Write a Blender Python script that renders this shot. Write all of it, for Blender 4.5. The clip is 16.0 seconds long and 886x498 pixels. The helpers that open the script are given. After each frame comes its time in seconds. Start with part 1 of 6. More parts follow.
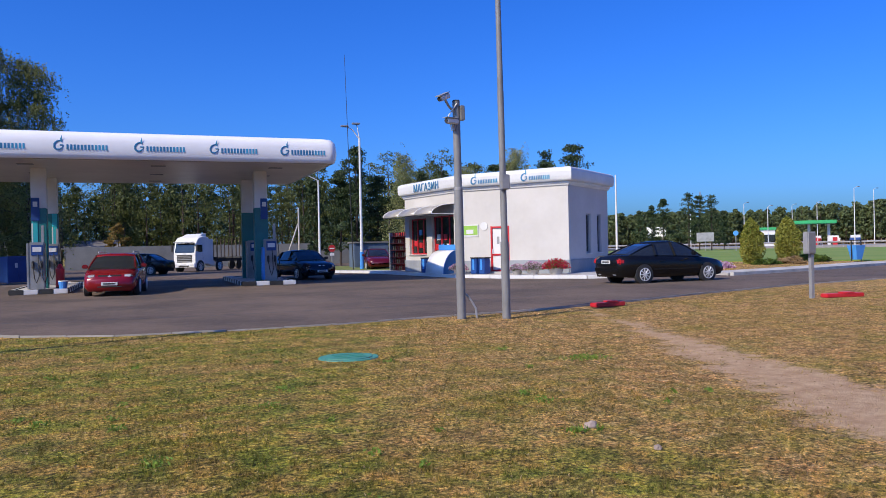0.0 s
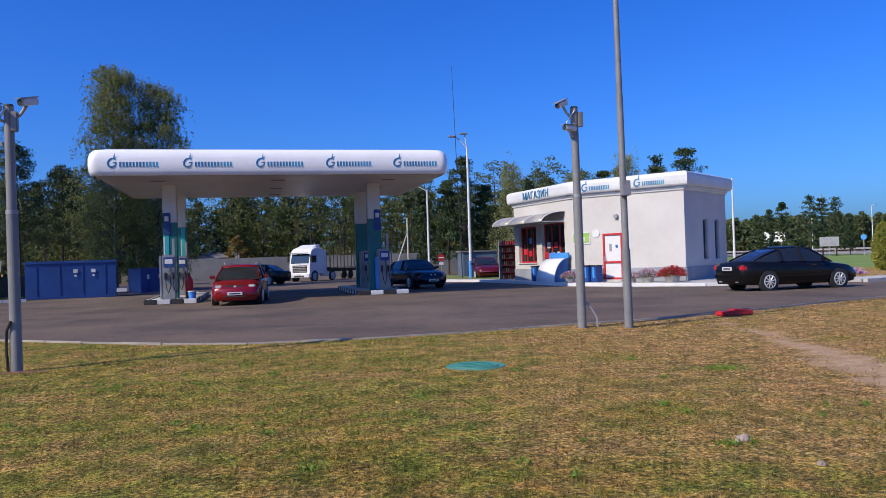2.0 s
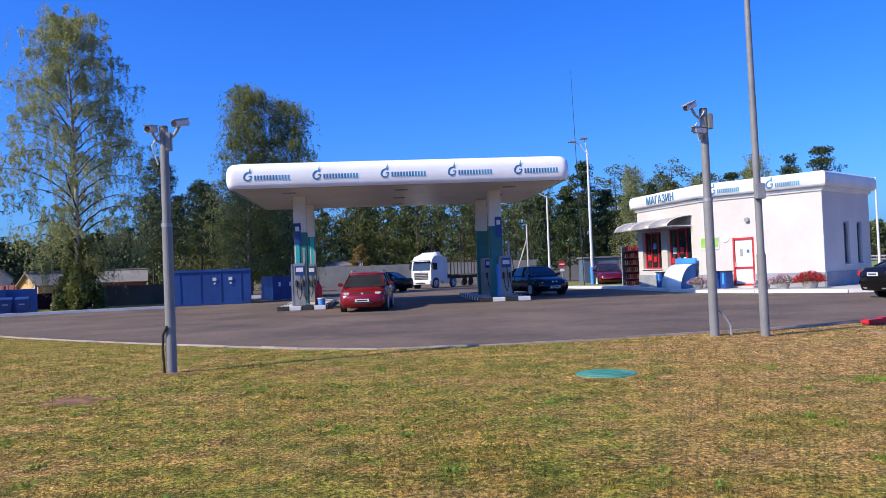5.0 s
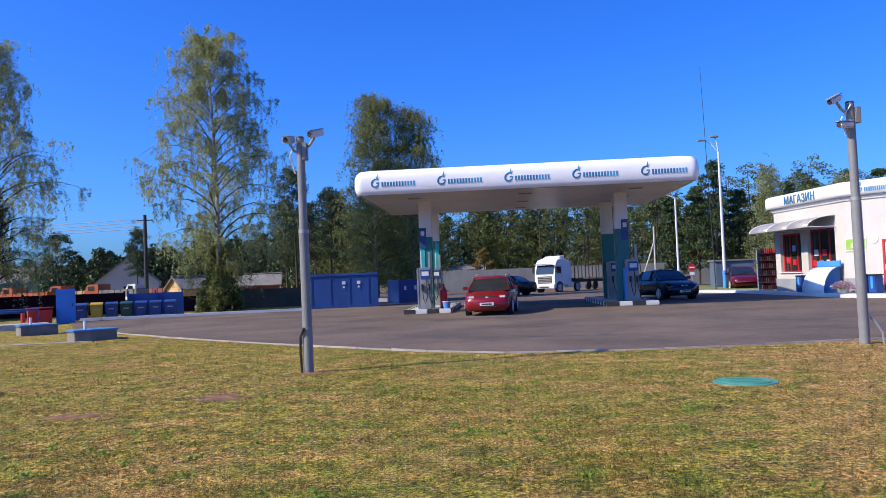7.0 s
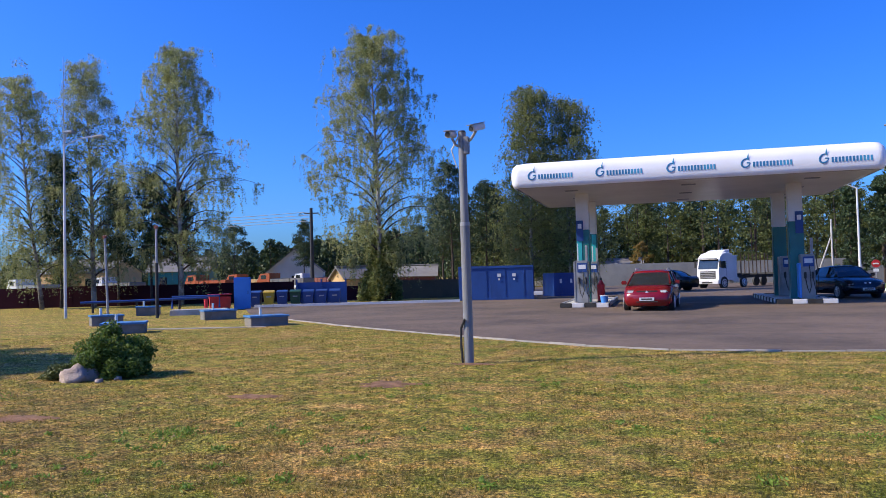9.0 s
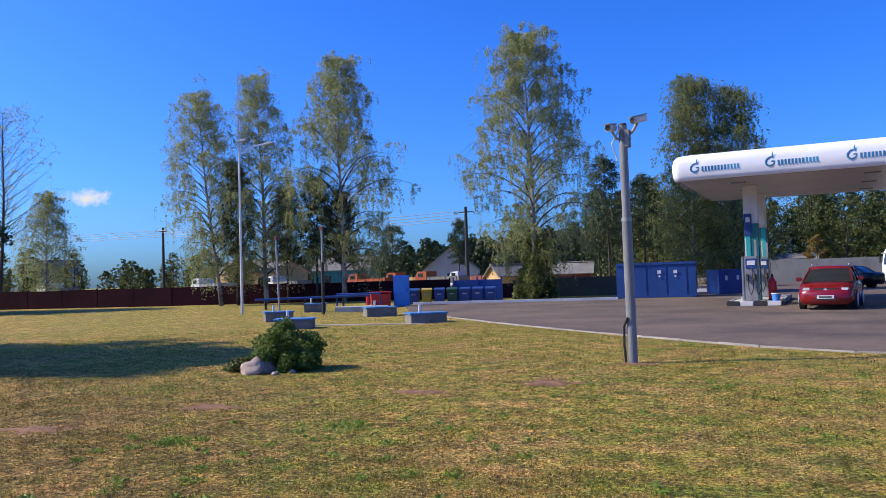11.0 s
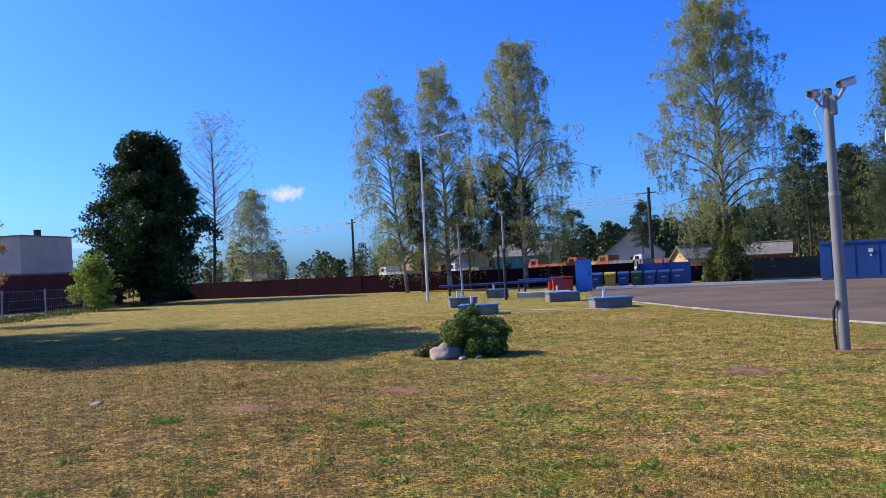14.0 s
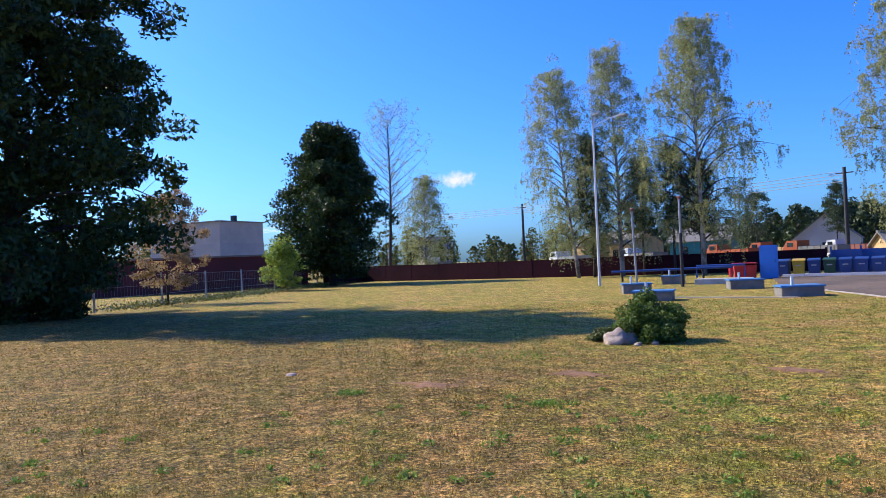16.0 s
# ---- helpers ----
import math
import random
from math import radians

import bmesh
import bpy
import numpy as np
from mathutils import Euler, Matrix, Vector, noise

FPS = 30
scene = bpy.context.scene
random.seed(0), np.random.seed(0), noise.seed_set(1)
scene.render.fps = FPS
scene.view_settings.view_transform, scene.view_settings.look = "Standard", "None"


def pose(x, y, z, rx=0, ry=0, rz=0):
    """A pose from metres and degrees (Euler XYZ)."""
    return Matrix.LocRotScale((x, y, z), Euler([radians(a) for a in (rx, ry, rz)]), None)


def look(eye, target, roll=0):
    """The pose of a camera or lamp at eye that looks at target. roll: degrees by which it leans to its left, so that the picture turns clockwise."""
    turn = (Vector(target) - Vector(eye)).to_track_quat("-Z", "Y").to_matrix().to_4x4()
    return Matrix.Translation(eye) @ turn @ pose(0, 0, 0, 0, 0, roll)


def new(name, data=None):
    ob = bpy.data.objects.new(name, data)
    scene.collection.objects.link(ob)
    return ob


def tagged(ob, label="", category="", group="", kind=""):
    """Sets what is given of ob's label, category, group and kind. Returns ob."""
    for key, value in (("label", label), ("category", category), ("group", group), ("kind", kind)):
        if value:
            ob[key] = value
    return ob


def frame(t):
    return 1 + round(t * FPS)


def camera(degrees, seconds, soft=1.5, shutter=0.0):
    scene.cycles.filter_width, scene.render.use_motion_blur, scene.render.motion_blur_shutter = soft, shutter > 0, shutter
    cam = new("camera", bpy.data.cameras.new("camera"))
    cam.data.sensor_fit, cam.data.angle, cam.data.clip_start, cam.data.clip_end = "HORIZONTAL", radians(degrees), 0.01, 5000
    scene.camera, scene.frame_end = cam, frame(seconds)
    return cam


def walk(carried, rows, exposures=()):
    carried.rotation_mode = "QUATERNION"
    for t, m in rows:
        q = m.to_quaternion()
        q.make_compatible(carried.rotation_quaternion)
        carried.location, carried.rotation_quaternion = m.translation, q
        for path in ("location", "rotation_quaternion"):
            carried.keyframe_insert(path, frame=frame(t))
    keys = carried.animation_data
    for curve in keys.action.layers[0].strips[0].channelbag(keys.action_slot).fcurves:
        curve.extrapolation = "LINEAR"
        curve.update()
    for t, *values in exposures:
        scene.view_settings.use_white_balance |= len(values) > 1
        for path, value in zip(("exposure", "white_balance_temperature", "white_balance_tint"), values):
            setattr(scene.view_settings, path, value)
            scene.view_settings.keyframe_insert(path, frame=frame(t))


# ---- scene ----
cam = camera(59.2, 16.0, soft=0.7)
PATH = [
    (0.0, pose(0.549, 0.092, 1.465, 89.88, 1.24, -21.24)),
    (0.5, pose(0.492, 0.120, 1.477, 89.41, 1.14, -19.37)),
    (1.0, pose(0.410, 0.169, 1.477, 89.75, 1.36, -17.25)),
    (1.5, pose(0.323, 0.180, 1.481, 90.15, 1.60, -15.50)),
    (2.0, pose(0.268, 0.167, 1.474, 90.72, 1.84, -13.58)),
    (2.5, pose(0.235, 0.159, 1.475, 90.88, 1.89, -11.87)),
    (3.0, pose(0.216, 0.151, 1.478, 90.58, 1.95, -10.15)),
    (5.5, pose(0.077, 0.032, 1.496, 91.72, 2.20, -3.00)),
    (6.0, pose(0.054, 0.017, 1.502, 91.85, 2.23, -0.46)),
    (6.5, pose(0.043, 0.004, 1.499, 92.09, 2.36, 2.28)),
    (7.0, pose(0.015, 0.003, 1.496, 92.14, 2.26, 4.04)),
    (7.5, pose(-0.011, 0.012, 1.494, 92.15, 2.18, 5.93)),
    (8.0, pose(-0.045, -0.004, 1.509, 92.57, 1.89, 9.53)),
    (8.5, pose(-0.062, -0.031, 1.502, 92.12, 1.98, 12.92)),
    (9.0, pose(-0.094, -0.025, 1.503, 91.96, 1.50, 15.27)),
    (11.5, pose(-0.209, -0.010, 1.509, 92.17, 1.78, 29.55)),
    (12.0, pose(-0.206, -0.028, 1.512, 92.19, 1.67, 32.26)),
    (12.5, pose(-0.213, -0.028, 1.511, 92.16, 2.00, 34.31)),
    (13.0, pose(-0.236, -0.021, 1.519, 92.04, 2.16, 36.62)),
    (13.5, pose(-0.246, -0.018, 1.515, 91.99, 2.27, 38.30)),
    (14.0, pose(-0.280, 0.005, 1.511, 91.56, 2.86, 39.71)),
    (14.5, pose(-0.314, -0.009, 1.499, 91.53, 2.53, 42.42)),
    (15.0, pose(-0.278, -0.054, 1.493, 91.26, 2.60, 46.53)),
    (15.5, pose(-0.251, -0.102, 1.493, 91.16, 2.66, 50.20)),
    (16.0, pose(-0.246, -0.121, 1.493, 91.01, 2.39, 52.13)),
]
walk(cam, PATH, ((0, 0.1), (1.5, 0.04), (2.5, 0.02), (3.2, 0.1), (5.5, 0.47), (9, 0.42), (12.5, 0.42), (14.5, 0.46), (16, 0.68)))

# ---------------------------------------------------------------- world, sun
SHADOW = Vector((0.93, 0.37, 0)).normalized()      # the way shadows fall
ELEV = radians(38)
to_sun = Vector((-SHADOW.x * math.cos(ELEV), -SHADOW.y * math.cos(ELEV), math.sin(ELEV)))
world = bpy.data.worlds.new("sky")
scene.world = world
world.use_nodes = True
wn, wl = world.node_tree.nodes, world.node_tree.links
sky = wn.new("ShaderNodeTexSky")
sky.sky_type, sky.sun_disc = "NISHITA", False
sky.sun_elevation = ELEV
sky.sun_rotation = math.atan2(to_sun.x, to_sun.y)
sky.air_density, sky.dust_density, sky.ozone_density = 1.0, 1.7, 3.0
tint = wn.new("ShaderNodeMix")                      # deep clear autumn blue
tint.data_type, tint.blend_type = "RGBA", "MULTIPLY"
tint.inputs[0].default_value = 1.0
tint.inputs[7].default_value = (0.43, 0.88, 1.84, 1)
deep = wn.new("ShaderNodeHueSaturation")
deep.inputs["Saturation"].default_value = 1.32
wl.new(sky.outputs[0], deep.inputs["Color"])
wl.new(deep.outputs[0], tint.inputs[6])
wl.new(tint.outputs[2], wn["Background"].inputs["Color"])
wn["Background"].inputs["Strength"].default_value = 0.098
sun = new("sun", bpy.data.lights.new("sun", "SUN"))
sun.data.energy, sun.data.angle, sun.data.color = 4.9, radians(0.5), (1.0, 0.87, 0.68)
sun.matrix_world = look(to_sun * 100, (0, 0, 0))

# ---------------------------------------------------------------- materials
def mat(name, col, col2=None, scale=3.0, rough=0.7, metal=0.0, bump=0.0, bscale=None, fine=0.25, island=0.0, spec=0.5, coat=0.0):
    m = bpy.data.materials.new(name)
    m.use_nodes = True
    n, l = m.node_tree.nodes, m.node_tree.links
    b = n["Principled BSDF"]
    b.inputs["Roughness"].default_value, b.inputs["Metallic"].default_value = rough, metal
    b.inputs["Specular IOR Level"].default_value = spec
    b.inputs["Coat Weight"].default_value = coat
    geo = n.new("ShaderNodeNewGeometry")
    col2 = col2 or tuple(c * 0.72 for c in col)
    big, small = n.new("ShaderNodeTexNoise"), n.new("ShaderNodeTexNoise")
    big.inputs["Scale"].default_value, small.inputs["Scale"].default_value = scale, scale * 9
    big.inputs["Detail"].default_value = small.inputs["Detail"].default_value = 4
    for t in (big, small):
        l.new(geo.outputs["Position"], t.inputs["Vector"])
    mx = n.new("ShaderNodeMath")
    mx.operation = "MULTIPLY_ADD"
    l.new(small.outputs["Fac"], mx.inputs[0])
    mx.inputs[1].default_value = fine
    l.new(big.outputs["Fac"], mx.inputs[2])
    last = mx.outputs[0]
    if island:
        isl = n.new("ShaderNodeMath")
        isl.operation = "MULTIPLY_ADD"
        l.new(geo.outputs["Random Per Island"], isl.inputs[0])
        isl.inputs[1].default_value = island
        l.new(last, isl.inputs[2])
        last = isl.outputs[0]
    r = n.new("ShaderNodeValToRGB")
    lo, hi = 0.38 + fine * 0.4 + island * 0.2, 0.62 + fine * 0.6 + island * 0.8
    r.color_ramp.elements[0].position, r.color_ramp.elements[1].position = lo, min(hi, 1)
    r.color_ramp.elements[0].color, r.color_ramp.elements[1].color = (*col, 1), (*col2, 1)
    l.new(last, r.inputs[0])
    l.new(r.outputs[0], b.inputs["Base Color"])
    if bump:
        bn, bt = n.new("ShaderNodeBump"), n.new("ShaderNodeTexNoise")
        bt.inputs["Scale"].default_value, bt.inputs["Detail"].default_value = bscale or scale * 12, 5
        l.new(geo.outputs["Position"], bt.inputs["Vector"])
        l.new(bt.outputs["Fac"], bn.inputs["Height"])
        bn.inputs["Strength"].default_value, bn.inputs["Distance"].default_value = bump, 0.03
        l.new(bn.outputs[0], b.inputs["Normal"])
    return m


def leaf_mat(name, col, col2, trans=0.3):
    m = mat(name, col, col2, 0.6, 0.55, island=0.7, fine=0.1, spec=0.3)
    n, l = m.node_tree.nodes, m.node_tree.links
    t, mixer = n.new("ShaderNodeBsdfTranslucent"), n.new("ShaderNodeMixShader")
    ramp = [x for x in n if x.type == "VALTORGB"][0]
    l.new(ramp.outputs[0], t.inputs["Color"])
    mixer.inputs[0].default_value = trans
    l.new(n["Principled BSDF"].outputs[0], mixer.inputs[1])
    l.new(t.outputs[0], mixer.inputs[2])
    l.new(mixer.outputs[0], n["Material Output"].inputs["Surface"])
    return m


def lawn_mat(name, blades=False):
    """Dry mown lawn: green, straw and brown patches, with a trodden sandy path."""
    m = bpy.data.materials.new(name)
    m.use_nodes = True
    n, l = m.node_tree.nodes, m.node_tree.links
    b = n["Principled BSDF"]
    b.inputs["Roughness"].default_value = 0.9
    b.inputs["Specular IOR Level"].default_value = 0.15
    geo = n.new("ShaderNodeNewGeometry")

    def noise_at(scale, detail=5, rough=0.6):
        t = n.new("ShaderNodeTexNoise")
        t.inputs["Scale"].default_value, t.inputs["Detail"].default_value, t.inputs["Roughness"].default_value = scale, detail, rough
        l.new(geo.outputs["Position"], t.inputs["Vector"])
        return t.outputs["Fac"]

    def ramp(src, stops):
        r = n.new("ShaderNodeValToRGB")
        e = r.color_ramp.elements
        while len(e) < len(stops):
            e.new(0.5)
        for k, (p, c) in zip(e, stops):
            k.position, k.color = p, (*c, 1)
        l.new(src, r.inputs[0])
        return r.outputs[0]

    def mix(fac, a, c, mode="MIX"):
        x = n.new("ShaderNodeMix")
        x.data_type, x.blend_type = "RGBA", mode
        if isinstance(fac, float):
            x.inputs[0].default_value = fac
        else:
            l.new(fac, x.inputs[0])
        l.new(a, x.inputs[6])
        l.new(c, x.inputs[7])
        return x.outputs[2]

    def math_of(op, a, c=None, d=None):
        x = n.new("ShaderNodeMath")
        x.operation = op
        for i, v in enumerate((a, c, d)):
            if v is None:
                continue
            if isinstance(v, (int, float)):
                x.inputs[i].default_value = v
            else:
                l.new(v, x.inputs[i])
        return x.outputs[0]
    green, straw, brown = (0.19, 0.198, 0.036), (0.44, 0.30, 0.1), (0.29, 0.145, 0.057)
    patches = ramp(noise_at(0.42, 8, 0.72), [(0.43, green), (0.53, (0.25, 0.215, 0.036)), (0.62, straw)])
    small = ramp(noise_at(2.6, 6, 0.7), [(0.42, (0.125, 0.165, 0.022)), (0.50, (0.29, 0.235, 0.052)), (0.585, (0.37, 0.20, 0.075))])
    col = mix(0.5, patches, small)
    earth = ramp(noise_at(0.55, 6, 0.7), [(0.50, (0, 0, 0)), (0.64, (1, 1, 1))])
    brown_col = ramp(noise_at(30, 3), [(0.3, brown), (0.7, (0.40, 0.28, 0.11))])
    col = mix(math_of("MULTIPLY", earth, 0.75), col, brown_col)
    sx = n.new("ShaderNodeSeparateXYZ")                  # barer, browner ground far to the western side, with backlit blades' shade painted in
    l.new(geo.outputs["Position"], sx.inputs[0])
    west_bare_shade = math_of("MULTIPLY_ADD", math_of("MAXIMUM", sx.outputs[0], -8.0), -0.16, -0.25)
    west_bare_shade = math_of("ADD", west_bare_shade, math_of("MULTIPLY", math_of("SUBTRACT", noise_at(0.9, 5, 0.7), 0.5), 2.4))
    west_bare_shade = math_of("ADD", west_bare_shade, math_of("MULTIPLY", math_of("MAXIMUM", math_of("SUBTRACT", sx.outputs[1], 5.0), 0.0), -0.16))
    # bare earth tones, darkened for grass seen from its unlit side
    bare = ramp(noise_at(6, 5, 0.7), [(0.42, (0.085, 0.05, 0.02)), (0.52, (0.175, 0.105, 0.037)), (0.62, (0.29, 0.185, 0.075))])
    col = mix(math_of("MULTIPLY", ramp(west_bare_shade, [(0.0, (0, 0, 0)), (0.8, (1, 1, 1))]), 0.65), col, bare)
    east = math_of("MULTIPLY_ADD", math_of("MINIMUM", sx.outputs[0], 6.0), 0.2, -0.5)      # sun-scorched ground towards the trodden path
    east = math_of("ADD", east, math_of("MULTIPLY", math_of("SUBTRACT", noise_at(0.8, 6, 0.7), 0.5), 3.0))
    scorched = ramp(noise_at(9, 5, 0.75), [(0.40, (0.22, 0.11, 0.042)), (0.5, (0.43, 0.24, 0.10)), (0.6, (0.58, 0.39, 0.19))])
    col = mix(math_of("MULTIPLY", ramp(east, [(0.0, (0, 0, 0)), (0.9, (1, 1, 1))]), 0.75), col, scorched)
    clods = ramp(noise_at(22, 5, 0.75), [(0.41, (0.22, 0.24, 0.20)), (0.5, (1.0, 1.0, 1.0)), (0.60, (1.9, 1.7, 1.5))])
    col = mix(0.85, col, clods, "MULTIPLY")
    tufty = ramp(noise_at(2.9, 7, 0.75), [(0.41, (0.55, 0.58, 0.55)), (0.5, (1, 1, 1)), (0.59, (1.4, 1.32, 1.25))])
    col = mix(0.8, col, tufty, "MULTIPLY")
    if blades:
        tip = ramp(geo.outputs["Random Per Island"], [(0.0, (0.06, 0.09, 0.012)), (0.4, (0.15, 0.155, 0.026)), (0.7, (0.30, 0.215, 0.07)), (1.0, (0.48, 0.36, 0.16))])
        col = mix(0.32, col, tip)
    else:
        fine = ramp(noise_at(45, 4, 0.8), [(0.41, (0.25, 0.25, 0.25)), (0.59, (1.7, 1.7, 1.7))])
        col = mix(0.8, col, fine, "MULTIPLY")
        sep = n.new("ShaderNodeSeparateXYZ")
        l.new(geo.outputs["Position"], sep.inputs[0])
        y5 = math_of("SUBTRACT", sep.outputs[1], 5.0)
        centre = math_of("MULTIPLY_ADD", y5, 0.34, 6.4)
        off = math_of("ABSOLUTE", math_of("SUBTRACT", sep.outputs[0], centre))
        wide = math_of("MULTIPLY_ADD", y5, -0.085, 0.85)
        wob = math_of("MULTIPLY", math_of("SUBTRACT", noise_at(1.6, 7, 0.75), 0.5), 2.4)
        inside = math_of("ADD", math_of("SUBTRACT", wide, off), wob)
        near = math_of("LESS_THAN", sep.outputs[1], 15.4)
        mask = math_of("MULTIPLY", math_of("MULTIPLY", ramp(inside, [(0.0, (0, 0, 0)), (0.3, (1, 1, 1))]), near), 0.92)
        sand = ramp(noise_at(5, 6, 0.7), [(0.35, (0.40, 0.25, 0.14)), (0.65, (0.60, 0.42, 0.26))])
        col = mix(mask, col, sand)
        bn = n.new("ShaderNodeBump")
        bn.inputs["Strength"].default_value, bn.inputs["Distance"].default_value = 0.7, 0.05
        l.new(noise_at(35, 5, 0.8), bn.inputs["Height"])
        l.new(bn.outputs[0], b.inputs["Normal"])
    l.new(col, b.inputs["Base Color"])
    if blades:                                           # thin blades let light through
        thin, both = n.new("ShaderNodeBsdfTranslucent"), n.new("ShaderNodeMixShader")
        l.new(col, thin.inputs["Color"])
        both.inputs[0].default_value = 0.45
        l.new(b.outputs[0], both.inputs[1])
        l.new(thin.outputs[0], both.inputs[2])
        l.new(both.outputs[0], n["Material Output"].inputs["Surface"])
    return m


M = {}
M["lawn"] = lawn_mat("dry_lawn")
M["blades"] = lawn_mat("dry_grass_blades", True)
M["asphalt"] = mat("worn_asphalt", (0.148, 0.104, 0.072), (0.078, 0.056, 0.040), 0.34, 0.88, bump=0.5, bscale=60, fine=0.4)
M["concrete"] = mat("pale_concrete", (0.50, 0.48, 0.45), (0.36, 0.34, 0.31), 1.5, 0.85, bump=0.3)
M["white"] = mat("white_panel", (0.66, 0.66, 0.66), (0.58, 0.58, 0.58), 0.7, 0.45)
M["fascia"] = mat("gloss_white_fascia", (0.84, 0.84, 0.85), (0.78, 0.78, 0.79), 0.6, 0.3)
M["render"] = mat("cream_render", (0.56, 0.54, 0.515), (0.50, 0.48, 0.455), 0.5, 0.85, bump=0.15, bscale=80)
M["plinth"] = mat("grey_plinth", (0.28, 0.30, 0.33), (0.22, 0.24, 0.27), 1.0, 0.8)
M["soffit"] = mat("canopy_soffit", (0.52, 0.50, 0.47), (0.42, 0.40, 0.38), 0.4, 0.32)
M["teal"] = mat("teal_paint", (0.015, 0.17, 0.17), (0.012, 0.13, 0.135), 1.0, 0.4)
M["blue"] = mat("blue_paint", (0.012, 0.06, 0.24), (0.01, 0.045, 0.19), 0.8, 0.5)
M["skyblue"] = mat("light_blue_paint", (0.06, 0.28, 0.70), (0.05, 0.22, 0.6), 0.8, 0.5)
M["logo"] = mat("logo_blue", (0.045, 0.20, 0.38), (0.04, 0.17, 0.33), 1, 0.9, spec=0.08)
M["palelogo"] = mat("logo_pale_blue", (0.06, 0.30, 0.50), (0.05, 0.26, 0.44), 1, 0.9, spec=0.08)
M["cyan"] = mat("bright_cyan_paint", (0.03, 0.42, 0.46), (0.025, 0.34, 0.38), 1, 0.45)
M["red"] = mat("red_paint", (0.55, 0.02, 0.03), (0.42, 0.015, 0.02), 1.0, 0.45)
M["steel"] = mat("galvanised_steel", (0.36, 0.36, 0.37), (0.27, 0.27, 0.28), 2.0, 0.5, 0.35)
M["pole"] = mat("grey_painted_pole", (0.215, 0.215, 0.22), (0.16, 0.16, 0.165), 1.2, 0.5)
M["dark"] = mat("dark_rubber", (0.02, 0.02, 0.02), (0.03, 0.03, 0.03), 4, 0.7)
M["glass"] = mat("dark_window_glass", (0.015, 0.018, 0.02), (0.02, 0.025, 0.03), 1, 0.06, spec=0.8)
M["chrome"] = mat("bright_alloy", (0.72, 0.72, 0.73), (0.6, 0.6, 0.62), 3, 0.35, 0.5)
M["brickwall"] = mat("dark_red_fence_panel", (0.040, 0.012, 0.019), (0.026, 0.009, 0.014), 0.4, 0.85, spec=0.06)
M["bark"] = mat("dark_bark", (0.07, 0.05, 0.04), (0.04, 0.03, 0.025), 3, 0.95, bump=0.6)
M["birchbark"] = mat("birch_bark", (0.40, 0.38, 0.355), (0.10, 0.09, 0.08), 2.2, 0.9, fine=0.5)
M["yellowleaf"] = leaf_mat("young_leaves", (0.14, 0.22, 0.03), (0.30, 0.38, 0.06), 0.4)
M["birchleaf"] = leaf_mat("birch_leaves", (0.15, 0.19, 0.065), (0.37, 0.38, 0.168), 0.5)
# darker copy of birch_leaves with shade put into the leaf colour
M["shadebirch"] = leaf_mat("shaded_birch_leaves", (0.085, 0.115, 0.034), (0.23, 0.25, 0.085), 0.42)
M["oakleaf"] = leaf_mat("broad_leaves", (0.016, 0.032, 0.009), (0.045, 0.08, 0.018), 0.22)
M["pineleaf"] = leaf_mat("pine_needles", (0.022, 0.04, 0.016), (0.055, 0.085, 0.03), 0.1)
M["mixleaf"] = leaf_mat("mixed_wood_leaves", (0.034, 0.054, 0.014), (0.12, 0.14, 0.04), 0.25)
M["bushleaf"] = leaf_mat("bush_leaves", (0.03, 0.06, 0.01), (0.12, 0.18, 0.03), 0.25)
M["thuja"] = leaf_mat("thuja_leaves", (0.13, 0.17, 0.02), (0.28, 0.27, 0.05), 0.2)
M["rustleaf"] = leaf_mat("rusty_leaves", (0.24, 0.15, 0.06), (0.42, 0.30, 0.16), 0.4)
M["roofred"] = mat("dark_red_roof", (0.22, 0.07, 0.05), (0.16, 0.05, 0.04), 0.8, 0.8)
M["roofgrey"] = mat("grey_sheet_roof", (0.21, 0.20, 0.185), (0.15, 0.14, 0.135), 0.8, 0.8)
M["olive"] = mat("olive_fence_boards", (0.10, 0.085, 0.06), (0.07, 0.06, 0.045), 1, 0.9)
M["kerbstone"] = mat("weathered_kerb", (0.37, 0.34, 0.31), (0.25, 0.235, 0.215), 1.2, 0.9, bump=0.4)
M["stone"] = mat("pale_stone", (0.46, 0.36, 0.30), (0.27, 0.21, 0.18), 4, 0.9, bump=0.8)


# ---------------------------------------------------------------- mesh helpers
def part(name, bm, material, parent=None, label="", smooth=False):
    me = bpy.data.meshes.new(name)
    bm.normal_update()
    bm.to_mesh(me)
    bm.free()
    me.materials.append(material)
    if smooth:
        me.polygons.foreach_set("use_smooth", [True] * len(me.polygons))
    ob = new(name, me)
    ob.parent = parent
    return tagged(ob, label)


def empty(name, m, label, category, group="", kind=""):
    ob = new(name)
    ob.matrix_world = m
    return tagged(ob, label, category, group, kind)


def box(bm, x, y, z, sx, sy, sz, bevel=0.0, m=None):
    """A box by its centre and full sizes."""
    vs = bmesh.ops.create_cube(bm, size=1, matrix=Matrix.Translation((x, y, z)) @ Matrix.Diagonal((sx, sy, sz, 1)))["verts"]
    if m:
        bmesh.ops.transform(bm, matrix=m, verts=vs)
    if bevel:
        es = list({e for v in vs for e in v.link_edges})
        bmesh.ops.bevel(bm, geom=es, offset=bevel, segments=2, affect="EDGES")
    return bm


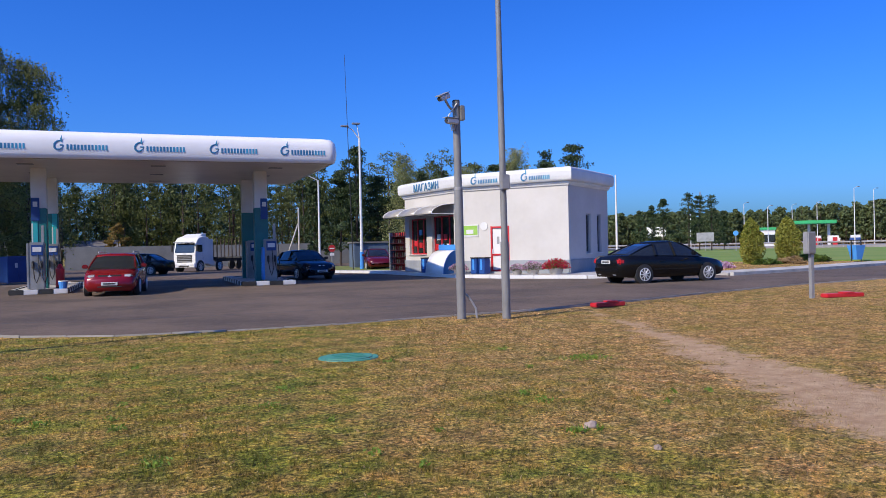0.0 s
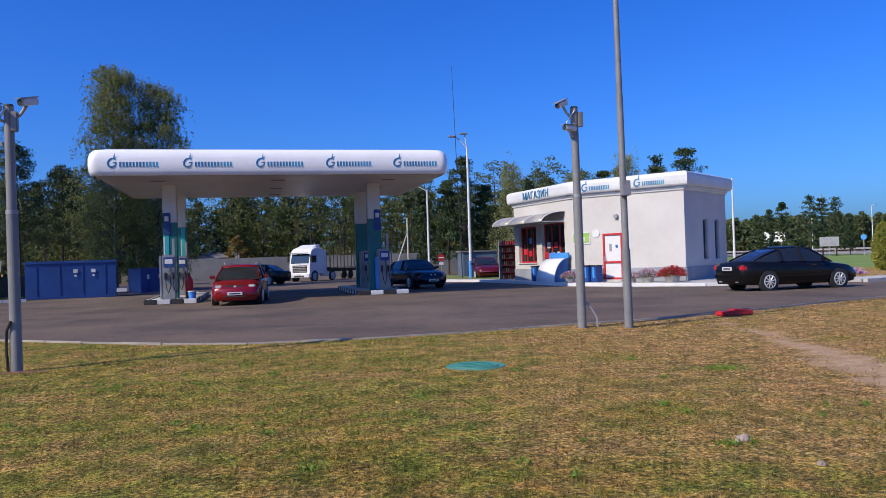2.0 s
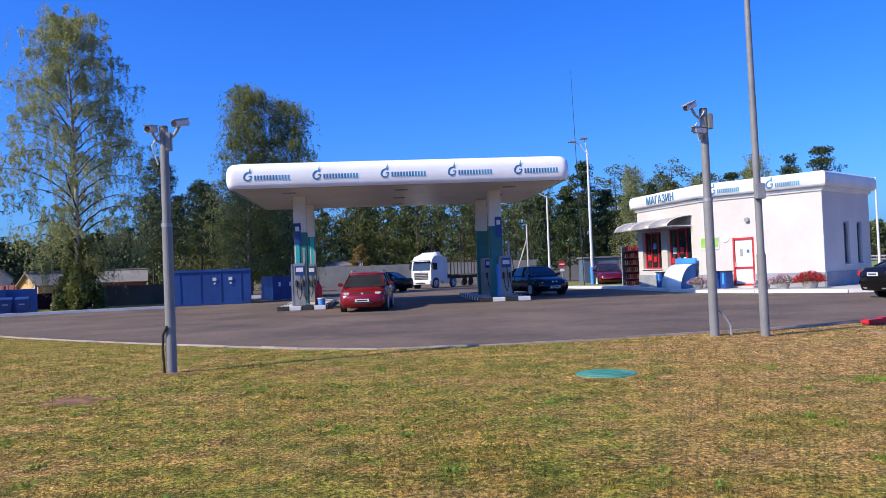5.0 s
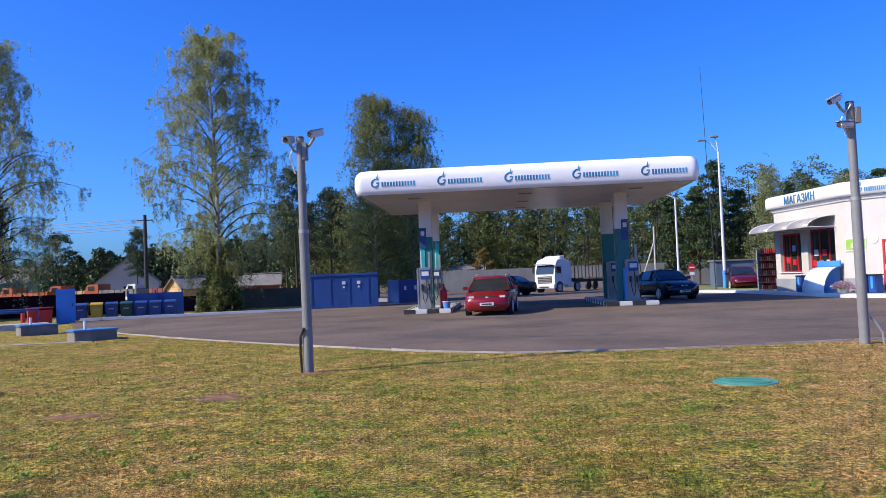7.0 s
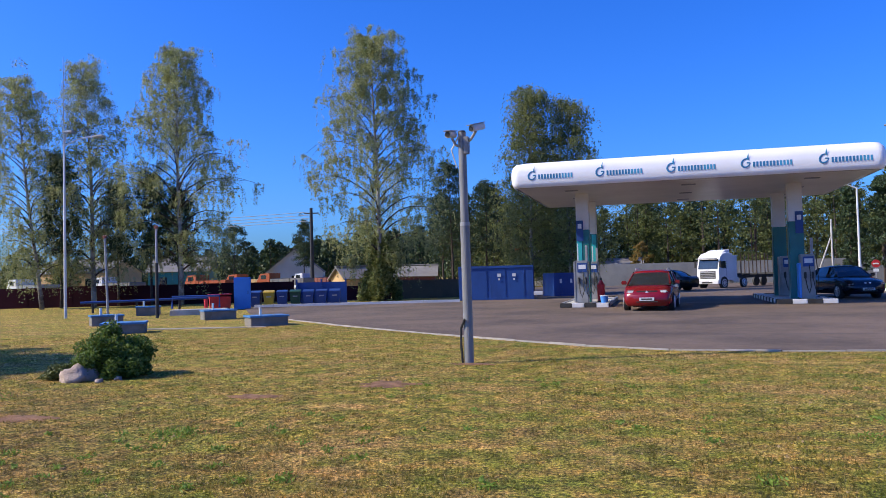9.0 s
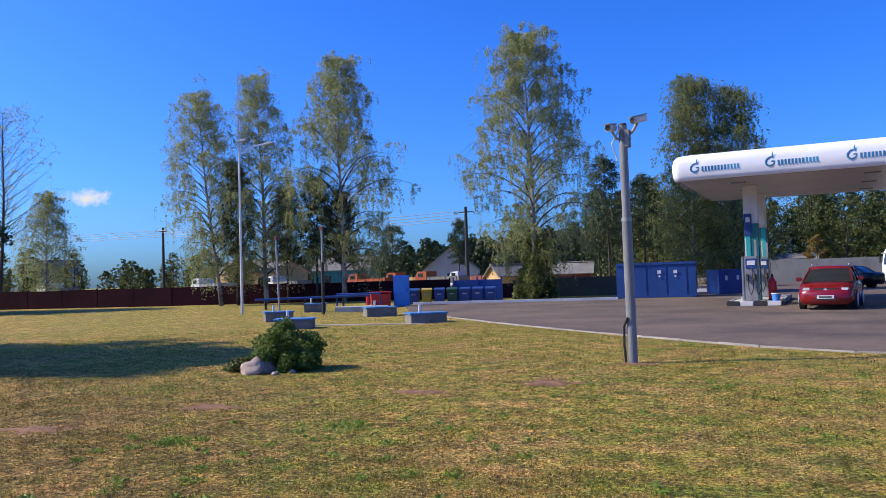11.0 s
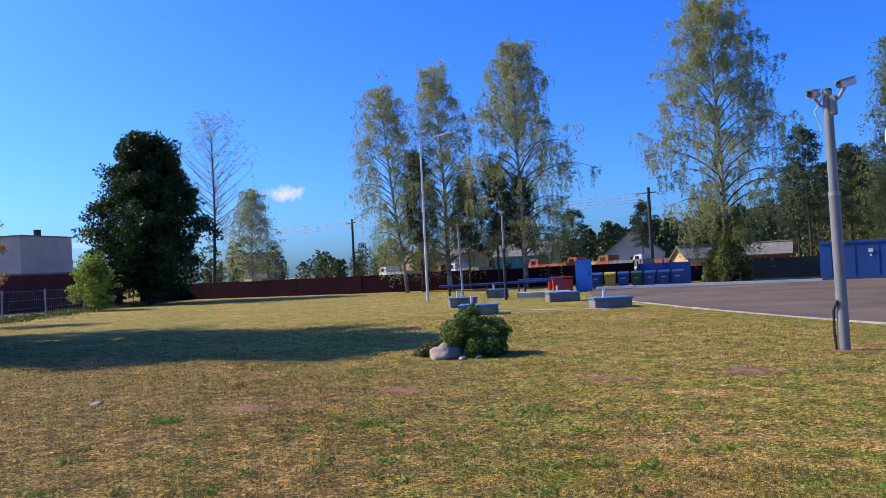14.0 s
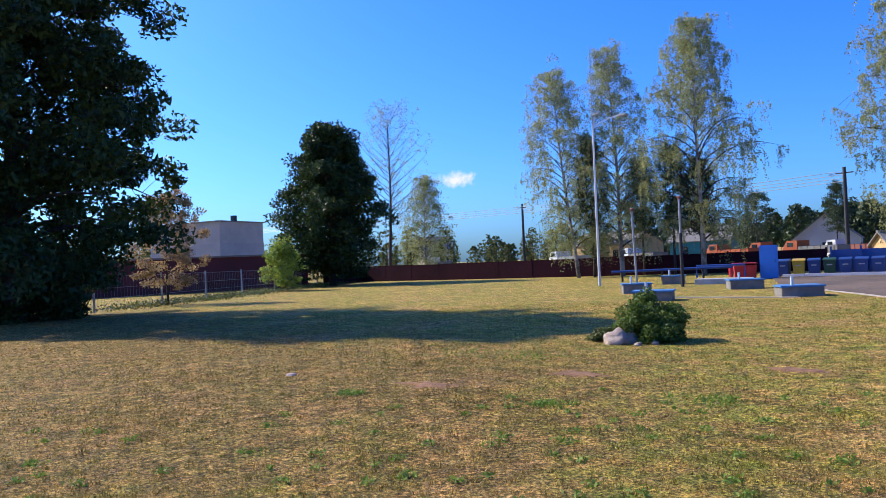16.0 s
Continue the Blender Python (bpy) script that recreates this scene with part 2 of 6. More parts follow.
def rod(bm, a, b, r0, r1=None, seg=12):
    a, b = Vector(a), Vector(b)
    r1 = r0 if r1 is None else r1
    q = (b - a).to_track_quat("Z", "Y").to_matrix().to_4x4()
    bmesh.ops.create_cone(bm, cap_ends=True, segments=seg, radius1=r0, radius2=r1, depth=(b - a).length,
                          matrix=Matrix.Translation((a + b) / 2) @ q)
    return bm


def tube(bm, pts, radii, seg=7):
    """A bent tapering tube along points."""
    rings = []
    for i, p in enumerate(pts):
        d = (Vector(pts[min(i + 1, len(pts) - 1)]) - Vector(pts[max(i - 1, 0)])).normalized()
        q = d.to_track_quat("Z", "Y")
        rings.append([bm.verts.new(Vector(p) + q @ Vector((math.cos(a) * radii[i], math.sin(a) * radii[i], 0)))
                      for a in [2 * math.pi * k / seg for k in range(seg)]])
    for r0, r1 in zip(rings, rings[1:]):
        for k in range(seg):
            bm.faces.new((r0[k], r0[(k + 1) % seg], r1[(k + 1) % seg], r1[k]))
    bm.faces.new(rings[0][::-1])
    bm.faces.new(rings[-1])
    return bm


def loft(bm, rings, close=True, caps=True):
    vr = [[bm.verts.new(p) for p in r] for r in rings]
    k = len(vr[0])
    for a, b in zip(vr, vr[1:]):
        for i in range(k if close else k - 1):
            j = (i + 1) % k
            bm.faces.new((a[i], a[j], b[j], b[i]))
    if caps:
        bm.faces.new(vr[0][::-1])
        bm.faces.new(vr[-1])
    return bm


def prism(bm, pts, z0, z1):
    """A plan outline drawn up from z0 to z1 (outline counter-clockwise)."""
    return loft(bm, [[(x, y, z0) for x, y in pts], [(x, y, z1) for x, y in pts]])


def B():
    return bmesh.new()


def quads_object(name, centres, sizes, material, parent=None, seed=1, droop=0.0, aspect=0.6, label="", corners=4):
    """Many small leaves as free four- or three-cornered faces, one mesh."""
    rng = np.random.default_rng(seed)
    k = len(centres)
    u = rng.normal(size=(k, 3))
    if droop:
        u[:, 2] -= droop * 2
    u /= np.linalg.norm(u, axis=1)[:, None]
    v = rng.normal(size=(k, 3))
    v -= (v * u).sum(1)[:, None] * u
    v /= np.linalg.norm(v, axis=1)[:, None]
    s = np.asarray(sizes)[:, None] * 0.5
    c = np.asarray(centres)
    ring = [c - u * s, c + v * s * aspect - u * s * 0.1, c + u * s, c - v * s * aspect - u * s * 0.1] if corners == 4 else [c - u * s, c + u * s * 0.7 + v * s * aspect, c + u * s * 0.7 - v * s * aspect]
    co = np.stack(ring, 1).reshape(-1, 3)
    me = bpy.data.meshes.new(name)
    me.vertices.add(corners * k)
    me.vertices.foreach_set("co", co.astype(np.float32).ravel())
    me.loops.add(corners * k)
    me.loops.foreach_set("vertex_index", np.arange(corners * k, dtype=np.int32))
    me.polygons.add(k)
    me.polygons.foreach_set("loop_start", np.arange(0, corners * k, corners, dtype=np.int32))
    me.update(calc_edges=True)
    me.materials.append(material)
    ob = new(name, me)
    ob.parent = parent
    return tagged(ob, label)


# ---------------------------------------------------------------- ground, forecourt
def gz(x, y):
    """Height of the uneven lawn."""
    return noise.noise((x * 0.12, y * 0.12, 3)) * 0.03 + noise.noise((x * 0.5, y * 0.5, 9)) * 0.012 - 0.002


def sheet(name, pts, z, material, label, category, thick=0.0):
    bm = B()
    if thick:
        prism(bm, pts, z - thick, z)
    else:
        bm.faces.new([bm.verts.new((x, y, z)) for x, y in pts])
    ob = part(name, bm, material)
    return tagged(ob, label, category, kind="structure")


def ground_mesh():
    xs = np.concatenate([[-2500, -800, -300, -150], np.arange(-90, 61, 1.5), [100, 200, 400, 900, 2500]])
    ys = np.concatenate([[-2500, -600, -150, -40], np.arange(-12, 61, 1.5), [90, 150, 300, 700, 2500]])
    vs = []
    for y in ys:
        for x in xs:
            vs.append((x, y, gz(x, y) if -90 <= x <= 60 and -12 <= y <= 60 else -0.05))
    w = len(xs)
    fs = [(j * w + i, j * w + i + 1, (j + 1) * w + i + 1, (j + 1) * w + i) for j in range(len(ys) - 1) for i in range(w - 1)]
    me = bpy.data.meshes.new("ground")
    me.from_pydata(vs, [], fs)
    me.polygons.foreach_set("use_smooth", [True] * len(fs))
    me.materials.append(M["lawn"])
    tagged(new("ground", me), "dry mown lawn with straw and brown patches", "lawn", kind="structure")


ground_mesh()
EDGE = [(-17.0, 30.3), (-13.0, 26.2), (-9.6, 22.8), (-7.0, 20.4), (-4.0, 17.9), (-1.5, 16.0), (0.1, 15.15), (2.0, 14.9), (4.1, 14.95), (5.8, 15.25),
        (7.6, 15.5), (9.6, 15.9), (12.4, 16.85), (15.5, 18.0), (19.9, 19.3), (25.1, 20.3), (37, 22.6), (60, 27), (110, 37)]
FAR = [(110, 48), (60, 35.2), (37.3, 29.9), (28.9, 27.2), (23.4, 25.9), (24, 40), (15, 47), (13, 53), (42, 66), (42, 82), (-14, 82), (-10.6, 41.9), (-16.4, 40.2), (-21.9, 38.4)]
sheet("forecourt", EDGE + FAR, 0.035, M["asphalt"], "worn grey-brown asphalt forecourt with cracks", "asphalt", 0.3)


def kerb(name, pts, w, z0, z1, material, label, stones=1.0):
    """A kerb of separate stones along a line of points."""
    root = empty(name, pose(0, 0, 0), label, "kerb", kind="structure")
    for (ax, ay), (bx, by) in zip(pts, pts[1:]):
        a, b = Vector((ax, ay, 0)), Vector((bx, by, 0))
        count = max(1, round((b - a).length / stones))
        ang = math.atan2(by - ay, bx - ax)
        for i in range(count):
            c = a.lerp(b, (i + 0.5) / count)
            ln = (b - a).length / count - 0.012
            bm = box(B(), 0, 0, (z0 + z1) / 2, ln, w, z1 - z0, 0.008)
            o = part("kerb_stone", bm, material, root)
            o.matrix_local = Matrix.Translation((c.x, c.y, random.uniform(-0.006, 0.006))) @ Matrix.Rotation(ang + random.uniform(-0.006, 0.006), 4, "Z")
    return root


kerb("lawn_kerb", EDGE[:17], 0.04, -0.2, 0.037, M["kerbstone"], "pale flush concrete kerb between lawn and asphalt", 1.0)
kerb("yard_kerb", [(-21.4, 38.6), (-16.4, 40.2), (-10.6, 41.9)], 0.18, -0.1, 0.17, M["white"], "white-painted concrete kerb along the yard", 1.0)
kerb("verge_kerb", [(23.4, 25.9), (28.9, 27.2), (37.3, 29.9), (60, 35.2), (90, 43)], 0.2, -0.1, 0.17, M["concrete"], "pale worn concrete kerb beside the verge", 1.0)
sheet("verge_walk", [(23.4, 26.1), (28.9, 27.4), (37.3, 30.1), (60, 35.4), (90, 43.2), (90, 45), (60, 37.5), (37.3, 32), (28.9, 29.3), (24, 28)], 0.15, M["concrete"],
      "pale dusty concrete walk beside the kerb", "walk", 0.3)

sheet("lawn_path", [(-16.2, 22.0), (-14.2, 22.3), (-12.3, 22.75), (-12.4, 23.0), (-14.3, 22.6), (-16.3, 22.3)], 0.015, M["kerbstone"], "narrow pale concrete path across the lawn", "path", 0.1)

# ---------------------------------------------------------------- filling station canopy
CX0, CX1, CY0, CY1, CZ0 = -5.65, 8.1, 31.0, 41.5, 4.95


def emblem(parent, name, x, y, z, w, m, group):
    """A plain emblem: a ring open to the side with a small flame, and a bar in place of the brand's letters."""
    root = empty(name, m @ Matrix.Translation((x, y, z)) @ Matrix.Diagonal((1, 0.22, 1, 1)), "blue emblem and lettering bar on white fascia", "sign", group)
    bm = B()
    ring = [(0.15 * math.cos(a) + 0.03 * math.sin(a), 0.16 * math.sin(a)) for a in [radians(d) for d in range(55, 361, 15)]]
    for k, ((ax, az), (bx, bz)) in enumerate(zip(ring, ring[1:])):
        t = 0.014 + 0.022 * math.sin(math.pi * (k + 0.5) / (len(ring) - 1))
        rod(bm, (ax, 0, az), (bx, 0, bz), t, seg=6)
    rod(bm, (0.15, 0, 0), (0.03, 0, 0), 0.024, seg=6)
    part("ring", bm, M["logo"], root)
    part("flame", rod(rod(B(), (0.09, 0, 0.10), (0.07, 0, 0.2), 0.012, 0.034, 8), (0.07, 0, 0.2), (0.1, 0, 0.36), 0.034, 0.003, 8), M["palelogo"], root)
    for i in range(12):                       # twelve bars, one for each sign of the unlettered name
        bx = 0.22 + (w - 0.22) * (i + 0.5) / 12
        bm = box(B(), bx, 0, -0.065, (w - 0.22) / 12 * 0.6, 0.02, 0.19, 0.004)
        part("letter_bar", bm, M["logo"] if i < 8 else M["palelogo"], root)
    return root


def canopy():
    root = empty("canopy", pose((CX0 + CX1) / 2, (CY0 + CY1) / 2, 0), "white canopy of a filling station with rounded fascia on four columns", "canopy")
    inv = root.matrix_world.inverted()

    def add(name, bm, mt, label="", smooth=False, parent=None):
        bmesh.ops.transform(bm, matrix=inv, verts=bm.verts)
        return part(name, bm, mt, parent or root, label, smooth)
    # rounded fascia: one bowed profile swept round the four sides
    prof = [(0.16, 0.0), (0.22, 0.03), (0.27, 0.16), (0.30, 0.38), (0.29, 0.62), (0.24, 0.82), (0.12, 0.95), (-0.1, 1.0)]
    rings = []
    for o, h in prof:
        k = o - 0.30
        x0, y0, x1, y1, turn = CX0 - k, CY0 - k, CX1 + k, CY1 + k, 0.32
        ring = []
        for cx, cy, start in ((x0 + turn, y0 + turn, 180), (x1 - turn, y0 + turn, 270), (x1 - turn, y1 - turn, 0), (x0 + turn, y1 - turn, 90)):
            arc = [radians(start + d) for d in (0, 15, 30, 45, 60, 75, 90)]
            along = [(-math.sin(a) * 0.1, math.cos(a) * 0.1) for a in (arc[0], arc[-1])]
            bend = [(cx + math.cos(a) * turn, cy + math.sin(a) * turn) for a in arc]
            bend = [(bend[0][0] - along[0][0], bend[0][1] - along[0][1])] + bend + [(bend[-1][0] + along[1][0], bend[-1][1] + along[1][1])]
            ring += [(px, py, CZ0 + h * 1.02) for px, py in bend]
        rings.append(ring)
    add("fascia", loft(B(), rings, caps=False), M["fascia"], "white bowed metal fascia", True)
    add("soffit", box(B(), (CX0 + CX1) / 2, (CY0 + CY1) / 2, CZ0 + 0.02, CX1 - CX0 - 0.5, CY1 - CY0 - 0.5, 0.06), M["soffit"], "pale metal soffit")
    add("roof", box(B(), (CX0 + CX1) / 2, (CY0 + CY1) / 2, CZ0 + 0.86, CX1 - CX0 - 0.6, CY1 - CY0 - 0.6, 0.06), M["soffit"])
    for x in (-3.4, 1.3, 5.9):
        for y in (33, 36.5, 39.8):
            add("lamp_panel", box(B(), x, y, CZ0 - 0.02, 0.55, 0.3, 0.03, 0.005), M["plinth"], "recessed canopy lamp")
    for x in (-3.12, 5.47):
        for y in (34.6, 39.0):
            add("column", box(B(), x, y, 3.35 + (CZ0 - 3.35) / 2, 0.56, 0.42, CZ0 - 3.35, 0.03), M["white"], "white upper column")
            add("column_base", box(B(), x, y, 1.68, 0.57, 0.43, 3.34, 0.03), M["teal"], "teal painted lower column")
    for x, y in ((-3.27, 34.375), (-2.97, 38.775)):
        add("column_stripe", box(B(), x, y, 2.45, 0.2, 0.02, 1.75, 0.004), M["cyan"], "bright cyan stripe on the column")
        add("stripe_edge", box(B(), x - 0.09, y - 0.004, 2.2, 0.05, 0.018, 1.1, 0.003), M["white"])
    for x, s in ((-3.12, -1), (5.47, 1)):
        add("number_plate_panel", box(B(), x + 0.12 * s, 34.35, 3.3, 0.3, 0.05, 0.9, 0.01), M["blue"], "blue pump sign on the column")
        add("sign_stripe", box(B(), x + 0.12 * s, 34.32, 3.5, 0.16, 0.02, 0.2), M["white"])
    return root


canopy()
for i in range(5):
    emblem(None, "canopy_emblem", -4.75 + i * 2.68, CY0 - 0.005, CZ0 + 0.47, 1.62, pose(0, 0, 0), "emblems on the canopy")


def island(x0, x1, y0, y1, label):
    root = empty("pump_island", pose((x0 + x1) / 2, (y0 + y1) / 2, 0.03), label, "pump island", "pump islands")
    w, d = x1 - x0, y1 - y0
    part("slab", box(B(), 0, 0, 0.08, w - 0.24, d - 0.24, 0.16), M["concrete"], root)
    nx, ny = max(2, round(w / 0.5)), round(d / 0.5)
    for i in range(nx):
        for side in (-1, 1):
            bm = box(B(), 0, 0, 0.095, w / nx - 0.012, 0.14, 0.19, 0.02)
            o = part("kerb_block", bm, M["white"] if (i + (side > 0)) % 2 else M["dark"], root)
            o.location = (-w / 2 + (i + 0.5) * w / nx, side * (d / 2 - 0.06), 0)
    for j in range(ny):
        for side in (-1, 1):
            bm = box(B(), 0, 0, 0.095, 0.14, (d - 0.28) / ny - 0.012, 0.19, 0.02)
            o = part("kerb_block", bm, M["white"] if j % 2 else M["dark"], root)
            o.location = (side * (w / 2 - 0.06), -d / 2 + 0.14 + (j + 0.5) * (d - 0.28) / ny, 0)
    return root


island(-4.0, -2.0, 32.6, 41.0, "concrete pump island with black and white kerb blocks")
island(4.5, 6.7, 33.2, 41.5, "concrete pump island with black and white kerb blocks")


M["dispgrey"] = mat("brushed_dispenser_steel", (0.30, 0.30, 0.30), (0.22, 0.22, 0.22), 2, 0.4, 0.3)


def dispenser(x, y, z, side=False):
    root = empty("fuel_dispenser", pose(x, y, z), "steel fuel dispenser with hoses on the pump island", "fuel dispenser", "fuel dispensers")
    part("cabinet", box(B(), 0, 0, 0.9, 0.52, 0.5, 1.8, 0.03), M["dispgrey"], root, "brushed steel cabinet")
    part("side_panel", box(B(), -0.3, 0, 0.75 if side else 0.9, 0.09, 0.52, 1.4 if side else 1.75, 0.02), M["skyblue"] if side else M["dispgrey"], root, "blue side panel" if side else "steel side panel")
    part("display", box(B(), 0.02, -0.26, 1.5, 0.4, 0.03, 0.4, 0.01), M["blue"], root, "blue display")
    part("screen", box(B(), 0.02, -0.28, 1.53, 0.3, 0.01, 0.18), M["white"], root)
    for dx in (-0.12, 0.16):
        noz = part("nozzle", rod(box(B(), dx, -0.3, 0.95, 0.09, 0.1, 0.28, 0.02), (dx, -0.32, 1.05), (dx, -0.42, 0.85), 0.02), M["dark"], root, "black nozzle")
        pts = [(dx, -0.33, 0.85), (dx + 0.05, -0.4, 0.45), (dx + 0.12, -0.38, 0.25), (dx + 0.2, -0.32, 0.5), (dx + 0.18, -0.3, 1.1), (dx + 0.15, -0.2, 1.75)]
        part("hose", tube(B(), pts, [0.018] * 6), M["dark"], root, "black rubber hose", True)
    part("hose_mast", box(B(), 0.2, 0, 2.1, 0.1, 0.1, 0.7, 0.01), M["steel"], root)
    return root


dispenser(-3.12, 33.6, 0.19)
dispenser(5.75, 34.0, 0.19, True)
dispenser(-3.0, 38.0, 0.19)
dispenser(5.6, 38.0, 0.19)

fb = empty("fire_extinguisher_box", pose(-2.4, 34.2, 0.19), "red fire extinguisher standing on the pump island", "extinguisher")
part("body", rod(rod(B(), (0, 0, 0.05), (0, 0, 0.75), 0.16, seg=16), (0, 0, 0.75), (0, 0, 0.95), 0.15, 0.05, 16), M["red"], fb, smooth=False)
part("valve", rod(B(), (0, 0, 0.95), (0, 0, 1.05), 0.05), M["dark"], fb)
part("foot", rod(B(), (0, 0, 0), (0, 0, 0.06), 0.17, seg=16), M["dark"], fb)
bk = empty("bucket", pose(-2.2, 33.0, 0.19), "blue plastic bucket on the pump island", "bucket")
part("body", rod(B(), (0, 0, 0), (0, 0, 0.3), 0.13, 0.17, 16), M["skyblue"], bk)
part("rim", rod(B(), (0, 0, 0.29), (0, 0, 0.32), 0.18, 0.18, 16), M["white"], bk)

# ---------------------------------------------------------------- shop
SA, SK, SC, SR = Vector((14.5, 41.8, 0)), Vector((15.42, 35.6, 0)), Vector((18.78, 31.13, 0)), Vector((23.0, 34.4, 0))
SB = Vector((19.2, 43.5, 0))
BASE, TOP = 0.17, 4.25
PLAN = [SA, SK, SC, SR, SB]


def wall_along(name, a, b, z0, z1, thick, openings, material, label):
    """A wall between plan points with openings (start, end, low, high) through it; its outer face lies on a-b."""
    d = (b - a).normalized()
    nrm = Vector((d.y, -d.x, 0))
    m = Matrix(((d.x, -nrm.x, 0, a.x), (d.y, -nrm.y, 0, a.y), (0, 0, 1, 0), (0, 0, 0, 1)))
    ln = (b - a).length
    # one connected sheet of cells with holes, drawn to its thickness
    bm = B()
    xs = sorted({0.0, ln, *(v for o in openings for v in o[:2])})
    zs = sorted({z0, z1, *(v for o in openings for v in o[2:])})
    solid = {(i, k) for i in range(len(xs) - 1) for k in range(len(zs) - 1)
             if not any(o[0] <= (xs[i] + xs[i + 1]) / 2 <= o[1] and o[2] <= (zs[k] + zs[k + 1]) / 2 <= o[3] for o in openings)}
    vs = {}

    def vert(i, k, y):
        if (i, k, y) not in vs:
            vs[i, k, y] = bm.verts.new((xs[i], y, zs[k]))
        return vs[i, k, y]
    for i, k in solid:
        bm.faces.new([vert(i, k, 0), vert(i + 1, k, 0), vert(i + 1, k + 1, 0), vert(i, k + 1, 0)])
        bm.faces.new([vert(i, k, thick), vert(i, k + 1, thick), vert(i + 1, k + 1, thick), vert(i + 1, k, thick)])
        for di, dk, a_, b_ in ((-1, 0, (0, 0), (0, 1)), (1, 0, (1, 1), (1, 0)), (0, -1, (1, 0), (0, 0)), (0, 1, (0, 1), (1, 1))):
            if (i + di, k + dk) not in solid:
                p, q = (i + a_[0], k + a_[1]), (i + b_[0], k + b_[1])
                bm.faces.new([vert(*p, 0), vert(*q, 0), vert(*q, thick), vert(*p, thick)])
    bmesh.ops.recalc_face_normals(bm, faces=bm.faces[:])
    return bm, m


shop = empty("shop", pose(0, 0, 0), "single-storey cream filling station shop with white fascia", "shop building")
OPEN = [[(0.5, 2.5, 1.1, 3.05), (3.1, 5.4, 1.0, 3.1)], [(1.55, 2.55, BASE + 0.06, 2.42)], [(2.2, 2.85, 1.05, 2.95), (3.75, 4.35, 1.05, 2.95)], [], []]
FACE = []
for i, (a, b) in enumerate(zip(PLAN, PLAN[1:] + PLAN[:1])):
    bm, m = wall_along("wall", a, b, BASE - 0.1, TOP, 0.3, OPEN[i], M["render"], "")
    w = part("wall", bm, M["render"], shop, "cream rendered wall")
    w.matrix_local = m
    FACE.append((m, (b - a).length))
    bm = B()
    spans, at = [], 0.0
    for s, e, lo, hi in OPEN[i]:
        if lo < 0.8:
            spans.append((at, s)); at = e
    spans.append((at, (b - a).length))
    for s, e in spans:
        box(bm, (s + e) / 2, -0.02, BASE + 0.3, e - s, 0.05, 0.62, 0.006)
    part("plinth", bm, M["plinth"], shop, "grey plinth").matrix_local = m


def grown(o):
    """The plan outline moved out by o, with mitred corners."""
    out = []
    for i, p in enumerate(PLAN):
        d0, d1 = (p - PLAN[i - 1]).normalized(), (PLAN[(i + 1) % len(PLAN)] - p).normalized()
        n0, n1 = Vector((d0.y, -d0.x, 0)), Vector((d1.y, -d1.x, 0))
        k = (n0 + n1) / (1 + n0.dot(n1))
        out.append((p + k * o).to_2d()[:])
    return out


rings = []
for o, z in ((0.05, 4.20), (0.08, 4.28), (0.12, 4.30), (0.12, 4.38), (0.24, 4.40), (0.28, 4.46), (0.30, 4.6), (0.30, 4.84), (0.26, 4.96), (0.14, 5.02), (-0.2, 5.05)):
    rings.append([(x, y, z) for x, y in grown(o)])
part("fascia", loft(B(), rings), M["white"], shop, "white bowed metal fascia")
part("floor_slab", prism(B(), grown(-0.35), BASE - 0.05, BASE + 0.02), M["plinth"], shop)
part("antenna", rod(rod(B(), (21.5, 36, 5.0), (21.5, 36, 5.7), 0.02), (21.3, 36, 5.45), (21.7, 36, 5.45), 0.012), M["steel"], shop)


def window(i, s, e, lo, hi, mullions, frame_mat, deep=0.12):
    m, _ = FACE[i]
    win = part("window_frame", B(), frame_mat, shop)
    bm = B()
    t = 0.07
    for z in (lo + t / 2, hi - t / 2):
        box(bm, (s + e) / 2, deep, z, e - s, 0.08, t, 0.006)
    for x in [s + t / 2, e - t / 2] + mullions:
        box(bm, x, deep, (lo + hi) / 2, t, 0.078, hi - lo - 2 * t, 0.006)
    me = win.data
    bm.to_mesh(me)
    bm.free()
    win.matrix_local = m
    win["label"] = "red-framed window" if frame_mat is M["red"] else "dark window"
    part("pane", box(B(), (s + e) / 2, deep + 0.02, (lo + hi) / 2, e - s - 0.1, 0.015, hi - lo - 0.1), M["glass"], win, "dark window glass")
    part("sill", box(B(), (s + e) / 2, -0.02, lo - 0.02, e - s + 0.1, 0.12, 0.04, 0.005), M["white"], win)
    return win


window(0, 0.5, 2.5, 1.1, 3.05, [1.15, 1.85], M["red"], 0.2)
window(0, 3.1, 5.4, 1.0, 3.1, [3.85, 4.65], M["red"], 0.2)
window(2, 2.2, 2.85, 1.05, 2.95, [], M["plinth"])
window(2, 3.75, 4.35, 1.05, 2.95, [], M["plinth"])
# goods seen through the shop window
for s, z, c in ((3.3, 1.5, "red"), (3.9, 1.5, "skyblue"), (4.5, 1.5, "white"), (3.5, 2.0, "white"), (4.2, 2.0, "red"), (1.5, 1.6, "red"), (0.9, 1.7, "red"), (1.5, 2.3, "skyblue")):
    m, _ = FACE[0]
    g = part("window_poster", box(B(), s, 0.19, z, 0.34, 0.01, 0.3), M[c], shop, "printed poster in the shop window")
    g.matrix_local = m
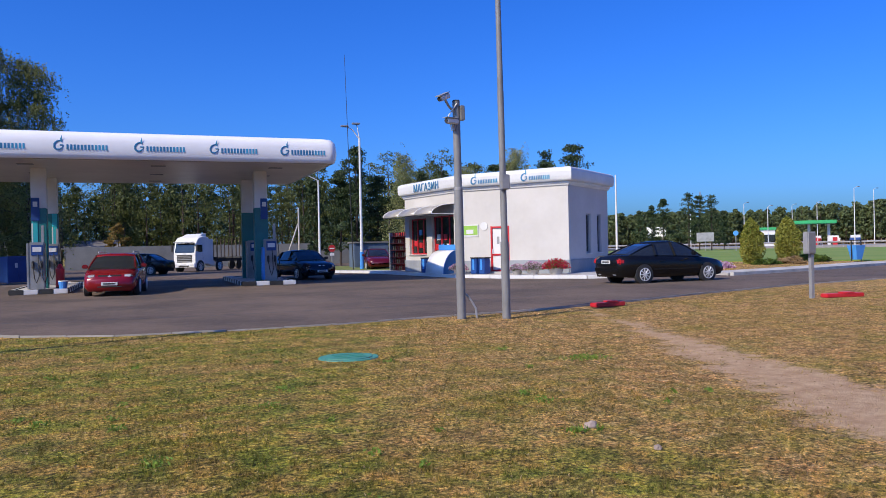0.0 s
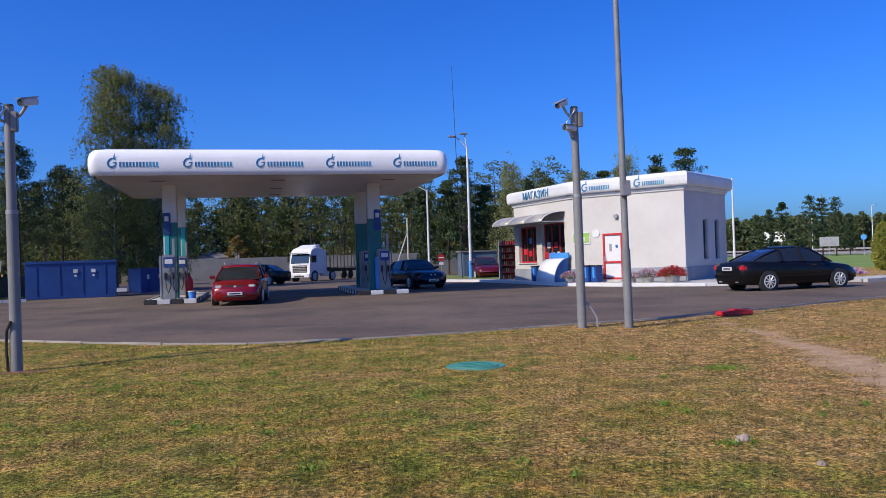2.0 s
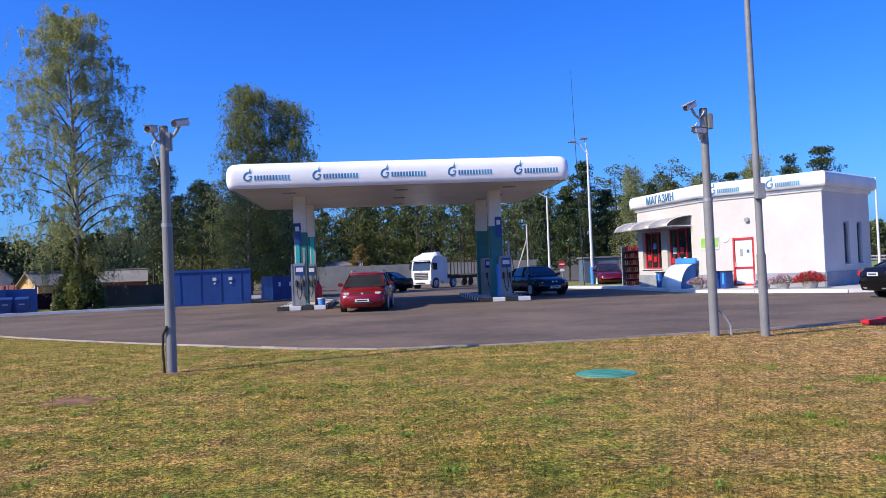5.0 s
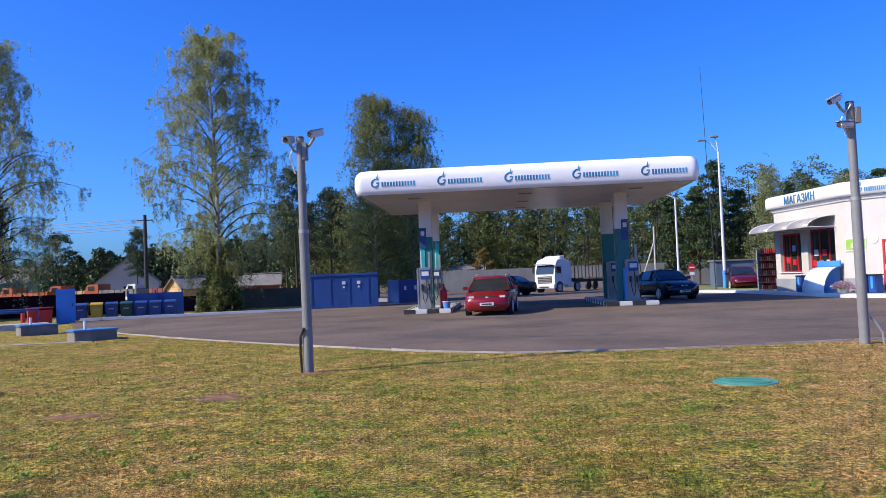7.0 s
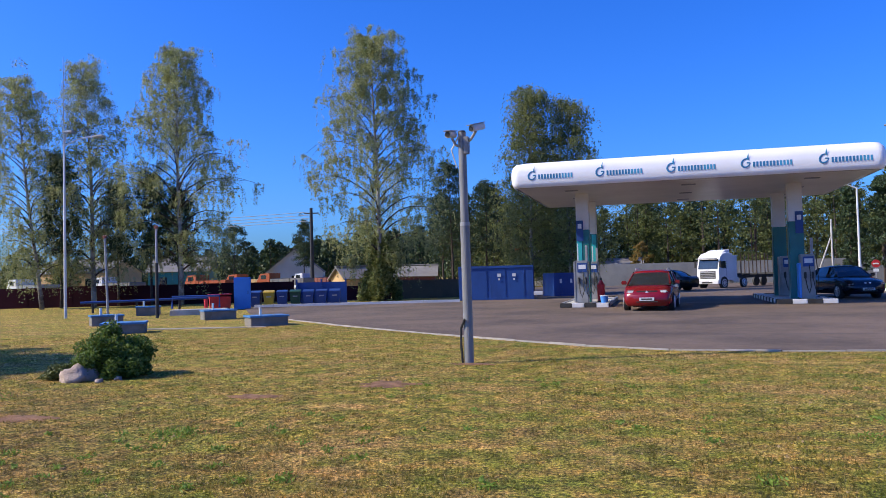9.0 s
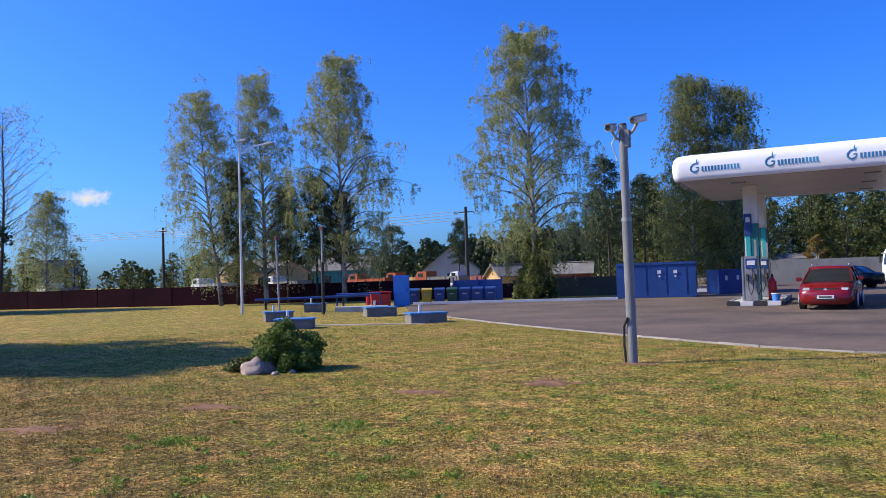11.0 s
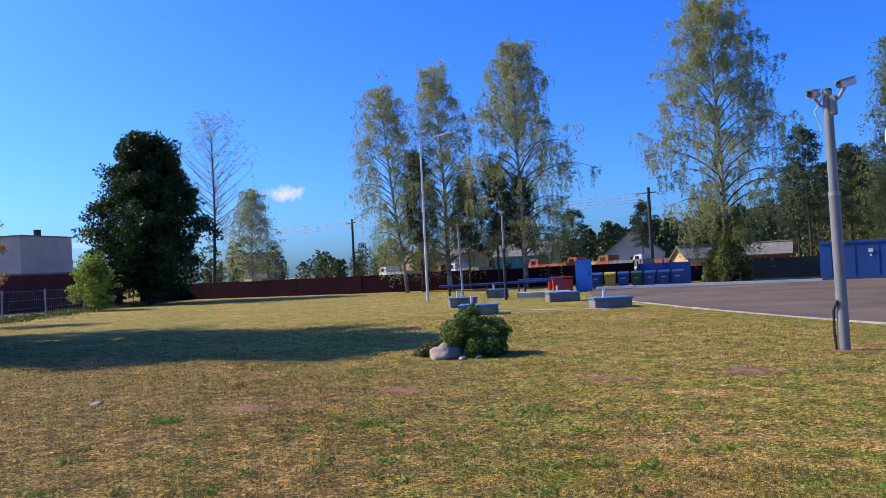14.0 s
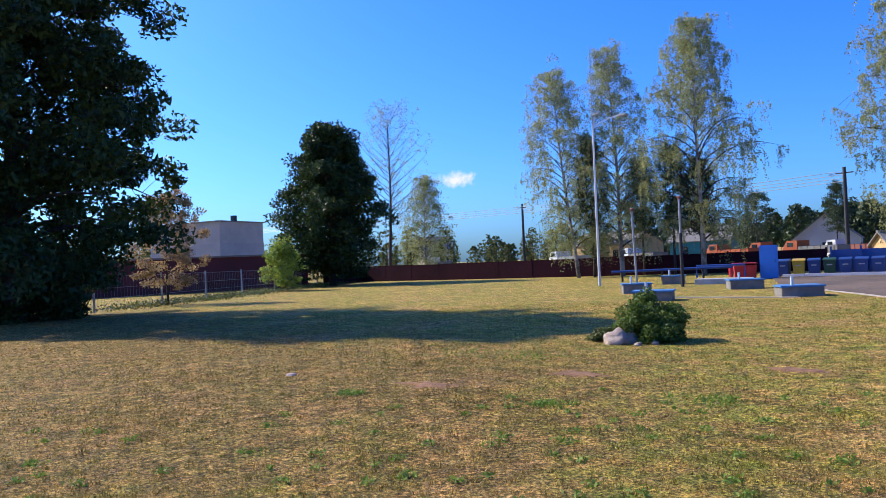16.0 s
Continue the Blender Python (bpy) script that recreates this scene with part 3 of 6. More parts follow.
# red and white door
m, _ = FACE[1]
door = part("door_frame", B(), M["red"], shop, "red door frame")
bm = B()
for x in (1.59, 2.51):
    box(bm, x, 0.05, 1.33, 0.09, 0.12, 2.2, 0.006)
box(bm, 2.05, 0.05, 2.375, 0.83, 0.12, 0.09, 0.006)
box(bm, 2.05, 0.05, 1.06, 0.83, 0.1, 0.09, 0.006)
box(bm, 2.05, 0.05, 0.29, 0.83, 0.1, 0.1, 0.006)
bm.to_mesh(door.data)
bm.free()
door.matrix_local = m
part("door_panel", box(B(), 2.05, 0.07, 1.33, 0.83, 0.05, 2.1), M["white"], door, "white door panel")
part("notice", box(B(), 1.93, 0.035, 1.75, 0.13, 0.01, 0.35), M["steel"], door, "paper notice with unreadable lines")
part("notice", box(B(), 2.25, 0.035, 1.8, 0.12, 0.01, 0.14), M["logo"], door)
part("door_handle", rod(B(), (1.66, -0.04, 1.1), (1.66, -0.04, 1.35), 0.018), M["chrome"], door, "steel pull handle")
part("doorstep", box(B(), 2.05, -0.2, BASE + 0.03, 1.2, 0.4, 0.1, 0.01), M["concrete"], shop).matrix_local = m
gs = part("green_sign", box(B(), 0.42, -0.02, 2.25, 0.95, 0.03, 0.6, 0.01), M["white"], shop, "green and white wall sign with unreadable print")
gs.matrix_local = m
M["green"] = mat("green_print", (0.22, 0.45, 0.06), (0.3, 0.5, 0.1), 3, 0.5)
part("print", box(B(), 0.42, -0.04, 2.27, 0.85, 0.012, 0.45), M["green"], gs)
part("print_bar", box(B(), 0.42, -0.05, 2.2, 0.4, 0.008, 0.2), M["white"], gs)
rs = part("round_sign", rod(B(), (1.2, 0, 2.45), (1.2, -0.03, 2.45), 0.2, seg=24), M["white"], shop, "small round pale wall sign")
rs.matrix_local = m
wl2 = part("wall_lamp", rod(B(), (2.3, 0, 3.2), (2.3, -0.12, 3.2), 0.13, 0.1, 16), M["steel"], shop, "round wall lamp")
wl2.matrix_local = m
for i, cs in ((1, (0.65, 3.35)),):
    mm, _ = FACE[i]
    for s in cs:
        emblem(None, "shop_emblem", s + 0.2, -0.312, 4.66, 1.3, mm, "emblems on the shop")
fc = bpy.data.curves.new("shop_sign_text", "FONT")
fc.body = "МАГАЗИН"
fc.size, fc.extrude, fc.space_character = 0.55, 0.012, 1.05
tmp = new("tmp_text", fc)
bpy.context.view_layer.update()
me = bpy.data.meshes.new_from_object(tmp.evaluated_get(bpy.context.evaluated_depsgraph_get()))
bpy.data.objects.remove(tmp)
me.materials.append(M["logo"])
tx = tagged(new("shop_sign", me), "blue raised Cyrillic lettering МАГАЗИН on the fascia", "sign")
mm, ln0 = FACE[0]
tx.matrix_world = mm @ pose(1.7, -0.325, 4.48, 90, 0, 0)

# awning over the shop windows
aw = empty("awning", mm.copy(), "translucent grey arched awning over the shop windows", "awning")
M["awning"] = mat("hazy_polycarbonate", (0.36, 0.34, 0.31), (0.28, 0.265, 0.24), 1, 0.3)
for k in range(3):
    s0 = 0.0 + k * 1.85
    rings = []
    for j in range(9):
        a = j / 8 * math.pi / 2
        o, z = 1.35 * math.sin(a), 3.15 + 0.5 * math.cos(a)
        rings.append([(s0, -o, z), (s0 + 1.78, -o, z), (s0 + 1.78, -o + 0.005, z - 0.02), (s0, -o + 0.005, z - 0.02)])
    part("panel", loft(B(), rings), M["awning"], aw, "arched sheet", True)
for k in range(4):
    s0 = -0.03 + k * 1.85
    pts = [(s0, -1.35 * math.sin(j / 8 * math.pi / 2), 3.15 + 0.5 * math.cos(j / 8 * math.pi / 2)) for j in range(9)]
    part("rib", tube(B(), pts, [0.025] * 9, 6), M["white"], aw)
    part("strut", rod(B(), (s0, 0, 3.15), (s0, -1.35, 3.15), 0.02), M["white"], aw)

sheet("grass_island", [(12.6, 48.9), (14.7, 44.7), (20, 46), (26, 62), (12.5, 62)], 0.13, mat("green_grass", (0.10, 0.15, 0.03), (0.18, 0.19, 0.05), 0.6, 0.95, bump=0.5, bscale=30), "green grass behind the shop pavement", "grass", 0.25)
# raised pavement round the shop with its kerb
WALKP = [(11.7, 48.3), (13.3, 43.6), (13.95, 37.0), (14.2, 33.6), (15.6, 30.9), (17.9, 28.2), (19.4, 27.6), (23.4, 27.6), (24.6, 30), (25, 42), (20, 45.5), (14.6, 44.6), (12.6, 48.8)]
sheet("shop_pavement", WALKP, 0.16, M["concrete"], "pale concrete pavement round the shop", "pavement", 0.25)
kerb("shop_kerb", WALKP[:8], 0.16, -0.05, 0.175, M["white"], "whitewashed kerb of the shop pavement", 1.2)

# ---------------------------------------------------------------- poles
def camera_unit(parent, m, k=1.0):
    u = part("camera_housing", box(B(), 0, 0, 0, 0.36 * k, 0.14 * k, 0.13 * k, 0.02), M["white"], parent, "white surveillance camera housing")
    u.matrix_local = m
    part("lens", rod(B(), (-0.18 * k, 0, 0), (-0.192 * k, 0, 0), 0.055 * k), M["dark"], u)
    part("sunshield", box(B(), -0.02, 0, 0.075 * k, 0.40 * k, 0.16 * k, 0.015, 0.003), M["steel"], u)
    return u


def camera_pole(x, y, h, r, lean, label, units, cable):
    root = empty("camera_pole", pose(x, y, 0, *lean), label, "camera pole", "camera poles")
    part("lower_tube", rod(B(), (0, 0, -0.1), (0, 0, h * 0.6), r, r, 20), M["pole"], root, smooth=False)
    part("upper_tube", rod(B(), (0, 0, h * 0.6), (0, 0, h), r * 0.86, r * 0.84, 20), M["pole"], root, "pale upper tube")
    part("joint_ring", rod(B(), (0, 0, h * 0.6 - 0.03), (0, 0, h * 0.6 + 0.03), r * 1.05, r * 1.05, 20), M["steel"], root)
    part("cap", rod(B(), (0, 0, h), (0, 0, h + 0.03), r * 0.9, r * 0.7, 20), M["dark"], root)
    part("bracket_box", box(B(), r + 0.01, -0.06, h - 0.24, 0.09, 0.11, 0.3, 0.012), M["pole"], root)
    for dx, dz, yaw, pitch in units:
        camera_unit(root, pose(dx, -0.1, h + dz, 0, pitch, yaw), 0.84)
        part("arm", tube(B(), [(0, 0, h - 0.25), (dx * 0.6, -0.06, h + dz - 0.18), (dx * 0.9, -0.1, h + dz - 0.06)], [0.025] * 3, 8), M["steel"], root)
    part("cable", tube(B(), [(-0.02, -r, h - 0.05), (-r - 0.1, -0.05, h - 0.3), (-r - 0.02, -0.02, h - 0.6)], [0.014] * 3), M["white"], root)
    part("earth_cable", tube(B(), cable, [0.022] * 4), M["dark"] if cable[0][0] < 0 else M["steel"], root)
    return root


camera_pole(-3.23, 13.03, 3.97, 0.082, (0, -0.35, 0), "grey steel camera pole with two cameras on the lawn", ((0.3, 0.05, 55, -14), (-0.17, -0.04, 82, -8)), [(-0.03, -0.11, 0.75), (-0.11, -0.06, 0.6), (-0.12, -0.05, 0.3), (-0.1, -0.05, -0.05)])
camera_pole(6.62, 14.75, 4.42, 0.09, (0, -0.3, 0), "grey steel camera pole with a tilted camera beside the kerb", ((-0.3, 0.06, 28, -22), (-0.14, -0.42, 20, 0)), [(0.115, 0, 0.5), (0.2, -0.03, 0.38), (0.3, -0.05, 0.2), (0.32, -0.05, -0.05)])
lp = empty("tall_pole", pose(7.44, 14.35, 0, 0, -0.4, 0), "tall slim grey steel pole with a junction box on the lawn", "pole")
part("base_tube", rod(B(), (0, 0, -0.1), (0, 0, 1.55), 0.085, 0.085, 20), M["pole"], lp)
part("middle_tube", rod(B(), (0, 0, 1.55), (0, 0, 4.6), 0.068, 0.065, 20), M["pole"], lp)
part("top_tube", rod(B(), (0, 0, 4.6), (0, 0, 9.5), 0.06, 0.045, 20), M["pole"], lp)
part("junction_box", box(B(), -0.02, -0.12, 2.75, 0.18, 0.14, 0.3, 0.015), M["steel"], lp, "grey junction box")


# ---------------------------------------------------------------- vehicles
M["trim"] = mat("matt_black_trim", (0.012, 0.012, 0.012), (0.018, 0.018, 0.018), 4, 0.95, spec=0.05)


def paint(name, col):
    return mat(name, col, tuple(c * 0.85 for c in col), 0.8, 0.22, 0.1, spec=0.5, coat=0.3)


def wheel(parent, x, y, r, side, name="wheel"):
    w = part(name, rod(B(), (x, y - 0.1, r), (x, y + 0.1, r), r, r, 24), M["dark"], parent, "black tyre")
    yy = y + side * 0.102
    ring = [(x + math.cos(a) * r * 0.69, yy + side * 0.008, r + math.sin(a) * r * 0.69) for a in [k * math.pi / 12 for k in range(25)]]
    rim = part("rim", tube(B(), ring, [r * 0.055] * 25, 6), M["chrome"], w, "alloy rim")
    part("hub", rod(B(), (x, yy - 0.01, r), (x, yy + side * 0.03, r), r * 0.16, r * 0.13, 12), M["chrome"], rim)
    for k in range(9):
        a = k * 2 * math.pi / 9 + 0.3
        part("spoke", rod(B(), (x, yy + side * 0.018, r), (x + math.cos(a) * r * 0.68, yy + side * 0.01, r + math.sin(a) * r * 0.68), r * 0.075, r * 0.055, 6), M["chrome"], rim)
    return w


def car(name, m, label, body_mat, stations, cabin, wheels, wr=0.32, wide=0.88, wagon=False, seeds=0):
    """stations: x, sill, top, half width; cabin: x, belt, roof, half width at belt, half width at roof."""
    root = empty(name, m, label, "car")
    rings = []
    for x, lo, top, w in stations:
        rings.append([(x, -w * 0.88, lo), (x, -w, lo + 0.16), (x, -w * 1.0, top - 0.22), (x, -w * 0.95, top - 0.05), (x, -w * 0.6, top), (x, w * 0.6, top), (x, w * 0.95, top - 0.05), (x, w, top - 0.22), (x, w, lo + 0.16), (x, w * 0.88, lo)])
    part("body", loft(B(), rings), body_mat, root, "", True)
    rings = [[(x, -a, z0), (x, -b, z1), (x, -b * 0.5, z1 + 0.03), (x, b * 0.5, z1 + 0.03), (x, b, z1), (x, a, z0)] for x, z0, z1, a, b in cabin]
    part("window_band", loft(B(), rings), M["glass"], root, "dark tinted window glass")
    full = [c for c in cabin if c[2] > max(k[2] for k in cabin) - 0.13]
    rings = [[(x, -b - 0.015, z1 - 0.05), (x, -b, z1 + 0.012), (x, -b * 0.5, z1 + 0.05), (x, b * 0.5, z1 + 0.05), (x, b, z1 + 0.012), (x, b + 0.015, z1 - 0.05)] for x, z0, z1, a, b in full]
    part("roof", loft(B(), rings), body_mat, root, "", True)
    for s in (-1, 1):
        for c0, c1 in zip(cabin, cabin[1:]):
            if not (c0 in full and c1 in full):
                part("pillar", rod(B(), (c0[0], s * c0[4], c0[2]), (c1[0], s * c1[4], c1[2]), 0.03, 0.03, 8), body_mat, root)
        mid = full[len(full) // 2]
        part("pillar", rod(B(), (mid[0], s * (mid[3] + 0.005), mid[1]), (mid[0] - 0.06, s * (mid[4] + 0.01), mid[2]), 0.04, 0.035, 8), M["trim"], root)
        last = full[0] if full[0][0] < full[-1][0] else full[-1]
        part("pillar", rod(B(), (last[0] - 0.05, s * last[3], last[1]), (last[0], s * last[4], last[2]), 0.06, 0.05, 8), body_mat, root)
        mirror = full[-1] if full[0][0] < full[-1][0] else full[0]
        part("wing_mirror", box(B(), mirror[0] + 0.35, s * (wide + 0.1), mirror[1] + 0.08, 0.12, 0.2, 0.14, 0.03), body_mat, root)
        for x in wheels:
            part("wheel_arch", rod(B(), (x, s * (wide - 0.15), wr), (x, s * (wide + 0.004), wr), wr + 0.05, wr + 0.05, 24), M["dark"], root)
            wheel(root, x, s * (wide - 0.085), wr, s)
        part("sill_strip", box(B(), sum(wheels) / 2, s * (wide + 0.004), 0.5, wheels[1] - wheels[0] - 0.8, 0.02, 0.05, 0.005), body_mat, root)
        for dx in (0.55, -0.35):
            part("door_handle", box(B(), sum(wheels) / 2 + dx - 0.3, s * (wide + 0.01), 0.78, 0.18, 0.03, 0.03, 0.006), body_mat, root)
    return root


M["lampglass"] = mat("headlight_glass", (0.34, 0.35, 0.37), (0.22, 0.23, 0.25), 5, 0.12, 0.2)


def front_of(root, x, w, zl, zg, plate_z, hw=0.2, hh=0.14):
    for s in (-1, 1):
        hl = part("headlight", box(B(), x - 0.06, s * (w - 0.22), zl, 0.16, hw * 2, hh, 0.04), M["lampglass"], root, "clear headlight")
        part("lamp_lens", box(B(), x + 0.03, s * (w - 0.22), zl, 0.02, hw * 1.3, hh * 0.6, 0.008), M["white"], hl)
    part("grille", box(B(), x + 0.01, 0, zg, 0.06, w * 0.9, 0.12, 0.01), M["dark"], root, "dark grille")
    part("lower_grille", box(B(), x + 0.09, 0, 0.34, 0.06, w * 1.0, 0.07, 0.02), M["dark"], root)
    pl = part("registration_plate", box(B(), x + 0.125, 0, plate_z, 0.02, 0.52, 0.11, 0.004), M["white"], root, "white plate with plain dark bars")
    part("plate_bar", box(B(), x + 0.137, 0, plate_z, 0.006, 0.38, 0.05), M["dark"], pl)


# red estate car at the pump
P_RED = paint("red_car_paint", (0.215, 0.005, 0.009))
c1 = car("red_estate_car", pose(-0.25, 31.25, 0.03, 0, 0, -95), "red estate car with roof rails standing at the pump", P_RED,
         [(-2.22, 0.35, 0.85, 0.72), (-2.1, 0.22, 0.95, 0.84), (-1.2, 0.2, 0.97, 0.89), (0, 0.2, 0.95, 0.89), (1.1, 0.2, 0.96, 0.88), (1.6, 0.19, 0.89, 0.87), (1.95, 0.18, 0.80, 0.84), (2.14, 0.18, 0.72, 0.79), (2.25, 0.22, 0.62, 0.70)],
         [(-2.15, 0.93, 0.95, 0.78, 0.72), (-1.95, 0.93, 1.36, 0.80, 0.62), (-0.8, 0.95, 1.44, 0.83, 0.66), (0.1, 0.94, 1.42, 0.83, 0.66), (0.35, 0.94, 1.36, 0.83, 0.65), (0.85, 0.93, 1.18, 0.82, 0.71), (1.4, 0.92, 0.95, 0.80, 0.77)], (-1.33, 1.36), 0.315, 0.88)
front_of(c1, 2.14, 0.80, 0.70, 0.68, 0.44, 0.15, 0.12)
for s in (-1, 1):
    part("roof_rail", tube(B(), [(0.2, s * 0.58, 1.49), (0.1, s * 0.6, 1.54), (-1.7, s * 0.6, 1.52), (-1.8, s * 0.58, 1.46)], [0.018] * 4), M["chrome"], c1, "chrome roof rail")
part("emblem", rod(B(), (2.15, 0, 0.68), (2.2, 0, 0.68), 0.07, 0.06, 4), M["chrome"], c1)

# dark saloon at the pump
P_DK = paint("dark_blue_car_paint", (0.008, 0.010, 0.022))
SALOON = [(-2.35, 0.35, 0.85, 0.70), (-2.25, 0.22, 0.97, 0.82), (-1.5, 0.2, 1.0, 0.87), (0, 0.2, 0.97, 0.88), (1.1, 0.2, 0.95, 0.87), (1.95, 0.2, 0.84, 0.83), (2.25, 0.22, 0.74, 0.76), (2.38, 0.32, 0.6, 0.68)]
SCAB = [(-1.75, 0.96, 0.98, 0.75, 0.70), (-1.4, 0.97, 1.2, 0.78, 0.64), (-1.05, 0.97, 1.36, 0.80, 0.58), (-0.3, 0.97, 1.41, 0.80, 0.60), (0.25, 0.96, 1.40, 0.80, 0.60), (0.45, 0.95, 1.36, 0.80, 0.59), (0.85, 0.93, 1.16, 0.78, 0.65), (1.2, 0.92, 0.94, 0.76, 0.72)]
c2 = car("dark_saloon_car", pose(8.2, 39.6, 0.03, 0, 0, -77), "dark blue older saloon car standing beside the pump", P_DK, SALOON, SCAB, (-1.4, 1.38), 0.31, 0.87)
front_of(c2, 2.27, 0.78, 0.62, 0.62, 0.42, 0.2, 0.13)
for dy in (-0.1, 0.1):
    part("kidney_grille", box(B(), 2.3, dy, 0.64, 0.05, 0.15, 0.14, 0.03), M["chrome"], c2)

# black saloon on the drive
P_BK = mat("black_car_paint", (0.005, 0.005, 0.005), (0.004, 0.004, 0.004), 0.8, 0.25, spec=0.35, coat=0.1)
c3 = car("black_saloon_car", pose(18.55, 24.15, 0.03, 0, 0, 2), "black saloon car with alloy wheels on the asphalt drive", P_BK,
         [(-2.42, 0.38, 0.88, 0.66), (-2.32, 0.24, 1.0, 0.80), (-1.6, 0.2, 1.03, 0.88), (0, 0.2, 0.97, 0.90), (1.1, 0.2, 0.93, 0.89), (1.9, 0.2, 0.83, 0.85), (2.25, 0.24, 0.70, 0.74), (2.41, 0.34, 0.56, 0.6)],
         [(-1.85, 1.0, 1.02, 0.74, 0.68), (-1.5, 0.99, 1.17, 0.78, 0.64), (-1.15, 0.98, 1.3, 0.80, 0.60), (-0.8, 0.98, 1.39, 0.81, 0.585), (-0.4, 0.97, 1.445, 0.81, 0.59), (0.0, 0.96, 1.455, 0.81, 0.59), (0.35, 0.95, 1.41, 0.80, 0.58), (0.65, 0.94, 1.29, 0.80, 0.61), (0.95, 0.93, 1.12, 0.78, 0.66), (1.3, 0.9, 0.92, 0.76, 0.70)], (-1.42, 1.43), 0.318, 0.895)
for s in (-1, 1):
    part("tail_light", box(B(), -2.3, s * 0.64, 0.80, 0.22, 0.34, 0.2, 0.04), M["red"], c3, "red tail light")
    part("headlight", box(B(), 2.16, s * 0.58, 0.62, 0.22, 0.3, 0.14, 0.05), M["chrome"], c3)
    part("exhaust_trim", box(B(), -2.37, s * 0.45, 0.33, 0.08, 0.16, 0.06, 0.02), M["chrome"], c3)
part("rear_bumper", box(B(), -2.36, 0, 0.5, 0.14, 1.5, 0.24, 0.06), P_BK, c3)
pl = part("registration_plate", box(B(), -2.43, 0, 0.78, 0.02, 0.52, 0.12, 0.004), M["white"], c3, "white plate with plain dark bars")
part("plate_bar", box(B(), -2.442, 0, 0.78, 0.006, 0.38, 0.05), M["dark"], pl)

car("red_hatchback", pose(15.75, 52.0, 0.03, 0, 0, -98), "dark red hatchback parked before the grey booth", paint("dark_red_car_paint", (0.10, 0.004, 0.008)), SALOON, SCAB, (-1.4, 1.38), 0.31, 0.87)
car("dark_hatchback", pose(0.4, 57.5, 0.03, 0, 0, 150), "dark hatchback parked in the yard by the grey fence", P_BK, SALOON, SCAB, (-1.4, 1.38), 0.31, 0.87)

# log lorry
def lorry(m):
    root = empty("log_lorry", m, "white lorry with an empty log trailer parked in the yard", "lorry")
    body = mat("white_cab_paint", (0.72, 0.72, 0.72), (0.62, 0.62, 0.63), 0.8, 0.4)
    # cab as a body of side outlines: flat lower front, raked screen, tall sleeper roof
    side = [(-2.15, 0.75), (-2.15, 3.35), (-1.2, 3.48), (-0.55, 3.32), (-0.2, 2.95), (0.05, 1.75), (0.06, 0.45), (-0.25, 0.4), (-0.25, 0.75)]
    rings = [[(x, w, z if abs(w) < 1.15 else z - (0.06 if z > 3 else 0)) for x, z in side] for w in (-1.24, -1.1, 1.1, 1.24)]
    part("cab", loft(B(), rings), body, root, "white cab with a tall roof")
    scr = [(0.075, 1.86), (-0.14, 2.78)]
    part("windscreen", loft(B(), [[(scr[0][0], y, scr[0][1]), (scr[1][0], y * 0.96, scr[1][1]), (scr[1][0] - 0.06, y * 0.96, scr[1][1]), (scr[0][0] - 0.06, y, scr[0][1])] for y in (-1.1, 1.1)]), M["glass"], root, "dark raked windscreen")
    part("sun_visor", box(B(), 0.02, 0, 2.86, 0.3, 2.2, 0.09, 0.02, Matrix.Rotation(0.05, 4, "Y")), M["plinth"], root)
    part("grille_panel", box(B(), 0.07, 0, 1.28, 0.05, 1.75, 0.72, 0.02), M["dark"], root, "dark grille")
    for k in range(4):
        part("grille_bar", box(B(), 0.1, 0, 1.02 + k * 0.17, 0.03, 1.7, 0.06, 0.01), M["steel"], root)
    part("badge", rod(B(), (0.09, 0, 1.72), (0.11, 0, 1.72), 0.1, seg=12), M["chrome"], root)
    part("bumper", box(B(), 0.08, 0, 0.62, 0.24, 2.46, 0.42, 0.05), body, root)
    part("bumper_vent", box(B(), 0.19, 0, 0.55, 0.04, 1.2, 0.16, 0.01), M["dark"], root)
    part("registration_plate", box(B(), 0.215, 0, 0.72, 0.012, 0.5, 0.11), M["white"], root)
    part("roof_deflector", loft(B(), [[(-0.75, y, 3.36), (-1.5, y, 3.66), (-2.1, y, 3.72), (-2.1, y, 3.3)] for y in (-0.95, 0.95)]), body, root, "white roof deflector")
    for s in (-1, 1):
        part("headlight", box(B(), 0.18, s * 0.92, 0.66, 0.06, 0.42, 0.2, 0.03), M["chrome"], root)
        part("side_window", box(B(), -0.72, s * 1.235, 2.25, 0.72, 0.03, 0.72, 0.02), M["glass"], root)
        part("door_gap", box(B(), -1.15, s * 1.238, 1.7, 0.02, 0.015, 2.0), M["dark"], root)
        part("step", box(B(), -0.75, s * 1.22, 0.55, 0.8, 0.06, 0.16, 0.01), M["dark"], root)
        part("side_fairing", box(B(), -2.5, s * 1.2, 1.9, 0.7, 0.05, 2.5, 0.01), body, root)
        part("mirror", box(B(), 0.05, s * 1.42, 2.3, 0.14, 0.22, 0.62, 0.03), M["dark"], root)
        part("mirror_arm", rod(B(), (-0.2, s * 1.2, 2.62), (0.05, s * 1.42, 2.6), 0.025), M["dark"], root)
        part("wheel_arch", rod(B(), (-0.75, s * 1.05, 0.52), (-0.75, s * 1.245, 0.52), 0.6, 0.6, 20), M["dark"], root)
        for x in (-0.75, -3.9, -9.5, -10.8):
            wheel(root, x, s * 1.16, 0.5, s)
        part("fuel_tank", box(B(), -2.75, s * 0.95, 0.75, 1.1, 0.5, 0.55, 0.1), M["chrome"], root)
    part("chassis", box(B(), -6.8, 0, 1.05, 10.4, 0.9, 0.3, 0.02), M["dark"], root)
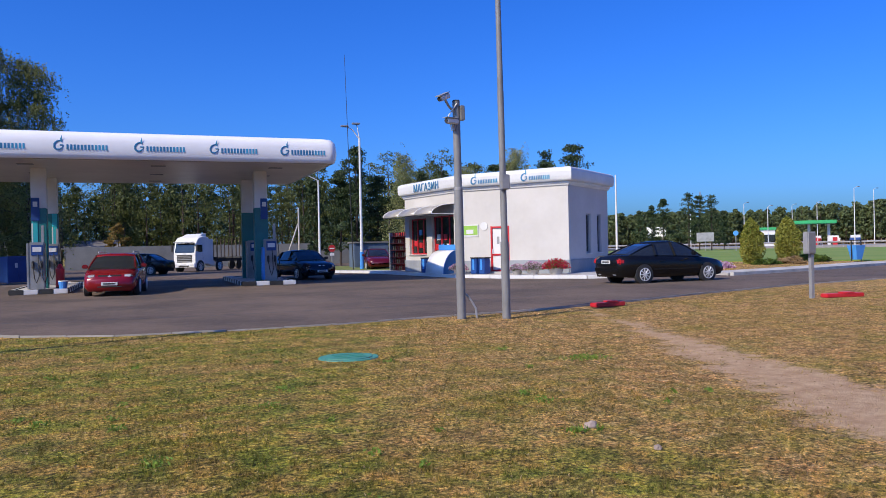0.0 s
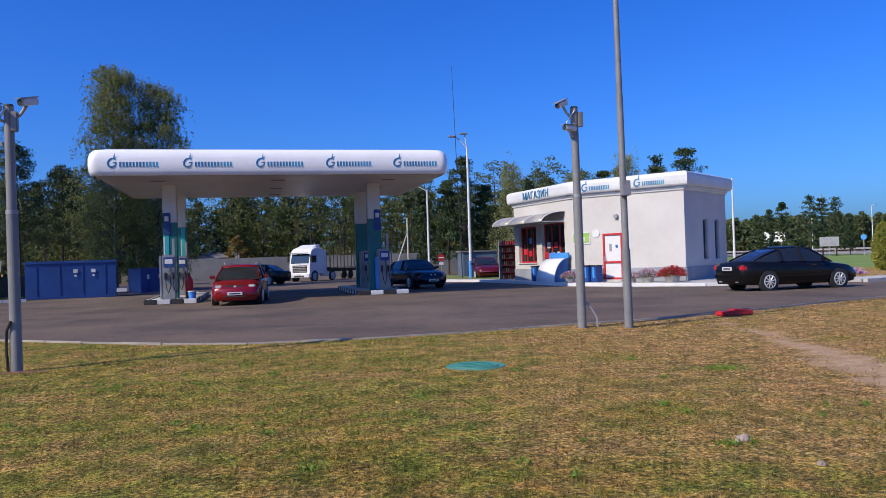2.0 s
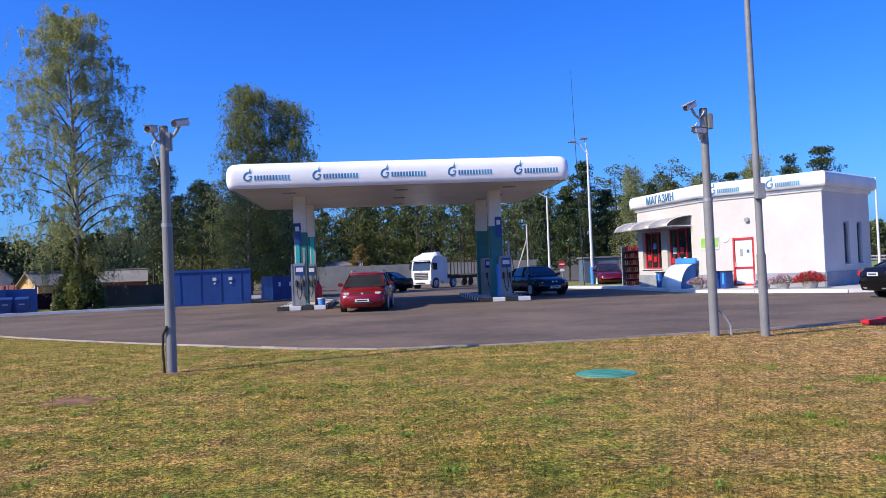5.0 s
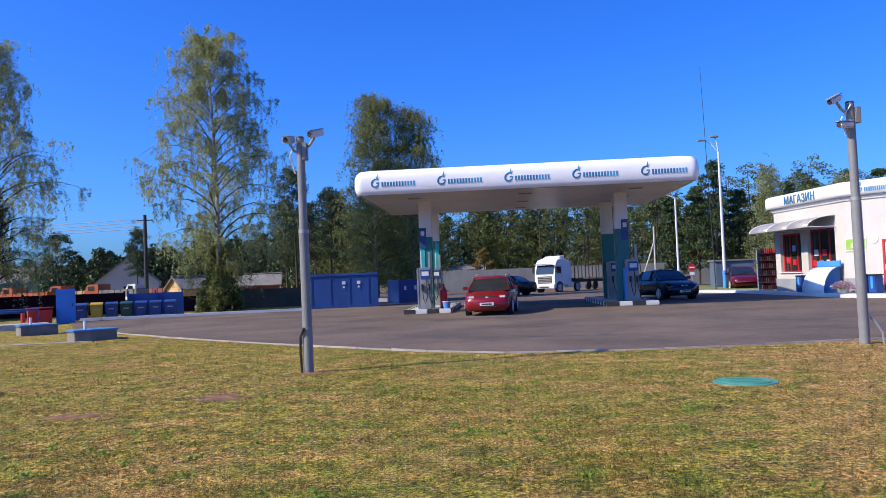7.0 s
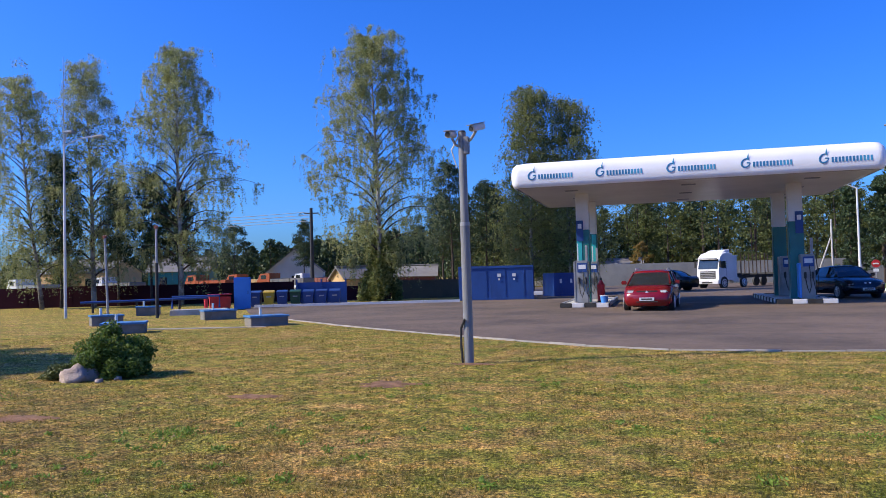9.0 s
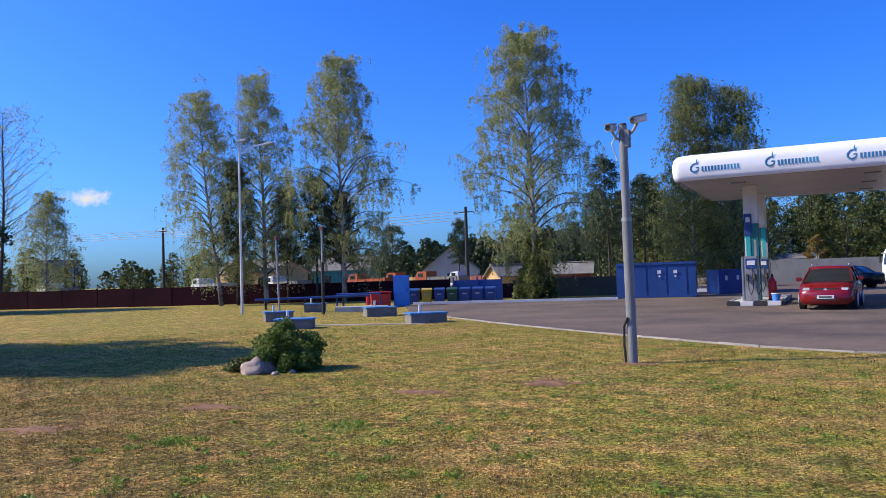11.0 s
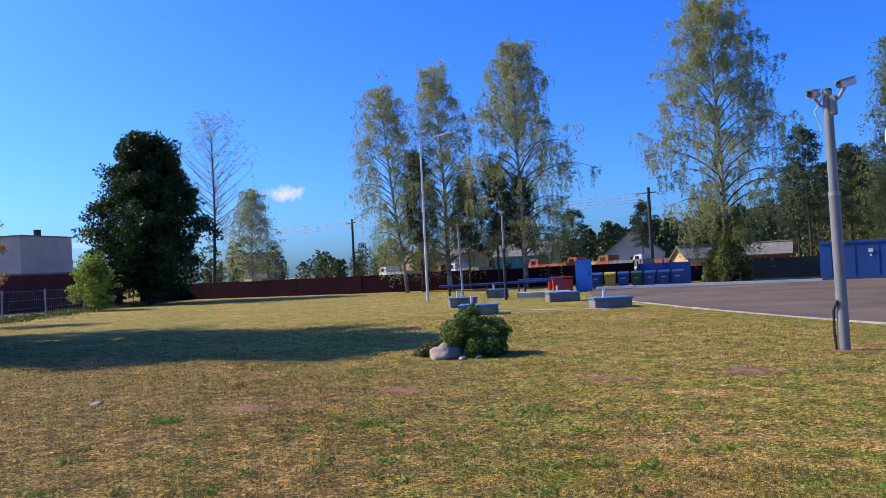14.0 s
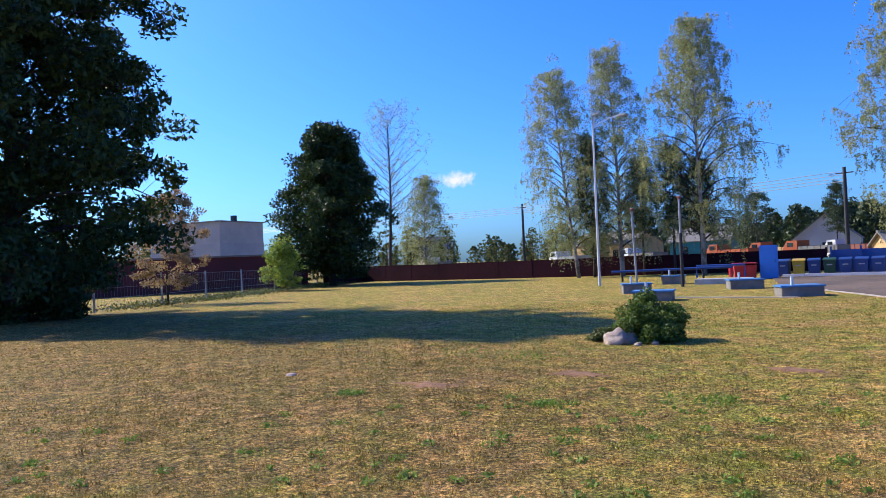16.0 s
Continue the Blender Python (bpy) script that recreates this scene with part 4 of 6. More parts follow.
    part("headboard", box(B(), -2.5, 0, 2.1, 0.1, 2.3, 1.9, 0.02), M["dark"], root)
    for x in (-3.6, -4.9, -6.2, -7.6, -9.0, -10.4, -11.7):
        part("bolster", box(B(), x, 0, 1.28, 0.16, 2.4, 0.16, 0.01), M["dark"], root)
        for s in (-1, 1):
            part("stake", box(B(), x, s * 1.15, 2.3, 0.1, 0.08, 2.0, 0.01), M["bark"], root, "upright steel stake")
    return root


lorry(pose(3.7, 62.0, 0.03, 0, 0, -130) @ Matrix.Scale(0.78, 4))

# ---------------------------------------------------------------- containers, bins, yard things
def container(name, m, l, w, h, label):
    root = empty(name, m, label, "container")
    part("shell", box(B(), 0, 0, h / 2, l, w, h, 0.02), M["blue"], root)
    n = int(l / 0.9)
    for i in range(n):
        for s in (-1, 1):
            bm = box(B(), -l / 2 + (i + 0.5) * l / n, s * (w / 2 + 0.012), h / 2, 0.05, 0.03, h - 0.3, 0.008)
            part("rib", bm, M["blue"], root)
    for z in (0.08, h - 0.06):
        part("rail", box(B(), 0, -w / 2 - 0.02, z, l, 0.06, 0.14, 0.01), M["blue"], root)
    return root


ct = container("blue_container", pose(-9.15, 45.2, 0.03, 0, 0, 8), 4.3, 2.4, 1.95, "large blue painted steel tank container with white marks")
for x in (0.2, 1.05):
    part("mark", box(B(), x, -1.24, 1.42, 0.2, 0.012, 0.18), M["white"], ct, "small white sign with a plain bar")
    part("mark_bar", box(B(), x, -1.24, 1.18, 0.1, 0.012, 0.1), M["white"], ct)
part("notice_board", box(B(), 2.4, -1.3, 0.35, 0.5, 0.04, 0.2, 0.01), M["white"], ct)
c4 = container("blue_container", pose(-5.7, 50.0, 0.03, 0, 0, 30), 2.3, 1.8, 1.45, "smaller blue container with white marks in the yard")
for x in (-0.7, 0.0, 0.6):
    part("mark", box(B(), x, -0.94, 0.95, 0.14, 0.012, 0.26), M["white"], c4, "white mark")


def wheelie_bin(x, y, rz, material, label):
    root = empty("wheelie_bin", pose(x, y, 0.0, 0, 0, rz), label, "bin", "bins along the yard kerb")
    bm = loft(B(), [[(-0.24, -0.27, 0.06), (0.24, -0.27, 0.06), (0.24, 0.27, 0.06), (-0.24, 0.27, 0.06)], [(-0.3, -0.36, 0.82), (0.3, -0.36, 0.82), (0.3, 0.36, 0.82), (-0.3, 0.36, 0.82)]])
    part("body", bm, material, root)
    lid = part("lid", loft(B(), [[(-0.32, -0.4, 0.82), (0.32, -0.4, 0.82), (0.32, 0.38, 0.84), (-0.32, 0.38, 0.84)], [(-0.3, -0.36, 0.87), (0.3, -0.36, 0.87), (0.3, 0.34, 0.94), (-0.3, 0.34, 0.94)]]), material, root)
    part("label_bar", box(B(), 0, -0.345, 0.58, 0.26, 0.012, 0.06), M["steel"], root, "pale worn lettering bar").matrix_local = pose(0, 0.0, 0, 0, 0, 0)
    for s in (-1, 1):
        part("wheel", rod(B(), (s * 0.22, 0.27, 0.1), (s * 0.28, 0.27, 0.1), 0.1, 0.1, 14), M["dark"], root)
    return root


M["yellow"] = mat("yellow_plastic", (0.50, 0.33, 0.02), (0.4, 0.26, 0.02), 1, 0.5)
M["binblue"] = mat("dark_blue_plastic", (0.012, 0.05, 0.20), (0.01, 0.04, 0.16), 1, 0.5)
M["bingreen"] = mat("dark_green_plastic", (0.012, 0.06, 0.03), (0.01, 0.05, 0.025), 1, 0.5)
for i, c in enumerate(("binblue", "yellow", "binblue", "bingreen", "binblue", "binblue", "binblue")):
    t = i / 6
    wheelie_bin(-21.75 + 4.2 * t, 39.4 + 1.35 * t, 18 + (i * 13 % 7), M[c], {"yellow": "yellow plastic wheelie bin by the yard kerb", "bingreen": "dark green plastic wheelie bin by the yard kerb", "binblue": "dark blue plastic wheelie bin by the yard kerb"}[c])
kio = empty("blue_cabinet", pose(-21.5, 37.5, 0.0, 0, 0, 28), "tall light blue steel cabinet beside the bins", "cabinet")
part("body", box(B(), 0, 0, 0.85, 0.86, 0.7, 1.7, 0.015), M["skyblue"], kio)
part("door", box(B(), 0, -0.36, 0.86, 0.76, 0.025, 1.56, 0.006), M["skyblue"], kio)
part("handle", box(B(), 0.3, -0.385, 0.9, 0.03, 0.03, 0.16), M["dark"], kio)
shed = empty("bin_shelter", pose(-18.7, 41.5, 0, 0, 0, 18), "blue metal screen behind the bins", "screen")
part("panel", box(B(), 0, 0, 0.66, 2.9, 0.05, 1.32), M["blue"], shed)
for x in (-1.4, 0, 1.4):
    part("post", box(B(), x, -0.05, 0.75, 0.08, 0.08, 1.5), M["blue"], shed)


def hatch(x, y, rz, l, w, h, label, lid="logo"):
    root = empty("tank_hatch", pose(x, y, -0.03, 0, 0, rz), label, "tank hatch", "tank hatches on the lawn")
    l, w = l * 0.82, w * 0.82
    part("curb", box(B(), 0, 0, h / 2, l, w, h, 0.015), M["hatchwall"], root, "rough grey concrete box")
    part("lid", box(B(), 0, 0, h + 0.03, l + 0.08, w + 0.08, 0.06, 0.01), M["hatchlid"], root, "blue painted steel lid")
    part("vent_pipe", rod(B(), (-l * 0.18, -w * 0.1, h), (-l * 0.18, -w * 0.1, h + 0.32), 0.045), M["white"], root)
    part("lid_handle", rod(B(), (l * 0.2, -0.1, h + 0.07), (l * 0.2, 0.1, h + 0.07), 0.012), M["steel"], root)
    return root


M["hatchwall"] = mat("weathered_concrete", (0.23, 0.21, 0.19), (0.15, 0.14, 0.125), 2.5, 0.9, bump=0.5)
M["hatchlid"] = mat("faded_blue_lid", (0.06, 0.20, 0.42), (0.05, 0.16, 0.34), 1, 0.6)
hatch(-12.7, 23.6, 42, 1.5, 1.2, 0.32, "low concrete tank hatch with a blue lid on the lawn")
hatch(-17.0, 27.7, 42, 1.5, 1.2, 0.36, "low concrete tank hatch with a blue lid beside the asphalt")
hatch(-19.7, 24.5, 45, 1.3, 1.1, 0.36, "low concrete tank hatch with a blue lid on the lawn")
hatch(-16.0, 20.7, 32, 1.5, 1.2, 0.30, "low concrete tank hatch with a blue lid on the lawn")
hatch(-23.2, 31.8, 36, 1.3, 1.0, 0.40, "low concrete tank hatch with a grey lid on the lawn")
rb = empty("red_sand_box", pose(-22.2, 36.4, 0.0, 0, 0, 36), "red metal fire sand box on legs", "sand box")
part("body", loft(B(), [[(-0.5, -0.35, 0.1), (0.5, -0.35, 0.1), (0.5, 0.35, 0.1), (-0.5, 0.35, 0.1)], [(-0.54, -0.4, 0.72), (0.54, -0.4, 0.72), (0.54, 0.4, 0.82), (-0.54, 0.4, 0.82)]]), M["red"], rb)
part("lid", box(B(), 0, 0, 0.82, 1.16, 0.9, 0.06, 0.01), M["red"], rb)
for sx in (-0.45, 0.45):
    for sy in (-0.3, 0.3):
        part("leg", box(B(), sx, sy, 0.05, 0.06, 0.06, 0.14), M["dark"], rb)
plat = empty("pump_platform", pose(-20.6, 32.0, 0, 0, 0, 28), "low concrete platform with a blue pipe rail and red valves", "platform")
part("slab", box(B(), 0, 0, 0.1, 2.5, 1.2, 0.3, 0.02), M["concrete"], plat)
part("pipe_rail", tube(B(), [(-1.2, 0, 0.3), (-1.2, 0, 0.85), (0.9, 0, 0.85), (0.9, 0, 0.3)], [0.05] * 4), M["blue"], plat)
part("valve", rod(B(), (0.3, -0.1, 0.3), (0.3, -0.1, 0.7), 0.09), M["red"], plat)
pr = empty("pipe_line", pose(-26.6, 37.2, 0, 0, 0, 36), "long blue pipe on short posts beyond the lawn", "pipe")
part("pipe", rod(B(), (-3.8, 0, 0.55), (3.6, 0, 0.62), 0.07), M["blue"], pr)
for x in (-3.2, -1, 1.2, 3.2):
    part("post", rod(B(), (x, 0, -0.05), (x, 0, 0.58), 0.06), M["dark"], pr)


def vent_post(x, y, h, lean, dark, label):
    root = empty("vent_pipe", pose(x, y, -0.05, 0, lean, 0), label, "vent pipe", "tank vent pipes")
    part("tube", rod(B(), (0, 0, 0), (0, 0, h), 0.05, 0.045), M["steel"], root)
    if dark:
        part("lower_sleeve", rod(B(), (0, 0, 0), (0, 0, h * 0.62), 0.07), M["dark"], root)
    part("red_cap", rod(rod(B(), (0, 0, h), (0, 0, h + 0.08), 0.08, 0.07), (-0.1, 0, h + 0.1), (0.1, 0, h + 0.1), 0.03), M["roofred"], root)
    return root


vent_post(-20.8, 29.1, 3.9, 0, True, "steel tank vent pipe with a red cap and dark sleeve")
vent_post(-22.4, 28.0, 3.5, -2, False, "slim leaning steel vent pipe with a red cap")


def street_lamp(x, y, h, arms, label, r=0.09):
    root = empty("street_lamp", pose(x, y, -0.02), label, "street lamp", "street lamps")
    part("post", rod(B(), (0, 0, 0), (0, 0, h), r, r * 0.6, 12), M["white"], root, "pale steel post")
    for dx, dy, dz in arms:
        part("arm", tube(B(), [(0, 0, h - 0.05), (dx * 0.5, dy * 0.5, h + dz * 0.7), (dx, dy, h + dz)], [0.04, 0.035, 0.03]), M["white"], root)
        part("lamp_head", box(B(), dx * 1.12, dy * 1.12, h + dz, 0.55, 0.28, 0.12, 0.04), M["steel"], root)
    return root


street_lamp(12.3, 54.2, 6.4, ((-1.5, 0, 0.45),), "pale street lamp with one arm beside the yard")
sl = street_lamp(14.6, 51.5, 9.0, ((-0.9, 0, 0.8), (-0.2, 0, 1.0)), "tall street lamp with two heads beside the forecourt", 0.11)
part("blue_foot", rod(B(), (0, 0, 0), (0, 0, 1.3), 0.14), M["skyblue"], sl, "blue painted foot")
sl2 = street_lamp(-26.2, 29.9, 8.0, ((1.1, 0.75, 0.45), (0.15, 0.1, 0.6)), "tall street lamp with two heads on the lawn", 0.07)
part("lightning_rod", rod(B(), (0, 0, 7.9), (0, 0, 12.1), 0.03, 0.012), M["steel"], sl2)
an = empty("antenna_mast", pose(13.6, 50.0, 0, 0, -1.2, 0), "very thin tall antenna mast behind the canopy", "antenna")
part("rod", rod(B(), (0, 0, 0), (0, 0, 14.2), 0.035, 0.012), M["dark"], an)
ns = empty("no_entry_sign", pose(12.65, 52.0, -0.25, 0, 0, 0) @ Matrix.Scale(0.88, 4), "round red no-entry sign on a post", "road sign")
part("post", rod(B(), (0, 0, 0), (0, 0, 2.2), 0.035), M["steel"], ns)
part("disc", rod(B(), (0, -0.04, 2.05), (0, -0.06, 2.05), 0.27, 0.27, 28), M["red"], ns)
part("bar", box(B(), 0, -0.07, 2.05, 0.38, 0.015, 0.09), M["white"], ns)
part("lower_plate", box(B(), 0, -0.05, 1.6, 0.34, 0.02, 0.2), M["white"], ns)

# ---------------------------------------------------------------- lawn things
mh = empty("manhole_cover", pose(3.15, 10.4, gz(3.15, 10.4) - 0.02), "green painted manhole cover lying in the lawn", "manhole")
M["manhole"] = mat("faded_green_paint", (0.06, 0.27, 0.20), (0.05, 0.2, 0.15), 4, 0.6)
part("ring", rod(B(), (0, 0, 0), (0, 0, 0.034), 0.42, 0.40, 28), M["manhole"], mh)
part("cover", rod(B(), (0, 0, 0.02), (0, 0, 0.044), 0.33, 0.32, 28), M["manhole"], mh)
for k in range(3):
    part("raised_bar", box(B(), 0, -0.15 + k * 0.15, 0.047, 0.4, 0.03, 0.012), M["manhole"], mh)
eb = empty("meter_box", pose(16.15, 14.9, 0), "grey meter box on a steel post in the lawn", "meter box")
part("post", box(B(), 0, 0, 0.55, 0.09, 0.09, 1.2), M["steel"], eb)
part("cabinet", box(B(), -0.05, 0, 1.38, 0.26, 0.18, 0.56, 0.02), M["steel"], eb)
part("door", box(B(), -0.05, -0.095, 1.38, 0.22, 0.012, 0.5, 0.004), M["pole"], eb)
for x, y, l, rz in ((10.75, 15.75, 0.9, 10), (17.0, 14.75, 1.1, -8)):
    rb2 = empty("red_barrier_block", pose(x, y, 0.0, 0, 0, rz), "low red painted block lying on the lawn", "block", "red blocks on the lawn")
    part("body", box(B(), 0, 0, 0.05, l, 0.26, 0.1, 0.02), M["red"], rb2)
    part("notch", box(B(), l * 0.1, 0, 0.11, l * 0.25, 0.28, 0.04, 0.01), M["red"], rb2)


def stone(x, y, s, seed, label, flat=0.62):
    bm = B()
    bmesh.ops.create_icosphere(bm, subdivisions=3, radius=1)
    for v in bm.verts:
        k = 1 + 0.42 * noise.noise(v.co * 1.5 + Vector((seed, 0, 0))) + 0.16 * noise.noise(v.co * 4 + Vector((0, seed, 0)))
        v.co = Vector((v.co.x * k * s, v.co.y * k * s * 0.8, v.co.z * k * s * flat))
    ob = part("stone", bm, M["stone"], None, "", True)
    ob.matrix_world = pose(x, y, gz(x, y) + s * 0.4 * flat, 0, 0, seed * 50)
    return tagged(ob, label, "stone")


stone(-8.9, 10.33, 0.28, 1, "pale rough boulder beside the round bush")
stone(-8.45, 10.25, 0.07, 2, "small pale stone beside the round bush")
stone(-8.3, 10.5, 0.07, 3, "small pale stone beside the round bush")
stone(3.87, 5.47, 0.06, 4, "small pale stone in the dry grass")
stone(3.94, 4.7, 0.035, 5, "small pale stone in the dry grass")
stone(-10.28, 4.9, 0.09, 6, "flat grey stone in the dry grass", 0.25)


def clump_plant(name, x, y, rx, ry, h, count, leaf, material, label, category, seed, z0=0.0, clumps=60, stems=True):
    """A bush: short stems and leaf clumps spread over a dome."""
    rng = np.random.default_rng(seed)
    root = empty(name, pose(x, y, z0), label, category)
    d = rng.normal(size=(clumps, 3))
    d[:, 2] = np.abs(d[:, 2])
    d /= np.linalg.norm(d, axis=1)[:, None]
    d *= rng.uniform(0.55, 1.05, clumps)[:, None]
    c = d * [rx, ry, h * 0.92]
    if stems:
        bm = B()
        for p in c[:24]:
            tube(bm, [(0, 0, -0.05), tuple(p * 0.5 + [0, 0, 0.05]), tuple(p)], [0.02 * h + 0.005, 0.012 * h + 0.003, 0.004], 5)
        part("stems", bm, M["bark"], root)
    i = rng.integers(0, clumps, count)
    q = rng.normal(size=(count, 3))
    q /= np.linalg.norm(q, axis=1)[:, None]
    pts = c[i] + q * (rng.random(count) ** 0.4)[:, None] * [rx * 0.26, ry * 0.26, h * 0.2]
    pts[:, 2] = np.maximum(pts[:, 2], 0.03)
    quads_object("foliage", pts, rng.uniform(0.6, 1.3, count) * leaf, material, root, seed)
    return root


M["earth"] = mat("bare_brown_earth", (0.27, 0.135, 0.062), (0.13, 0.066, 0.034), 5, 0.95, bump=0.7, bscale=45, fine=0.5)


def bare_patch(x, y, rx, ry, seed):
    """A worn patch of bare earth with a ragged edge, following the lawn."""
    bm = B()
    mid = bm.verts.new((x, y, gz(x, y) + 0.016))
    rings = [[], []]
    for k in range(40):
        a = k * math.pi / 20
        e = 0.72 + 0.75 * noise.noise((math.cos(a) * 1.7 + seed, math.sin(a) * 1.7, 2.0)) + 0.3 * noise.noise((math.cos(a) * 6, math.sin(a) * 6 + seed, 5.0))
        for j, f in enumerate((0.55, 1.0)):
            px, py = x + math.cos(a) * rx * e * f, y + math.sin(a) * ry * e * f
            rings[j].append(bm.verts.new((px, py, gz(px, py) + (0.016 if j == 0 else 0.002))))
    for k in range(40):
        n = (k + 1) % 40
        bm.faces.new((mid, rings[0][k], rings[0][n]))
        bm.faces.new((rings[0][k], rings[1][k], rings[1][n], rings[0][n]))
    tagged(part("bare_patch", bm, M["earth"], smooth=True), "worn patch of bare brown earth in the lawn", "bare earth", kind="structure")


for k, (x, y, rx, ry) in enumerate(((-3.8, 10.5, 0.55, 0.4), (-3.15, 12.9, 0.42, 0.24), (-5.2, 9.2, 0.45, 0.25), (-8.0, 5.6, 0.5, 0.3), (-7.2, 7.4, 0.55, 0.25))):
    bare_patch(x, y, rx, ry, k * 3.7)
clump_plant("round_bush", -8.68, 10.95, 0.62, 0.6, 0.84, 20000, 0.05, M["bushleaf"], "round dark green clipped bush on the lawn", "bush", 21)
clump_plant("grass_tuft", -9.35, 10.5, 0.34, 0.28, 0.26, 1800, 0.06, M["mixleaf"], "rough grass tuft beside the boulder", "grass tuft", 22, stems=False)
M["flowers"] = leaf_mat("red_petals", (0.55, 0.01, 0.03), (0.4, 0.01, 0.05), 0.3)
M["paleflowers"] = leaf_mat("pale_petals", (0.6, 0.55, 0.55), (0.45, 0.2, 0.35), 0.2)


def planter(x, y, z, s, material, label, seed):
    root = empty("flower_planter", pose(x, y, z), label, "flower planter", "flower planters")
    part("tub", rod(B(), (0, 0, 0), (0, 0, 0.4 * s), 0.35 * s, 0.48 * s, 16), M["concrete"], root)
    rng = np.random.default_rng(seed)
    q = rng.normal(size=(1800, 3))
    q /= np.linalg.norm(q, axis=1)[:, None]
    q[:, 2] = np.abs(q[:, 2])
    pts = q * (rng.random(1800) ** 0.4)[:, None] * [0.95 * s, 0.8 * s, 0.65 * s] + [0, 0, 0.35 * s]
    quads_object("blossom", pts[:1200], np.full(1200, 0.11 * s), material, root, seed, label="dense petunia blossom")
    tagged(quads_object("leafage", pts[1200:] * 0.95, np.full(600, 0.11 * s), M["bushleaf"], root, seed + 1), kind="stuff")
    return root


planter(17.75, 30.55, 0.16, 0.72, M["flowers"], "concrete tub overflowing with red petunias by the shop", 31)
planter(17.0, 31.3, 0.16, 0.62, M["paleflowers"], "tub of pale flowers by the shop wall", 32)
planter(16.5, 31.9, 0.16, 0.5, M["paleflowers"], "tub of pale flowers by the shop wall", 33)
planter(14.9, 35.0, 0.16, 0.55, M["paleflowers"], "tub of pale flowers by the white awning tent", 34)

# white and blue cold-drink tent counter, bins and vending stand by the shop
M["hoodwhite"] = mat("white_sheet", (0.75, 0.75, 0.76), (0.68, 0.68, 0.7), 1, 0.5)
tn = empty("display_hood", pose(14.95, 36.5, 0.16, 0, 0, -72) @ Matrix.Diagonal((0.82, 0.82, 0.86, 1)), "white and blue curved display hood by the shop windows", "display")
rings = []
for j in range(8):
    a = j / 7 * math.pi / 2
    rings.append([(-0.85, -1.1 * math.cos(a), 1.35 * math.sin(a)), (0.85, -1.1 * math.cos(a), 1.35 * math.sin(a)), (0.85, -1.05 * math.cos(a), 1.3 * math.sin(a)), (-0.85, -1.05 * math.cos(a), 1.3 * math.sin(a))])
part("hood", loft(B(), rings), M["hoodwhite"], tn, "curved white sheet", True)
for s in (-1, 1):
    pts = [(s * 0.86, -1.1 * math.cos(j / 7 * math.pi / 2), 1.35 * math.sin(j / 7 * math.pi / 2)) for j in range(8)]
    bm = B()
    bm.faces.new([bm.verts.new(p) for p in pts + [(s * 0.86, 0, 0)]])
    bmesh.ops.solidify(bm, geom=bm.faces[:], thickness=0.02)
    part("side_panel", bm, M["skyblue"], tn, "blue side panel")
part("header", box(B(), 0, 0.05, 1.5, 1.8, 0.1, 0.32, 0.02), M["skyblue"], tn, "light blue header board")
for x, y in ((14.55, 38.6), (15.5, 34.2), (15.75, 33.85)):
    tb = empty("litter_bin", pose(x, y, 0.16, 0, 0, -70), "dark blue litter bin by the shop", "bin", "litter bins by the shop")
    part("body", box(B(), 0, 0, 0.38, 0.42, 0.4, 0.76, 0.03), M["blue"], tb)
    part("rim", box(B(), 0, 0, 0.77, 0.46, 0.44, 0.05, 0.01), M["dark"], tb)
    part("stripe", box(B(), 0, -0.205, 0.45, 0.12, 0.012, 0.5), M["skyblue"], tb)
vs = empty("goods_rack", pose(15.0, 44.0, 0.0, 0, 0, -62), "dark red display rack full of bottles beside the shop", "display rack")
part("back", box(B(), 0, 0.25, 1.2, 1.5, 0.06, 2.4, 0.01), M["red"], vs)
for s in (-1, 1):
    part("side", box(B(), s * 0.75, 0, 1.2, 0.06, 0.55, 2.4, 0.01), M["plinth"], vs)
for k in range(6):
    part("shelf", box(B(), 0, 0, 0.15 + k * 0.4, 1.44, 0.5, 0.04), M["brickwall"], vs)
    for i in range(9):
        part("bottle", rod(B(), (-0.6 + i * 0.15, -0.08, 0.17 + k * 0.4), (-0.6 + i * 0.15, -0.08, 0.42 + k * 0.4), 0.05, 0.03, 8), M[("dark", "brickwall", "brickwall", "dark")[(i + k) % 4]], vs)
gb = empty("grey_booth", pose(16.5, 56.5, 0, 0, 0, 0), "small grey-blue booth beyond the shop", "booth")
part("body", box(B(), 0, 0, 0.95, 2.6, 1.6, 1.9, 0.03), mat("blue_grey_sheet", (0.10, 0.14, 0.2), (0.07, 0.10, 0.15), 1, 0.6), gb)
part("roof", box(B(), 0, 0, 1.95, 2.8, 1.8, 0.12, 0.02), M["roofgrey"], gb)

# verge shrubs and things to the right
def thuja(x, y, h, w, seed):
    rng = np.random.default_rng(seed)
    root = empty("thuja", pose(x, y, 0), "yellow-green columnar thuja on the verge", "thuja", "thujas on the verge")
    part("trunk", rod(B(), (0, 0, -0.05), (0, 0, h * 0.6), 0.09, 0.04, 7), M["bark"], root)
    k = 11000
    z = rng.random(k) ** 0.85
    a = rng.random(k) * 2 * math.pi
    rad = w * np.sin(np.pi * np.clip(z * 0.82 + 0.2, 0, 1)) ** 0.6 * (rng.random(k) ** 0.35) * (0.85 + 0.2 * np.sin(a * 3 + seed) + 0.12 * np.sin(z * 19 + a * 5))
    quads_object("foliage", np.stack([np.cos(a) * rad, np.sin(a) * rad, 0.05 + z * h], 1), rng.uniform(0.7, 1.3, k) * 0.12, M["thuja"], root, seed, droop=-0.3)


